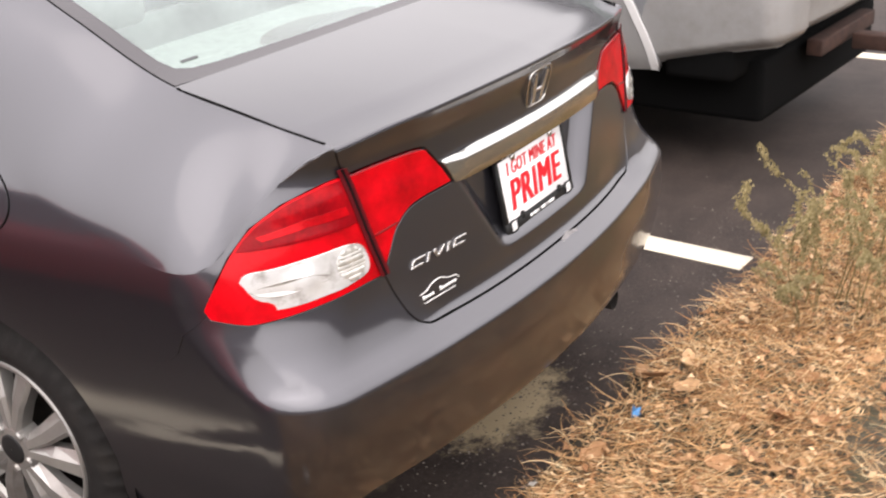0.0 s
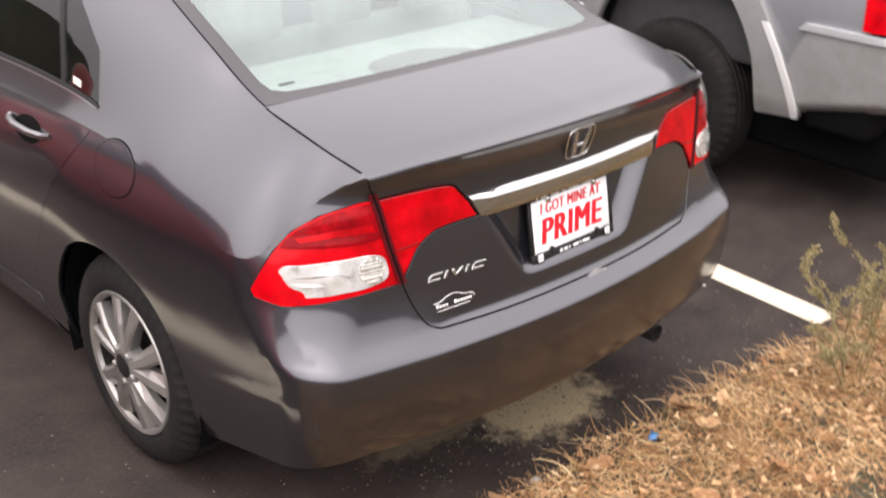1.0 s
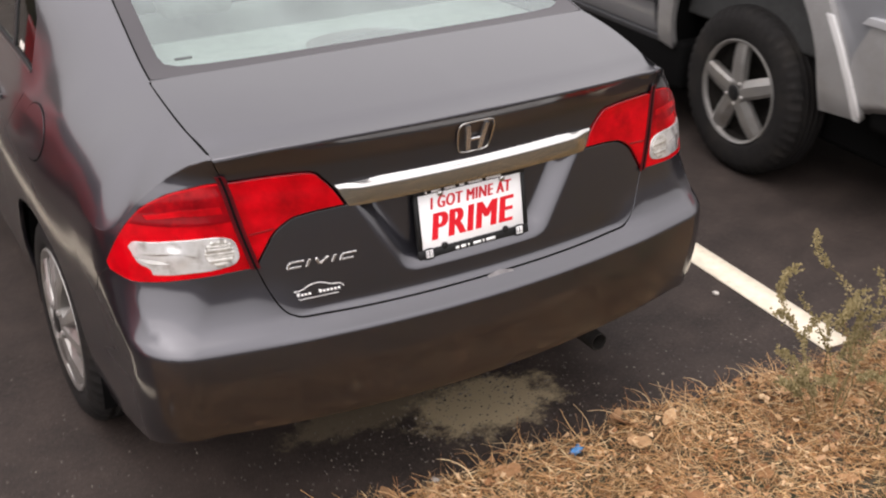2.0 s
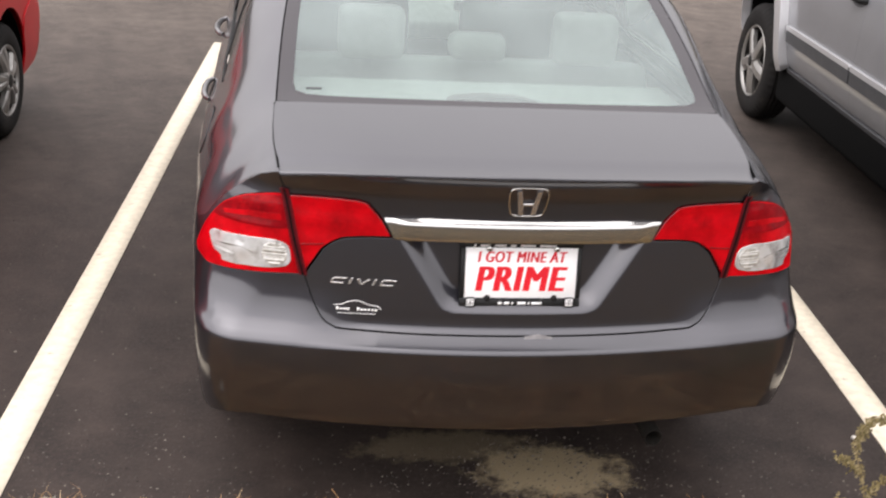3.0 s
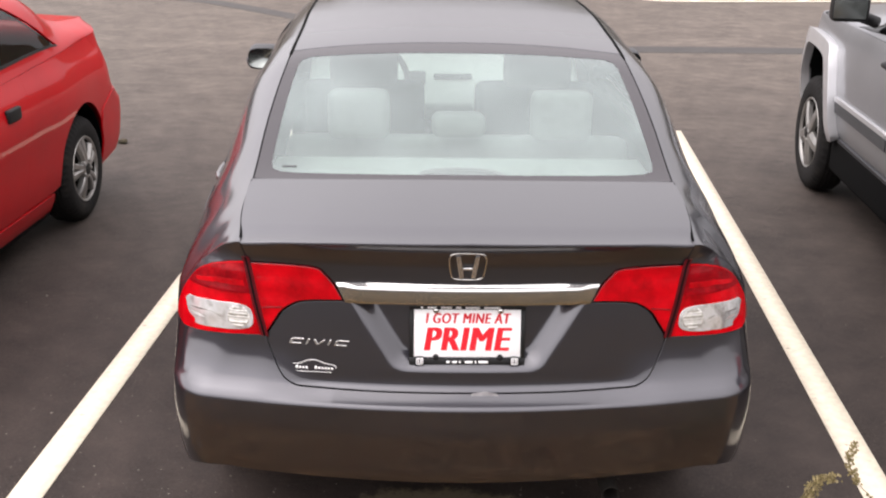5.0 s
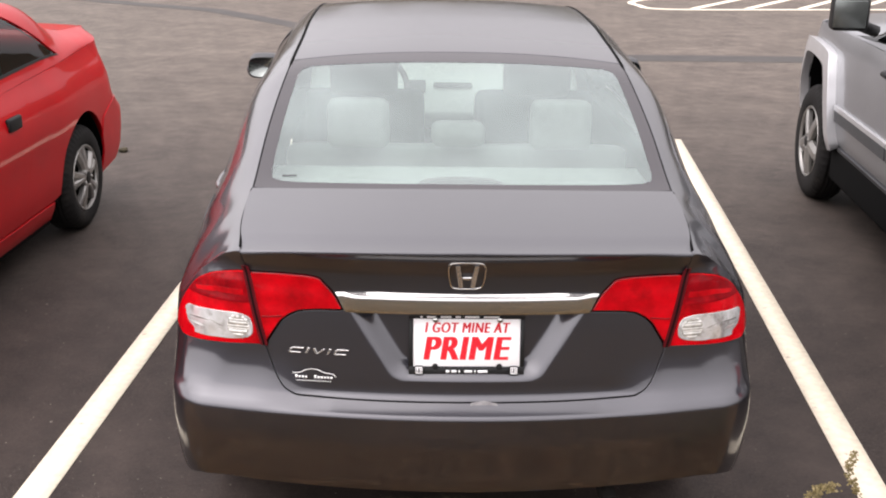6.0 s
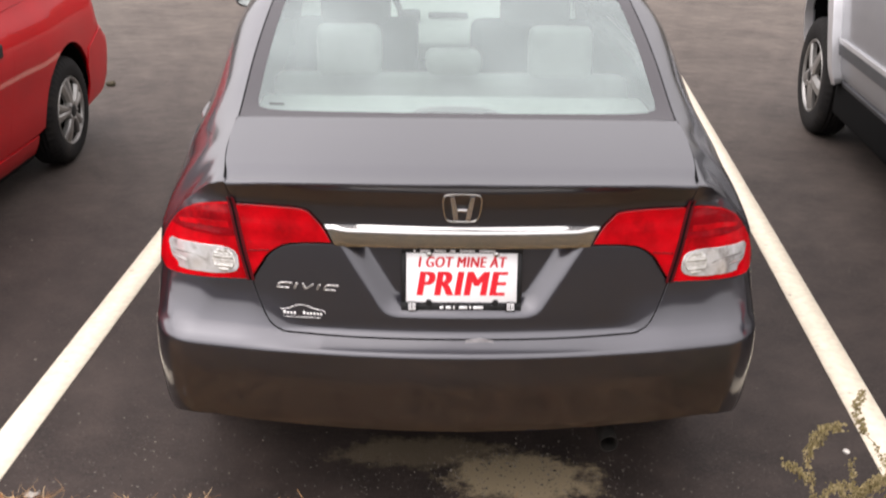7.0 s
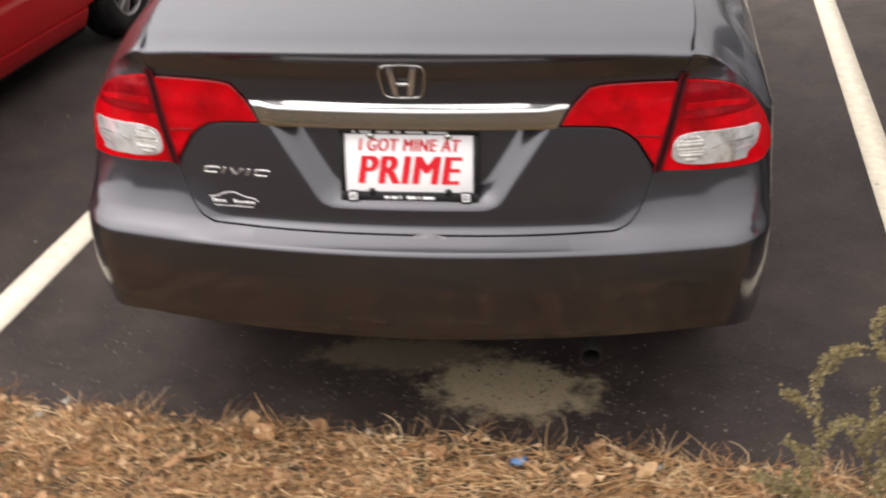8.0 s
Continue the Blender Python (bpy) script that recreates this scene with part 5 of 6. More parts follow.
for wid in (0.006, 0.026, 0.030, 0.014, 0.040, 0.044):
    bm = bmesh.new()
    rounded_box(bm, (wid, 0.005, 0.001), (x + wid / 2, 0.0795, 0.0056), 0)
    part("frame_print", bm, WHITE, holder)
    x += wid + 0.012


def bar_relief(a, z, p):
    e = 1 - step(np.abs(p[..., 0]), 0.30, 0.365)
    prof = knots((0.880, 0.010), (0.892, 0.0145), (0.915, 0.0190), (0.932, 0.0205), (0.938, 0.0175), (0.944, 0.006), (0.95, 0.002), soft=0.002)
    return np.stack([0 * z, -(prof(z) * (0.35 + 0.65 * e)), 0 * z], -1)


bar_half = tail_chart([(0.0, 0.892), (0.20, 0.891), (0.339, 0.889), (0.352, 0.915), (0.365, 0.941), (0.25, 0.946), (0.0, 0.945)])
skin("trim_bar", WRAP, both(bar_half), CHROME, saloon, 0.007, seam=0, depth=0.012, relief=bar_relief, label="chrome trim bar across the trunk lid")


def on_tail(x, z, lift=0.0):
    a = SHELL.rear(x, z)
    p = WRAP(a, z)
    n = np.cross(WRAP(a + 1e-3, z) - WRAP(a - 1e-3, z), WRAP(a, z + 1e-3) - WRAP(a, z - 1e-3))
    n /= np.linalg.norm(n)
    return Vector(p + n * lift), Vector(n)


def tail_frame(x, z, lift=0.0):
    p, n = on_tail(x, z, lift)
    r = Vector((0, 0, 1)).cross(n).normalized()
    u = n.cross(r)
    m = Matrix((r, u, n)).transposed().to_4x4()
    m.translation = p
    return m


emblem = new("emblem")
emblem.parent, emblem.matrix_basis = saloon, tail_frame(-0.004, 1.001, 0.004)
emblem["label"] = "chrome maker's mark on the trunk lid"
bm = bmesh.new()
outl = [Vector(p) for p in curve2([(-0.038, 0.041), (0.0, 0.043), (0.038, 0.041), (0.049, 0.030), (0.050, 0.012), (0.045, -0.025), (0.034, -0.040), (0.0, -0.042), (-0.034, -0.040), (-0.045, -0.025), (-0.050, 0.012), (-0.049, 0.030)], 4, True)]
tube(bm, [(p[0], p[1], 0.002) for p in outl] + [(outl[0][0], outl[0][1], 0.002)], 0.0027, 8, cap=False)
part("ring", bm, CHROME, emblem)
bm = bmesh.new()
for s in (1, -1):
    q = [(s * 0.033, 0.035), (s * 0.021, 0.035), (s * 0.014, -0.002), (s * 0.010, -0.036), (s * 0.023, -0.036)]
    lo = [bm.verts.new((x, y, -0.002)) for x, y in q]
    hi = [bm.verts.new((x * 0.97, y * 0.98, 0.006)) for x, y in q]
    bm.faces.new(hi)
    for i in range(5):
        bm.faces.new((lo[i], lo[(i + 1) % 5], hi[(i + 1) % 5], hi[i]))
rounded_box(bm, (0.028, 0.009, 0.007), (0, -0.007, 0.002), 0.002, 1)
bmesh.ops.recalc_face_normals(bm, faces=bm.faces)
part("mark", bm, BADGE, emblem, smooth=False)

badge = new("model_badge")
badge.parent, badge.matrix_basis = saloon, tail_frame(-0.413, 0.768, 0.002)
badge["label"] = "row of slanted chrome badge bars"
x = -0.086
for k, wid in enumerate((0.040, 0.011, 0.036, 0.011, 0.040)):
    bm = bmesh.new()
    if k in (0, 4):
        rounded_box(bm, (wid * 0.86, 0.0045, 0.004), (x + wid / 2 + 0.003, 0.0066, 0), 0.001, 1)
        rounded_box(bm, (wid * 0.86, 0.0045, 0.004), (x + wid / 2 + 0.001, -0.0066, 0), 0.001, 1)
        rounded_box(bm, (0.007, 0.012, 0.004), (x + 0.006, 0.0, 0), 0.001, 1)
    elif k == 2:
        for sg in (1, -1):
            rounded_box(bm, (0.006, 0.021, 0.004), (x + wid / 2 + sg * 0.008, 0.0, 0), 0.001, 1, Matrix.Rotation(-sg * 0.75, 4, "Z"))
    else:
        rounded_box(bm, (0.0075, 0.0175, 0.004), (x + wid / 2, 0, 0), 0.001, 1)
    for v in bm.verts:
        v.co.x += v.co.y * 0.45
    part("badge_bar", bm, BADGE, badge, smooth=False)
    x += wid + 0.0075

decal = new("dealer_decal")
decal.parent, decal.matrix_basis = saloon, tail_frame(-0.428, 0.692, 0.0012)
decal["label"] = "small white dealer decal with a car outline"
bm = bmesh.new()
tube(bm, [(x, y, 0) for x, y in curve2([(-0.060, 0.010), (-0.040, 0.012), (-0.020, 0.021), (0.005, 0.023), (0.030, 0.014), (0.055, 0.010), (0.062, 0.002)], 5)], 0.0009, 6)
part("decal_outline", bm, WHITE, decal)
for y, h, tall, words_ in ((-0.0005, 0.0058, 0.0085, ((-0.050, 4), (0.004, 6))), (-0.0115, 0.0022, 0.0026, ((-0.052, 22),))):
    for x, count in words_:
        for k in range(count):
            bm = bmesh.new()
            step_x = 0.0092 if h > 0.004 else 0.0047
            rounded_box(bm, (step_x * 0.66, tall if k == 0 else h, 0.0008), (x + k * step_x, y + (tall - h) / 2 * (k == 0), 0), 0)
            part("decal_bar", bm, WHITE, decal)

# exhaust
bm = bmesh.new()
lathe(bm, [(0.027, 0.45), (0.027, 0.0), (0.024, -0.001), (0.023, 0.002), (0.022, 0.30), (0.001, 0.30)], 24, "y", (0.434, 0.10, 0.283))
part("exhaust_pipe", bm, PIPE, saloon, "sooty steel exhaust pipe")

# cabin
bm = bmesh.new()
rounded_box(bm, (1.26, 0.50, 0.03), (0, 0.76, 1.055), 0.01)
part("parcel_shelf", bm, SHELF, saloon, "pale felt parcel shelf")
bm = bmesh.new()
vs = []
for t in np.linspace(0, math.pi, 15):
    vs.append((0.165 * math.cos(t), 0.665, 1.075 + 0.055 * math.sin(t) ** 0.6))
lo = [bm.verts.new((x, 0.61, z)) for x, _, z in vs]
hi = [bm.verts.new((x * 0.8, 0.76, 1.072 + (z - 1.075) * 0.5)) for x, _, z in vs]
bm.faces.new(lo)
for i in range(len(lo) - 1):
    bm.faces.new((lo[i], lo[i + 1], hi[i + 1], hi[i]))
part("brake_light", bm, BROWN_LENS, saloon, "high brake light on the shelf")


def seat(x, y, w, h_top, mat, head, parent, headw=0.25, headh=0.17, base=0.45):
    bm = bmesh.new()
    rounded_box(bm, (w, 0.16, h_top - base), (x, y, (h_top + base) / 2), 0.05, 3, Matrix.Rotation(radians(-12), 4, "X"))
    part("seat_back", bm, mat, parent)
    bm = bmesh.new()
    rounded_box(bm, (w, 0.5, 0.16), (x, y + 0.32, base), 0.05, 3)
    part("seat_base", bm, mat, parent)
    for hx in head:
        bm = bmesh.new()
        rounded_box(bm, (headw if abs(hx - x) > 0.01 or len(head) == 1 else 0.19, 0.10, headh if abs(hx - x) > 0.01 or len(head) == 1 else 0.085), (hx, y - 0.06, h_top + (0.095 if abs(hx - x) > 0.01 or len(head) == 1 else 0.06)), 0.04, 3)
        part("headrest", bm, mat, parent)


seat(0.0, 1.10, 1.22, 1.12, SEAT, (-0.345, 0.0, 0.355), saloon, 0.215)
for s in (1, -1):
    seat(s * 0.37, 2.05, 0.52, 1.14, SEAT_DARK, (s * 0.37,), saloon, 0.29, 0.21)
bm = bmesh.new()
rounded_box(bm, (1.40, 0.66, 0.10), (0, 3.12, 0.97), 0.03, 3, Matrix.Rotation(radians(25), 4, "X"))
part("dashboard", bm, SHELF, saloon)
for bx, by, bz, bw, bh, nm in ((-0.145, 2.99, 0.972, 0.095, 0.085, "instrument_hood"), (0.044, 3.02, 0.984, 0.20, 0.026, "dash_vent"), (0.258, 2.93, 0.940, 0.10, 0.052, "dash_vent")):
    bm = bmesh.new()
    rounded_box(bm, (bw, 0.05, bh), (bx, by, bz), 0.01, 2)
    part(nm, bm, SEAT_DARK, saloon)
bm = bmesh.new()
ringp = [(-0.37 + 0.18 * math.cos(t), 2.78 + 0.06 * math.sin(t), 1.0 + 0.17 * math.sin(t)) for t in np.linspace(0, 2 * math.pi, 28)]
tube(bm, ringp, 0.015, 8, cap=False)
part("steering_wheel", bm, BLACK, saloon)
bm = bmesh.new()
rounded_box(bm, (0.24, 0.03, 0.065), (0.0, 2.90, 1.33), 0.014, 2)
part("rear_view_mirror", bm, BLACK, saloon)
bm = bmesh.new()
rounded_box(bm, (1.3, 3.0, 0.05), (0, 2.2, 0.36), 0.01)
part("cabin_floor", bm, SEAT_DARK, saloon)
bm = bmesh.new()
rounded_box(bm, (1.06, 1.30, 0.015), (0, 2.1, 1.405), 0.004)
part("headlining", bm, SHELF, saloon)

# ---------------------------------------------------------------- the silver off-roader
def suv_shell():
    return Shell(
        5.25,
        tail=knots((0.30, 0.16), (0.48, 0.06), (0.52, 0.01), (0.58, 0.0), (0.80, 0.0), (0.855, 0.012), (0.87, 0.075), (0.89, 0.10), (1.14, 0.12), soft=0.006),
        tail_corner=knots((0.30, 0.16), (0.48, 0.06), (0.52, 0.01), (0.58, 0.0), (0.80, 0.0), (0.855, 0.012), (0.87, 0.065), (0.89, 0.09), (1.14, 0.11), soft=0.006),
        bow=0.03,
        side=knots((0.30, 0.82), (0.44, 0.875), (0.52, 0.905), (0.62, 0.92), (0.76, 0.928), (0.90, 0.926), (1.02, 0.915), (1.10, 0.90), (1.16, 0.875), soft=0.02),
        taper=knots((-0.2, 0.06), (0.3, 0.02), (0.9, 0.0), (3.8, 0.0), (4.5, 0.04), (5.3, 0.14)),
        nose=knots((0.30, 0.10), (0.50, 0.0), (0.75, 0.0), (0.90, 0.05), (1.1, 0.12)),
        rim=knots((0.0, 1.15), (4.0, 1.15), (6.0, 1.12)),
        inner_y=knots((0.3, 0.16), (0.62, 0.17), (0.9, 0.35), (1.5708, 1.2), (5.0, 4.183), (5.6, 4.6), (6.2, 4.95)),
        inner_x=knots((0.1, 0.66), (0.6, 0.67), (2.5, 0.68), (3.0, 0.68), (3.6, 0.74), (4.0, 0.78), (5.0, 0.72), soft=0.03),
        inner_z=knots((0.1, 1.66), (0.3, 1.70), (1.5, 1.73), (2.7, 1.70), (3.0, 1.62), (3.4, 1.35), (3.65, 1.19), (4.0, 1.18), (5.0, 1.12), soft=0.03),
        corner=0.085, blend=(0.3, 0.5))


OFF = suv_shell()
suv = thing("off_roader", pose(2.99, 0.002, 0, 0, 0, -5.18), "silver four-door off-roader parked beside the bay line", "car")
RW, FW = 1.27, 4.38


def trapeze(cy, low, side_w, top_w, top_z, low_z, n=3):
    """A wheel opening with slanted sides and a flat rounded top, from its rear foot to its front foot."""
    pts = [(cy - side_w, low_z), (cy - (side_w + top_w) / 2 - 0.03, (low_z + top_z) / 2), (cy - top_w, top_z - 0.06), (cy - top_w + 0.09, top_z), (cy, top_z + 0.012), (cy + top_w - 0.09, top_z), (cy + top_w, top_z - 0.06), (cy + (side_w + top_w) / 2 + 0.03, (low_z + top_z) / 2), (cy + side_w, low_z)]
    return curve2(pts, n)


for s in (1, -1):
    F = lambda pts: [(s * OFF.flank(y, 1), z) for y, z in pts]
    hole_r = trapeze(RW, 0, 0.50, 0.36, 0.925, 0.45)
    hole_f = trapeze(FW + 0.02, 0, 0.50, 0.36, 0.930, 0.45)
    skin("quarter_panel", OFF.wrap, F([(0.30, 1.148), (0.30, 0.875)] + [(0.55, 0.86), (0.62, 0.72), (0.66, 0.62)] + hole_r[2:] + [(1.79, 0.44), (1.86, 0.46), (1.92, 0.80), (1.86, 1.148)]), SILVER_PAINT, suv, 0.05)
    rd = skin("rear_door", OFF.wrap, F([(1.92, 0.483), (2.80, 0.483), (2.80, 1.148), (1.86, 1.148), (1.92, 0.80)]), SILVER_PAINT, suv, 0.05)
    fd = skin("front_door", OFF.wrap, F([(2.80, 0.483), (3.80, 0.483), (3.85, 0.80), (3.85, 1.148), (2.80, 1.148)]), SILVER_PAINT, suv, 0.05)
    skin("front_wing", OFF.wrap, F([(3.80, 0.46), (3.93, 0.45)] + hole_f + [(4.98, 0.50), (5.02, 0.80), (5.02, 1.118), (3.85, 1.148), (3.85, 0.80)]), SILVER_PAINT, suv, 0.05)
    for cy, hole, zt in ((RW, hole_r, 0.925), (FW, hole_f, 0.930)):
        outer = trapeze(cy if cy == RW else cy + 0.02, 0, 0.60, 0.45, zt + 0.085, 0.47)
        if cy == RW:
            outer = [(0.545, 0.47), (0.60, 0.60), (0.745, 0.845)] + outer[6:]
        flare = skin("wheel_flare", OFF.wrap, F(outer + hole[::-1]), SILVER_LIT if cy == RW else SILVER_TRIM, suv, 0.03, seam=0, depth=0.03 if cy == RW else 0.055, lift=0.028 if cy == RW else 0.053, label="silver wheel arch flare")
        if cy == RW:
            # paler strip: the light on the flare's trailing edge, put into colour
            edge = [(0.545, 0.47), (0.572, 0.54), (0.605, 0.61), (0.67, 0.73), (0.745, 0.845)]
            skin("flare_edge", OFF.wrap, F(edge + [(y + 0.032, z) for y, z in edge[::-1]]), LIT_EDGE, flare, 0.02, seam=0, depth=0.012, lift=0.034, label="trailing edge of the flare, its highlight painted pale")
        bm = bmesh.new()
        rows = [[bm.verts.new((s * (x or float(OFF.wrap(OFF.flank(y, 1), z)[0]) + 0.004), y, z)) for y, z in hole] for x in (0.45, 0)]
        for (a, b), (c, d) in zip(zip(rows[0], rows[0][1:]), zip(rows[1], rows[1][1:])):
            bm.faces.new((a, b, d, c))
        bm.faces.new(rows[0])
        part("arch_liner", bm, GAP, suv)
    skin("side_moulding", OFF.wrap, F([(1.90, 0.635), (2.79, 0.635), (2.79, 0.702), (1.90, 0.702)]), GREY_PLASTIC, rd, 0.04, seam=0, depth=0.02, lift=0.016, label="dark grey door moulding")
    skin("moulding_strip", OFF.wrap, F([(1.84, 0.705), (2.79, 0.705), (2.79, 0.730), (1.84, 0.730)]), SILVER_TRIM, rd, 0.04, seam=0, depth=0.02, lift=0.019, label="pale strip above the moulding")
    skin("side_moulding", OFF.wrap, F([(2.81, 0.635), (3.80, 0.635), (3.81, 0.702), (2.81, 0.702)]), GREY_PLASTIC, fd, 0.04, seam=0, depth=0.02, lift=0.016, label="dark grey door moulding")
    skin("moulding_strip", OFF.wrap, F([(2.81, 0.705), (3.81, 0.705), (3.81, 0.730), (2.81, 0.730)]), SILVER_TRIM, fd, 0.04, seam=0, depth=0.02, lift=0.019)
    skin("sill", OFF.wrap, F([(1.80, 0.345), (3.84, 0.345), (3.80, 0.475), (1.84, 0.475)]), GREY_PLASTIC, suv, 0.05, depth=0.03, lift=0.012, label="dark grey plastic sill")
    for y, door in ((2.02, rd), (2.84, fd)):
        bm = bmesh.new()
        hx = float(OFF.wrap(OFF.flank(y, 1), 1.06)[0])
        tube(bm, [(s * (hx + d), y + dy, 1.06) for d, dy in ((0, -0.02), (0.03, 0.0), (0.034, 0.08), (0.034, 0.15), (0, 0.19))], [0.012, 0.016, 0.017, 0.016, 0.012], 8)
        part("door_handle", bm, BLACK, door, "black door handle")
        ringh = [(y + 0.085 + 0.10 * math.cos(t), 1.06 + 0.045 * math.sin(t)) for t in np.linspace(0, 2 * math.pi, 18)[:-1]]
        skin("handle_disc", OFF.wrap, F(ringh), GREY_PLASTIC, door, 0.03, seam=0, depth=0.003, lift=0.001)
    # lamp at the rear corner
    skin("tail_lamp", OFF.wrap, F([(0.33, 0.885), (0.33, 1.14)]) + [(s * OFF.rear(0.70, 1.14), 1.14), (s * OFF.rear(0.70, 0.885), 0.885)], LENS_RED, suv, 0.03, seam=0, depth=0.01, lift=0.012, label="red tail lamp")
    U = lambda pts: [(s * OFF.flank(y, 1), v) for y, v in pts]
    skin("upper_side", OFF.upper, U([(0.35, 0), (4.0, 0), (4.0, 0.10), (0.35, 0.10)]), SILVER_PAINT, suv, 0.08, 0.6, seam=0)
    skin("side_glass", OFF.upper, U([(0.45, 0.12), (1.75, 0.12), (1.75, 0.85), (0.45, 0.85)]), DARK_GLASS, suv, 0.08, 0.6, seam=0)
    skin("side_glass", OFF.upper, U([(1.90, 0.12), (2.75, 0.12), (2.75, 0.85), (1.90, 0.85)]), DARK_GLASS, rd, 0.08, 0.6, seam=0)
    skin("side_glass", OFF.upper, U([(2.86, 0.12), (3.75, 0.12), (3.35, 0.6), (3.05, 0.85), (2.86, 0.85)]), DARK_GLASS, fd, 0.08, 0.6, seam=0)
    for y0, y1 in ((0.35, 0.45), (1.75, 1.90), (2.75, 2.86)):
        skin("window_pillar", OFF.upper, U([(y0, 0.10), (y1, 0.10), (y1, 0.87), (y0, 0.87)]), BLACK, suv, 0.08, 0.6, seam=0)
    skin("roof_side", OFF.upper, U([(0.35, 0.86), (3.05, 0.86), (3.36, 0.6), (3.77, 0.10), (4.0, 0.10), (4.6, 0.0), (4.6, 1.0), (0.35, 1.0)]), SILVER_PAINT, suv, 0.08, 0.6, seam=0)
    # squared door mirror
    bm = bmesh.new()
    rounded_box(bm, (0.20, 0.11, 0.19), (s * 1.035, 3.42, 1.325), 0.03, 3)
    tube(bm, [(s * 0.86, 3.47, 1.22), (s * 0.97, 3.44, 1.26)], 0.035, 8)
    house = part("door_mirror", bm, BLACK, suv, "square black door mirror")
    bm = bmesh.new()
    rounded_box(bm, (0.18, 0.008, 0.15), (s * 1.045, 3.363, 1.325), 0.003)
    part("mirror_glass", bm, MIRROR, house)
    for cy in (RW, FW):
        wheel(suv, s, s * 0.925, cy, 0.375, 0.232, 0.20, [(0.0, 0.0, 0.085, 0.080)], 0.25 if cy == RW else 0.9)

bump = [(OFF.flank(0.655, 1), 0.60), (OFF.flank(0.63, 1), 0.72), (OFF.flank(0.56, 1), 0.855)] + [(OFF.flank(y, 1), 0.862) for y in (0.45, 0.35, 0.25)] + [(OFF.rear(x, 0.862), 0.862) for x in (0.80, 0.70)] + [(OFF.rear(x, 0.775), 0.775) for x in (0.695, 0.5, 0.2, 0.0)]
low_b = [(0.0, 0.60)] + [(OFF.rear(x, 0.60), 0.60) for x in (0.4, 0.75)] + [(OFF.flank(y, 1), z) for y, z in ((0.20, 0.568), (0.40, 0.525), (0.60, 0.478))]


def bumper_block(a, z, p):
    """Blocks at the bumper's corners, a set-back middle, and an edge that turns under."""
    x, y = np.abs(p[..., 0]), p[..., 1]
    under = 0.05 * (1 - step(z - np.interp(y, (0.0, 0.2, 0.4, 0.6), (0.60, 0.568, 0.525, 0.478)), 0.0, 0.052))
    on_side = step(x, 0.80, 0.90)
    back = 0.045 * (1 - step(x, 0.700, 0.715)) + under * (1 - on_side)
    return np.stack([-np.sign(a) * under * on_side, back, 0 * z], -1)


skin("rear_bumper", OFF.wrap, both((low_b + bump)), SILVER_LIT, suv, 0.014, depth=0.03, lift=0.016, relief=bumper_block, label="silver painted rear bumper")
# a raised pale strip paints the highlight along the bumper's upper edge
ledge = [(OFF.flank(y, 1), 0.846) for y in (0.60, 0.45, 0.35, 0.25)] + [(OFF.rear(x, 0.846), 0.846) for x in (0.80, 0.72)]
ledge += [(OFF.rear(x, 0.872), 0.872) for x in (0.72, 0.80)] + [(OFF.flank(y, 1), 0.872) for y in (0.25, 0.35, 0.45, 0.575)]
for s in (1, -1):
    skin("bumper_highlight", OFF.wrap, [(s * a, z) for a, z in ledge], SILVER_TRIM, suv, 0.02, seam=0, depth=0.03, lift=0.030, label="upper edge of the bumper with its highlight painted pale")
bm = bmesh.new()
rounded_box(bm, (1.40, 0.135, 0.060), (0, 0.085, 0.806), 0.012, 3)
part("bumper_pad", bm, GREY_PLASTIC, suv, "dark step pad on the bumper")
skin("tailgate", OFF.wrap, both([(0.0, 0.885), (OFF.rear(0.69, 0.885), 0.885), (OFF.rear(0.69, 1.14), 1.14), (0.0, 1.14)]), SILVER_PAINT, suv, 0.05)
OCAP = lambda x, y: OFF.cap(x, y, knots((0.1, 0.02), (3.0, 0.03), (5.0, 0.05)))
skin("roof", OCAP, [(-1, 0.2), (1, 0.2), (1, 2.95), (-1, 2.95)], SILVER_PAINT, suv, 0.08, seam=0)
skin("windscreen", OCAP, [(-1, 2.97), (1, 2.97), (1, 3.62), (-1, 3.62)], GLASS, suv, 0.08, seam=0)
skin("bonnet", OCAP, [(-1, 3.64), (1, 3.64), (1, 4.95), (-1, 4.95)], SILVER_PAINT, suv, 0.08, seam=0)
bm = bmesh.new()
q = [bm.verts.new(p) for p in ((-0.80, 0.13, 1.15), (0.80, 0.13, 1.15), (0.67, 0.20, 1.68), (-0.67, 0.20, 1.68))]
bm.faces.new(q)
part("rear_glass", bm, FRIT, suv)
# near-black floor and extra blocks between the wheels, added to shut light out
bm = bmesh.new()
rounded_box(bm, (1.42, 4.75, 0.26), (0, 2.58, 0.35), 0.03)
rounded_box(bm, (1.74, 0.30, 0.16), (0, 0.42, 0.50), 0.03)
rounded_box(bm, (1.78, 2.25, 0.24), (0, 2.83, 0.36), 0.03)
part("underbody_shade", bm, GAP, suv)
bm = bmesh.new()
rounded_box(bm, (1.70, 3.1, 0.5), (0, 1.85, 0.86), 0.02)
part("cabin_lining", bm, SEAT_DARK, suv)
bm = bmesh.new()
rounded_box(bm, (1.4, 0.25, 0.55), (0, 5.0, 0.75), 0.08)
part("front_bumper", bm, SILVER_PAINT, suv)
bm = bmesh.new()
rounded_box(bm, (0.09, 0.22, 0.07), (0.03, -0.03, 0.43), 0.008)
rounded_box(bm, (0.70, 0.07, 0.07), (0.03, 0.14, 0.46), 0.008)
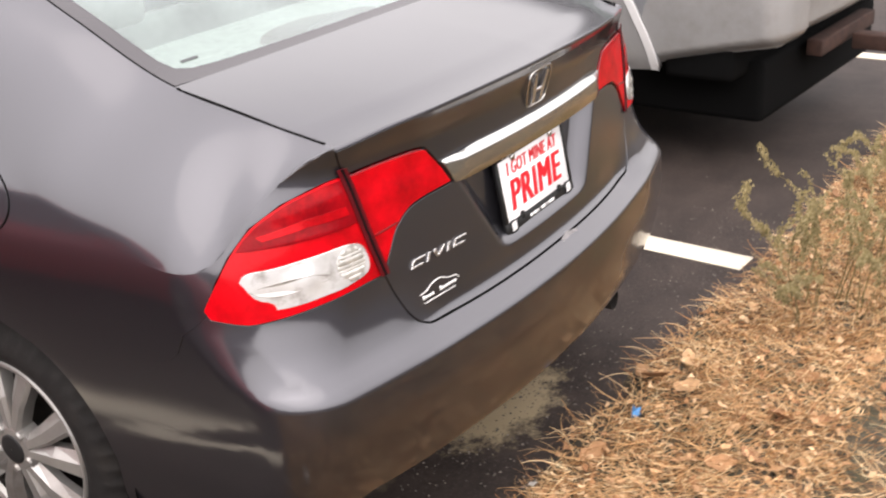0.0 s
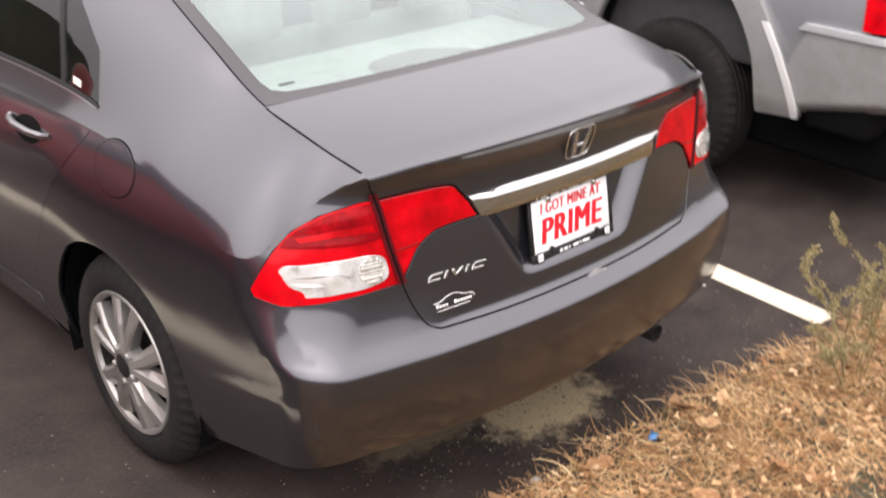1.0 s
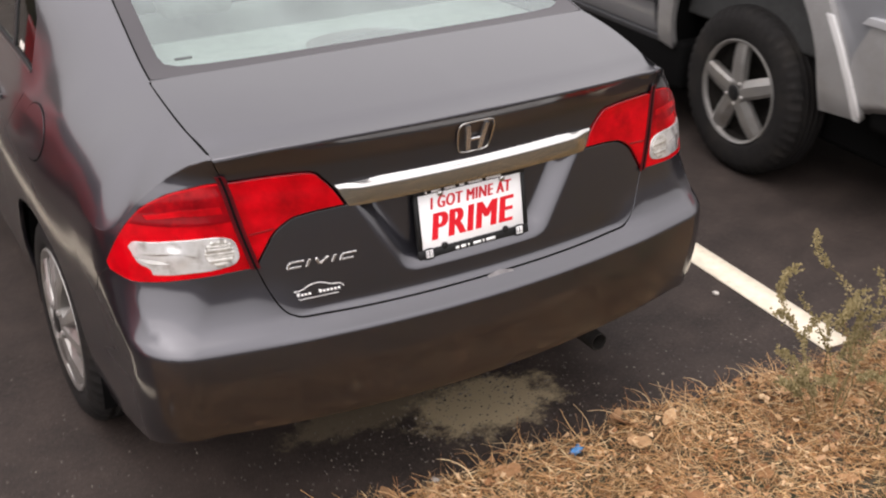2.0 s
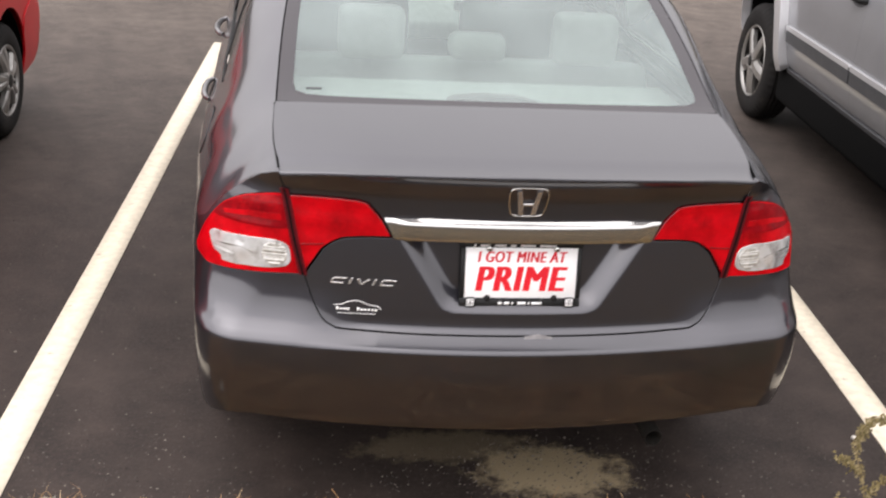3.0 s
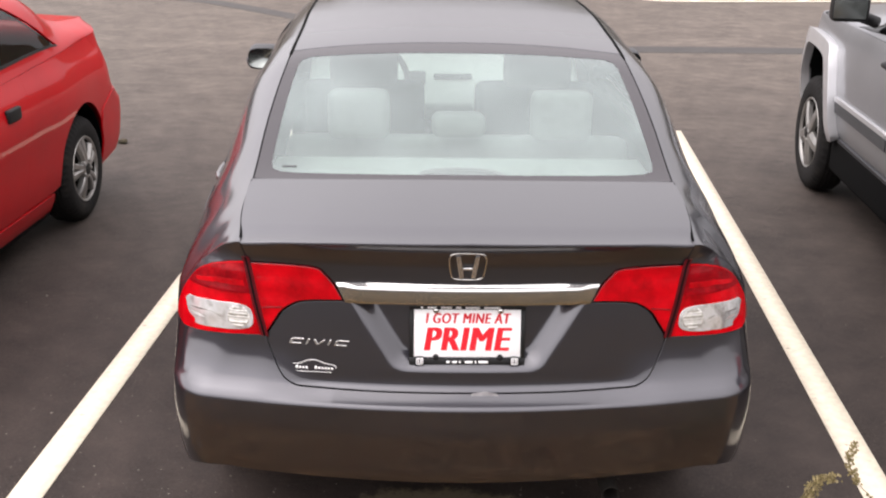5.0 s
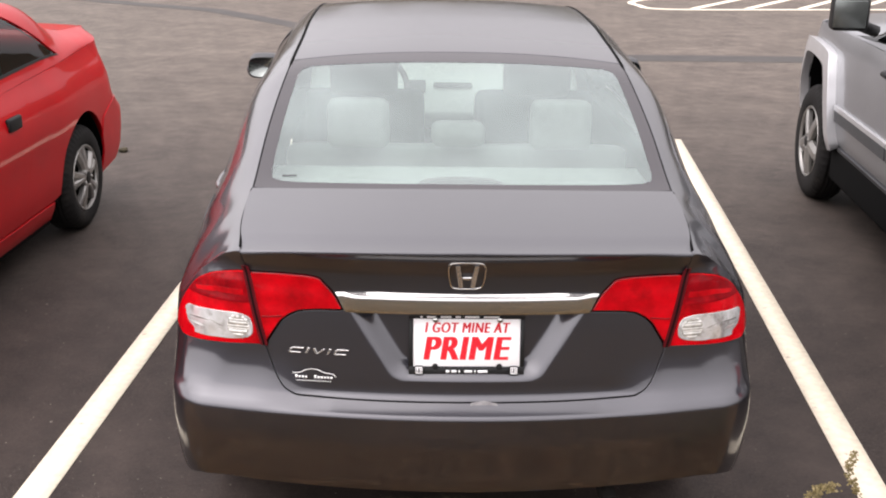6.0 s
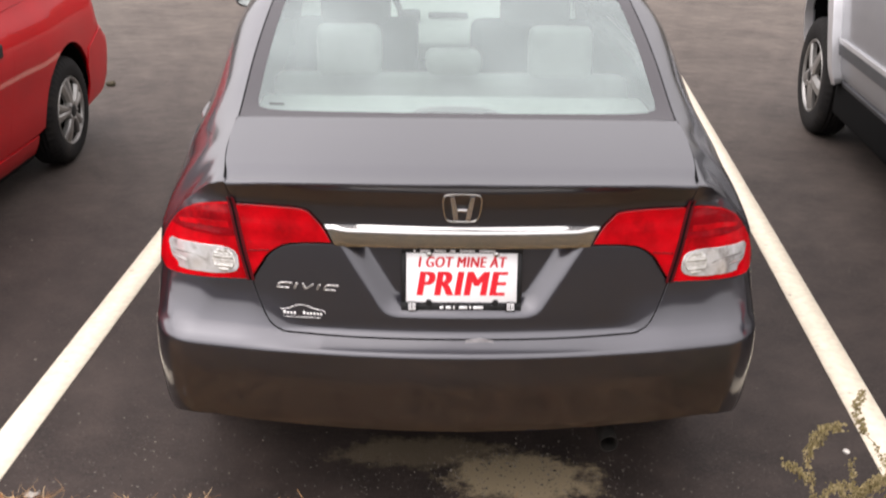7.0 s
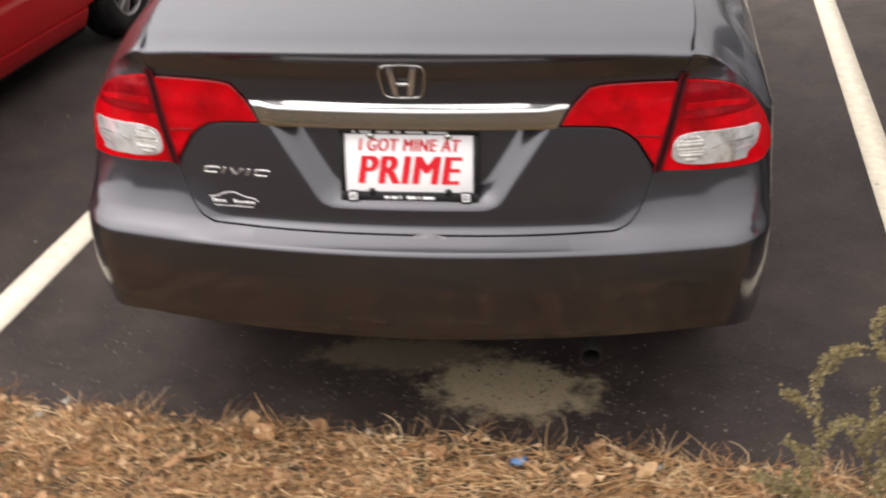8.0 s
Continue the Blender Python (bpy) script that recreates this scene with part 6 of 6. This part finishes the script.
part("tow_bar", bm, material("rusty_steel", (0.045, 0.020, 0.013), 0.85, 0.2, grain=0.4, scale=25), suv, "rusty tow bar under the bumper")


# ---------------------------------------------------------------- the red coupe
COU = saloon_shell(True)
coupe = thing("coupe_car", pose(-2.84, 4.56, 0, 0, 0, 175.4) @ Matrix.Diagonal((0.965, 0.965, 0.965, 1)), "bright red two-door coupe parked in the next bay", "car")
for s in (1, -1):
    F = lambda pts: [(s * COU.flank(y, 1), z) for y, z in pts]
    U = lambda pts: [(s * COU.flank(y, 1), v) for y, v in pts]
    RIM = lambda y: float(COU.rim(COU.flank(y, 1)))
    hole_r = [(0.90 + 0.375 * math.cos(t), 0.33 + 0.39 * math.sin(t)) for t in np.linspace(math.pi * 1.02, -0.04, 20)]
    hole_f = [(FRONT_Y + 0.375 * math.cos(t), 0.33 + 0.385 * math.sin(t)) for t in np.linspace(math.pi * 1.03, -0.1, 20)]
    skin("quarter_panel", COU.wrap, F([(0.36, 0.70), (0.53, 0.63)] + hole_r[3:] + [(1.36, 0.30), (1.78, 0.30), (1.70, 0.60)] + [(y, RIM(y) - 0.002) for y in (1.62, 1.5, 1.2, 0.9, 0.6, 0.45)] + [(0.36, 0.92)]), RED_PAINT, coupe, 0.05)
    door = skin("door", COU.wrap, F([(1.78, 0.30), (3.20, 0.30), (3.24, 0.93)] + [(y, RIM(y) - 0.002) for y in (3.2, 2.8, 2.4, 2.0, 1.62)] + [(1.70, 0.60)]), RED_PAINT, coupe, 0.05, seam=0.0006)
    skin("front_wing", COU.wrap, F([(3.20, 0.30)] + hole_f + [(4.12, 0.40), (4.15, 0.66)] + [(y, RIM(y) - 0.002) for y in (4.1, 3.7, 3.26)]), RED_PAINT, coupe, 0.05)
    skin("sill", COU.wrap, F([(1.36, 0.19), (3.27, 0.19), (3.22, 0.293), (1.36, 0.293)]), RED_PAINT, coupe, 0.05, lift=0.006, label="red sill with a pale edge")
    skin("rear_corner", COU.wrap, [(s * a, z) for a, z in [(COU.rear(0.60, 0.70), 0.70), (COU.flank(0.36, 1), 0.70), (COU.flank(0.36, 1), 0.92)] + [(a, float(COU.rim(a)) - 0.002) for a in np.linspace(COU.flank(0.45, 1), 0.56, 8)]], RED_PAINT, coupe, 0.04, seam=0.001)
    skin("shoulder", COU.upper, U([(0.30, 0.0), (3.5, 0.0), (3.5, 0.13), (1.15, 0.13), (1.0, 0.16), (1.55, 0.84), (1.55, 1.0)]) + [(s * 0.55, 1.0), (s * 0.55, 0.0)], RED_PAINT, coupe, 0.05, 0.6, seam=0)
    skin("side_window", COU.upper, U([(1.04, 0.16), (1.80, 0.14), (1.80, 0.85), (1.60, 0.85)]), DARK_GLASS, coupe, 0.06, 0.6, seam=0, lift=-0.004)
    skin("side_window", COU.upper, U([(1.84, 0.14), (3.20, 0.14), (3.05, 0.55), (2.80, 0.85), (1.84, 0.85)]), DARK_GLASS, door, 0.06, 0.6, seam=0, lift=-0.004)
    skin("door_pillar", COU.upper, U([(1.80, 0.13), (1.84, 0.13), (1.84, 0.86), (1.80, 0.86)]), BLACK, coupe, 0.06, 0.6, seam=0)
    skin("window_trim", COU.upper, U([(1.0, 0.125), (3.25, 0.125), (3.25, 0.15), (1.02, 0.15)]), BLACK, coupe, 0.06, 0.6, seam=0, lift=0.004)
    skin("roof_rail", COU.upper, U([(1.55, 0.85), (2.80, 0.85), (3.05, 0.55), (3.20, 0.14), (4.1, 0.0), (4.1, 1.0), (1.55, 1.0)]), RED_PAINT, coupe, 0.06, 0.6, seam=0)
    bm = bmesh.new()
    hx = float(COU.wrap(COU.flank(1.87, 1), 0.86)[0])
    rounded_box(bm, (0.030, 0.15, 0.070), (s * (hx + 0.004), 1.87, 0.86), 0.012, 2)
    part("door_handle", bm, BLACK, door, "black flap door handle")
    bm = bmesh.new()
    rounded_box(bm, (0.21, 0.12, 0.14), (s * 0.93, 2.95, 1.05), 0.04, 3)
    part("door_mirror", bm, RED_PAINT, coupe)
    for cy in (0.905, FRONT_Y):
        wheel(coupe, s, s * 0.862, cy, 0.318, 0.197, 0.195, [(0.16, 0.03, 0.030, 0.060), (-0.16, -0.03, 0.030, 0.060)], 0.1)
        bm = bmesh.new()
        hole = hole_r if cy < 2 else hole_f
        rows = [[bm.verts.new((s * x, y, z)) for y, z in hole] for x in (0.45, 0.84)]
        for (a, b), (c, d) in zip(zip(rows[0], rows[0][1:]), zip(rows[1], rows[1][1:])):
            bm.faces.new((a, b, d, c))
        bm.faces.new(rows[0])
        part("arch_liner", bm, GAP, coupe)
bh = [(0.0, 0.30), (COU.rear(0.45, 0.30), 0.30)] + [(COU.flank(y, 1), z) for y, z in ((0.30, 0.29), (0.56, 0.26), (0.565, 0.40), (0.60, 0.52), (0.57, 0.62), (0.36, 0.70))] + [(COU.rear(0.60, 0.70), 0.70), (0.0, 0.70)]
skin("rear_bumper", COU.wrap, both(bh), RED_PAINT, coupe, 0.04, lift=0.008)
skin("trunk_lid", COU.wrap, both([(0.0, 0.70), (COU.rear(0.60, 0.70), 0.70), (0.55, 1.095), (0.3, 1.105), (0.0, 1.108)]), RED_PAINT, coupe, 0.03)
CCAP = lambda x, y: COU.cap(x, y, CROWN)
skin("deck", CCAP, [(-0.99, 0.165), (0.0, 0.13), (0.99, 0.165), (0.99, 0.62), (-0.99, 0.62)], RED_PAINT, coupe, 0.05)
skin("rear_window", CCAP, [(-0.97, 0.64), (0.97, 0.64), (0.97, 1.28), (-0.97, 1.28)], DARK_GLASS, coupe, 0.06, seam=0)
skin("roof", CCAP, [(-1, 1.29), (1, 1.29), (1, 2.86), (-1, 2.86)], RED_PAINT, coupe, 0.06, seam=0)
skin("windscreen", CCAP, [(-1, 2.88), (1, 2.88), (1, 3.72), (-1, 3.72)], GLASS, coupe, 0.06, seam=0)
skin("bonnet", CCAP, [(-1, 3.74), (1, 3.74), (1, 4.28), (-1, 4.28)], RED_PAINT, coupe, 0.06, seam=0)
for s in (1, -1):
    skin("front_bumper", COU.wrap, [(s * a, z) for a, z in nose_half], RED_PAINT, coupe, 0.05, seam=0)
# nose panel between the bonnet's edge and the bumper
bm = bmesh.new()
rows = []
for a in np.linspace(COU.flank(4.1, 1), 2 * COU.a2 - COU.flank(4.1, 1), 41):
    b, sgn = (a, 1) if a <= COU.a2 else (2 * COU.a2 - a, -1)
    low_p = COU.wrap(b, float(COU.rim(b)) - 0.004)
    top_p = CCAP(min(1.0, float(low_p[0]) / 0.62), 4.275) if low_p[1] > 4.2 else COU.seam(min(4.275, float(low_p[1])))
    rows.append([bm.verts.new((sgn * (low_p[0] + (top_p[0] - low_p[0]) * t), low_p[1] + (top_p[1] - low_p[1]) * t, low_p[2] + (top_p[2] - low_p[2]) * t + 0.02 * math.sin(math.pi * t))) for t in (0, 0.33, 0.67, 1)])
for q, r in zip(rows, rows[1:]):
    for i in range(3):
        bm.faces.new((q[i], r[i], r[i + 1], q[i + 1]))
part("nose_panel", bm, RED_PAINT, coupe)
# near-black floor and slab, added so the shade under the car stays deep
bm = bmesh.new()
rounded_box(bm, (1.45, 3.9, 0.06), (0, 2.25, 0.23), 0.01)
rounded_box(bm, (1.62, 1.86, 0.10), (0, 2.29, 0.21), 0.02)
part("underbody_shade", bm, GAP, coupe)
bm = bmesh.new()
rounded_box(bm, (1.45, 2.6, 0.45), (0, 2.2, 0.70), 0.05)
part("cabin_lining", bm, SEAT_DARK, coupe)
for s in (1, -1):
    for y in (1.35, 2.15):
        bm = bmesh.new()
        rounded_box(bm, (0.48, 0.15, 0.50), (s * 0.36, y, 0.98), 0.06, 3, Matrix.Rotation(radians(-14), 4, "X"))
        part("seat_back", bm, SEAT_DARK, coupe)

# ---------------------------------------------------------------- litter, straw and weeds
def ground_z(x, y):
    return 0.008 + 0.035 * (1 - math.exp(-max(0.0, verge_edge(x) - y) / 0.12)) + 0.02 * noise.noise((x * 3, y * 3, 4)) if y < verge_edge(x) - 0.02 else 0.0


def strands(name, count, place, length, width, rise, curl, mat, label, category, seed):
    """Many thin curved stalks in one mesh."""
    rng = np.random.default_rng(seed)
    verts, faces = [], []
    for _ in range(count):
        x, y, h = place(rng)
        L, w = rng.uniform(*length), rng.uniform(*width)
        th = 7.0 * noise.noise((x * 5, y * 5, 2.0)) + rng.normal(0, 1.1)
        el = rng.uniform(*rise)
        turn, drop = rng.normal(0, curl), rng.normal(0, 0.25)
        p = np.array([x, y, h])
        base = len(verts)
        n = 4
        for i in range(n + 1):
            d = np.array([math.cos(th) * math.cos(el), math.sin(th) * math.cos(el), math.sin(el)])
            side = np.array([-math.sin(th), math.cos(th), 0.0])
            up = np.cross(d, side)
            ww = w * (1.0 - 0.6 * i / n) / 2
            verts += [p + side * ww, p - side * ww * 0.5 + up * ww * 0.9, p - side * ww * 0.5 - up * ww * 0.9]
            p = p + d * L / n
            p[2] = max(p[2], 0.003)
            th += turn / n
            el -= drop / n + max(0.0, el) * 0.10
        for i in range(n):
            a, b = base + i * 3, base + i * 3 + 3
            for k in range(3):
                faces.append((a + k, a + (k + 1) % 3, b + (k + 1) % 3, b + k))
    return tagged(link(name, verts, faces, mat, smooth=False), label, category, kind="stuff")


def mat_place(rng):
    while True:
        x, y = rng.uniform(-2.4, 3.4), rng.uniform(-1.25, 0.35)
        e = verge_edge(x) - y
        if e > 0.02 and (e > 0.07 or rng.random() < 0.5) and rng.random() < (1.0 if y > -0.55 else 0.30):
            return x, y, ground_z(x, y) + rng.uniform(0.0, 0.035) * min(1, max(0.15, e * 8))


strands("pine_straw", 30000, mat_place, (0.03, 0.135), (0.0010, 0.0034), (-0.25, 0.35), 1.6, STRAW, "mat of tangled tan pine straw and dry grass", "straw", 5)


def thin_place(rng):
    while True:
        x, y = rng.uniform(-5.5, 6.0), rng.uniform(-3.4, 0.6)
        if verge_edge(x) - y > 0.03 and not (-2.3 < x < 3.3 and y > -1.15):
            return x, y, ground_z(x, y) + rng.uniform(0.0, 0.025)


strands("scattered_straw", 9000, thin_place, (0.05, 0.18), (0.0020, 0.0050), (-0.2, 0.3), 1.5, STRAW, "thinner tan straw scattered over the bank", "straw", 6)


def tuft_place(rng):
    while True:
        x, y = rng.uniform(-2.4, 3.2), rng.uniform(-1.0, 0.3)
        e = verge_edge(x) - y
        if e > 0.04 and noise.noise((x * 5, y * 5, 9)) > 0.05 + 0.12 * (e < 0.06):
            return x, y, ground_z(x, y)


strands("dry_grass", 3800, tuft_place, (0.035, 0.115), (0.0010, 0.0026), (0.30, 1.2), 0.9, STRAW, "upright dry grass stalks in the straw", "grass", 8)


def olive_place(rng):
    while True:
        x, y = rng.uniform(-1.9, 3.0), rng.uniform(-1.15, -0.25)
        if noise.noise((x * 2.2, y * 2.2, 5)) > 0.28 + 0.9 * (y + 0.55) + 0.10 * (x < 0.3):
            return x, y, ground_z(x, y) + rng.uniform(0.0, 0.03)


strands("dead_grass", 7000, olive_place, (0.03, 0.11), (0.0010, 0.0026), (-0.1, 0.9), 1.2, WEED, "patch of dead olive-brown grass in the straw", "grass", 9)


def leaf_mesh(k):
    rng = random.Random(k)
    n = 26
    bm = bmesh.new()
    ring, mid = [], []
    for i in range(n):
        t = 2 * math.pi * i / n
        lobes = 1 + 0.22 * math.cos(5 * t + k) * abs(math.sin(t)) + 0.06 * rng.uniform(-1, 1)
        x, y = 0.045 * math.cos(t), 0.026 * math.sin(t) * lobes
        z = 0.010 * (x / 0.045) ** 2 + 0.20 * abs(y) ** 1.2 + rng.uniform(-1, 1) * 0.0015
        ring.append(bm.verts.new((x, y, z)))
        mid.append(bm.verts.new((x * 0.5, y * 0.5, z * 0.35)))
    c = bm.verts.new((0, 0, 0))
    for i in range(n):
        j = (i + 1) % n
        bm.faces.new((ring[i], ring[j], mid[j], mid[i]))
        bm.faces.new((mid[i], mid[j], c))
    tube(bm, [(0.044, 0, 0.009), (0.062, 0.004, 0.012), (0.075, 0.003, 0.010)], [0.0012, 0.001, 0.0008], 4)
    me = bpy.data.meshes.new("fallen_leaf")
    for f in bm.faces:
        f.smooth = True
    bm.to_mesh(me)
    bm.free()
    me.materials.append(LEAF)
    return me


leaves = [leaf_mesh(k) for k in range(4)]
rng = random.Random(11)
spots = [(0.451, -0.004, 1.15), (-0.544, -0.089, 1.3), (0.382, -0.385, 1.2), (-0.40, 0.02, 0.9)]
while len(spots) < 120:
    x, y = rng.uniform(-1.9, 2.6), rng.uniform(-0.95, 0.2)
    if verge_edge(x) - y > 0.0:
        spots.append((x, y, rng.uniform(0.40, 0.90)))
for x, y, k in spots:
    ob = new("fallen_leaf", leaves[rng.randrange(4)])
    ob.matrix_world = pose(x, y, ground_z(x, y) + 0.022 + 0.012 * rng.random(), rng.uniform(-35, 35), rng.uniform(-35, 35), rng.uniform(0, 360)) @ Matrix.Diagonal((k, k, k, 1))
    tagged(ob, "curled dead brown leaf lying on the straw", "leaf", "fallen leaves")


def scrap(name, w, h, x, y, turn, mat, label, category):
    bm = bmesh.new()
    n = 5
    g = [[bm.verts.new(((i / n - 0.5) * w, (j / n - 0.5) * h, 0.006 * math.sin(i * 1.7 + j) + 0.05 * ((i / n - 0.5) * w) ** 2 / w)) for i in range(n + 1)] for j in range(n + 1)]
    for j in range(n):
        for i in range(n):
            bm.faces.new((g[j][i], g[j][i + 1], g[j + 1][i + 1], g[j + 1][i]))
    r = bmesh.ops.solidify(bm, geom=bm.faces[:], thickness=0.0008)
    ob = part(name, bm, mat)
    ob.matrix_world = pose(x, y, ground_z(x, y) + 0.032, 8, -6, turn)
    return tagged(ob, label, category)


scrap("blue_wrapper", 0.048, 0.024, 0.262, -0.040, 20, BLUE_PLASTIC, "torn blue plastic wrapper on the straw", "litter")
for x, y, w, t in ((-0.999, 0.146, 0.03, 10), (-1.037, 0.066, 0.028, 50), (-0.133, 0.064, 0.03, -30), (-1.27, 0.215, 0.05, 5), (-1.00, 0.165, 0.022, 70), (0.60, -0.05, 0.035, 15)):
    scrap("paper_scrap", w, w * 0.45, x, y, t, PAPER, "small weathered paper scrap at the straw's edge", "litter")
scrap("crushed_cup", 0.09, 0.055, -1.195, -0.01, 15, PAPER, "crushed pale cup lying on the straw", "litter")

# crumbled leaf litter between the stalks
rng = np.random.default_rng(17)
verts, faces = [], []
for _ in range(7000):
    x, y, h = mat_place(rng)
    k, r0 = rng.integers(5, 8), rng.uniform(0.004, 0.018)
    tilt_a, tilt_b, turn = rng.normal(0, 0.5), rng.normal(0, 0.5), rng.uniform(0, 2 * math.pi)
    rot = np.array(Matrix.Rotation(turn, 3, "Z") @ Matrix.Rotation(tilt_a, 3, "X") @ Matrix.Rotation(tilt_b, 3, "Y"))
    b = len(verts)
    c = np.array([x, y, h + 0.004 + rng.uniform(0, 0.012)])
    ang = np.sort(rng.uniform(0, 2 * math.pi, k))
    for t in ang:
        q = np.array([math.cos(t), 0.62 * math.sin(t), 0.0]) * r0 * rng.uniform(0.6, 1.25)
        q[2] = 0.35 * r0 * (q[0] / r0) ** 2 + rng.normal(0, 0.0012)
        verts.append(tuple(c + rot @ q))
    verts.append(tuple(c))
    verts.append(tuple(c - rot @ np.array([0, 0, 0.0012])))
    faces += [(b + i, b + (i + 1) % k, b + k) for i in range(k)] + [(b + (i + 1) % k, b + i, b + k + 1) for i in range(k)]
tagged(link("leaf_litter", verts, faces, LITTER, smooth=False), "crumbled brown leaf litter between the straw stalks", "litter", kind="stuff")

# grit on the asphalt
rng = np.random.default_rng(3)
verts, faces = [], []
for _ in range(3200):
    x = rng.uniform(-1.7, 1.9)
    y = verge_edge(x) + abs(rng.normal(0, 0.26)) - 0.01
    if rng.random() < 0.16:
        x, y = 0.2 + rng.normal(0, 0.22), 0.38 + rng.normal(0, 0.11)
    elif rng.random() < 0.2:
        x, y = rng.uniform(-2.6, -0.9), rng.uniform(0.2, 2.6)
    elif rng.random() < 0.4:
        x, y = rng.uniform(-4.5, 3.5), rng.uniform(0.2, 5.0)
    r = rng.uniform(0.0013, 0.0040) * (1.6 if rng.random() < 0.06 else 1)
    b = len(verts)
    pts = np.array([(1, 0, 0), (0.2, 0.9, 0), (-0.8, 0.4, 0), (-0.7, -0.6, 0), (0.3, -0.9, 0), (0, 0, 0.8)]) * rng.uniform(0.7, 1.3, (6, 3)) * r
    verts += [tuple(p + np.array([x, y, 0.0005])) for p in pts]
    faces += [(b + i, b + (i + 1) % 5, b + 5) for i in range(5)]
tagged(link("grit", verts, faces, PEBBLE, smooth=False), "loose grit and sand grains on the asphalt", "grit", kind="stuff")
bm = bmesh.new()
bmesh.ops.create_icosphere(bm, subdivisions=2, radius=0.012)
for v in bm.verts:
    v.co *= 1 + 0.25 * noise.noise(v.co * 90)
    v.co.z *= 0.6
ob = part("stone", bm, PAPER)
ob.location = (1.313, 0.505, 0.006)
tagged(ob, "small pale stone on the asphalt", "stone")
bm = bmesh.new()
bmesh.ops.create_icosphere(bm, subdivisions=2, radius=0.04)
for v in bm.verts:
    v.co *= 1 + 0.4 * noise.noise(v.co * 40)
    v.co.z *= 0.5
ob = part("clod", bm, SOIL)
ob.location = (-2.349, 5.488, 0.015)
tagged(ob, "small brown clod lying on the asphalt", "clod")


def weed(x, y, height, seed, lean=0.0):
    """A dead weed: a stem with side branches that end in crumbly seed heads."""
    r = random.Random(seed)
    root = thing("dry_weed", pose(x, y, ground_z(x, y) - 0.01), "dead olive-brown weed with crumbly seed heads in the straw", "weed", "weeds at the verge")
    stems, heads = bmesh.new(), bmesh.new()

    def crumbs(pts, k, size):
        for p in pts:
            for _ in range(k):
                c = Vector(p) + Vector((r.gauss(0, size), r.gauss(0, size), r.gauss(0, size)))
                s_ = r.uniform(0.0024, 0.0060)
                vs = [heads.verts.new(c + Vector(d) * s_ * r.uniform(0.7, 1.3)) for d in ((1, 0, 0), (-0.5, 0.87, 0), (-0.5, -0.87, 0), (0, 0, 1.3))]
                for f in ((0, 1, 3), (1, 2, 3), (2, 0, 3), (0, 2, 1)):
                    heads.faces.new([vs[i] for i in f])

    def branch(p, d, length, rad, depth):
        pts, rads = [p], [rad]
        n = 8
        curl = Vector((r.gauss(0, 0.20), r.gauss(0, 0.20), r.gauss(0.0, 0.12)))
        for i in range(n):
            bend = curl * (0.3 if i < n / 2 else 1.4)
            d = (d + bend + Vector((r.gauss(0, 0.10), r.gauss(0, 0.10), r.gauss(0.02, 0.08)))).normalized()
            p = p + d * length / n
            pts.append(p)
            rads.append(rad * (1 - 0.6 * (i + 1) / n))
            if depth and i >= 2 and r.random() < 0.36:
                a = r.uniform(0, 2 * math.pi)
                branch(p, (d * 0.7 + Vector((math.cos(a), math.sin(a), 0.45)) * r.uniform(0.5, 0.9)).normalized(), length * r.uniform(0.25, 0.45), rad * 0.6, depth - 1)
        tube(stems, pts, rads, 5)
        first = 2 if depth < 1 else 4
        crumbs([a + (b - a) * t for a, b in zip(pts[first:], pts[first + 1:]) for t in (0.0, 0.2, 0.4, 0.6, 0.8)], 5, 0.0060)

    for k in range(3):
        a = r.uniform(0, 2 * math.pi)
        branch(Vector((r.uniform(-0.03, 0.03), r.uniform(-0.03, 0.03), 0)), Vector((math.cos(a) * 0.30 + lean, math.sin(a) * 0.30, 1)).normalized(), height * r.uniform(0.55, 1.0), 0.0022, 1)
    tagged(part("stem", stems, WEED, root, smooth=False), kind="stuff")
    tagged(part("seed_head", heads, SEED, root, "pale tan crumbly seed heads", smooth=False), kind="stuff")
    return root


for k, (x, y, h, lean) in enumerate(((0.92, -0.28, 0.44, 0.0), (0.99, -0.32, 0.56, 0.02), (1.05, -0.24, 0.50, 0.05), (1.05, -0.44, 0.56, 0.02), (1.14, -0.34, 0.54, 0.05), (1.26, -0.46, 0.54, 0.06), (1.40, -0.40, 0.52, 0.05), (1.70, -0.42, 0.48, 0.1), (2.15, -0.30, 0.42, 0.0))):
    weed(x, y, h, 20 + k, lean)
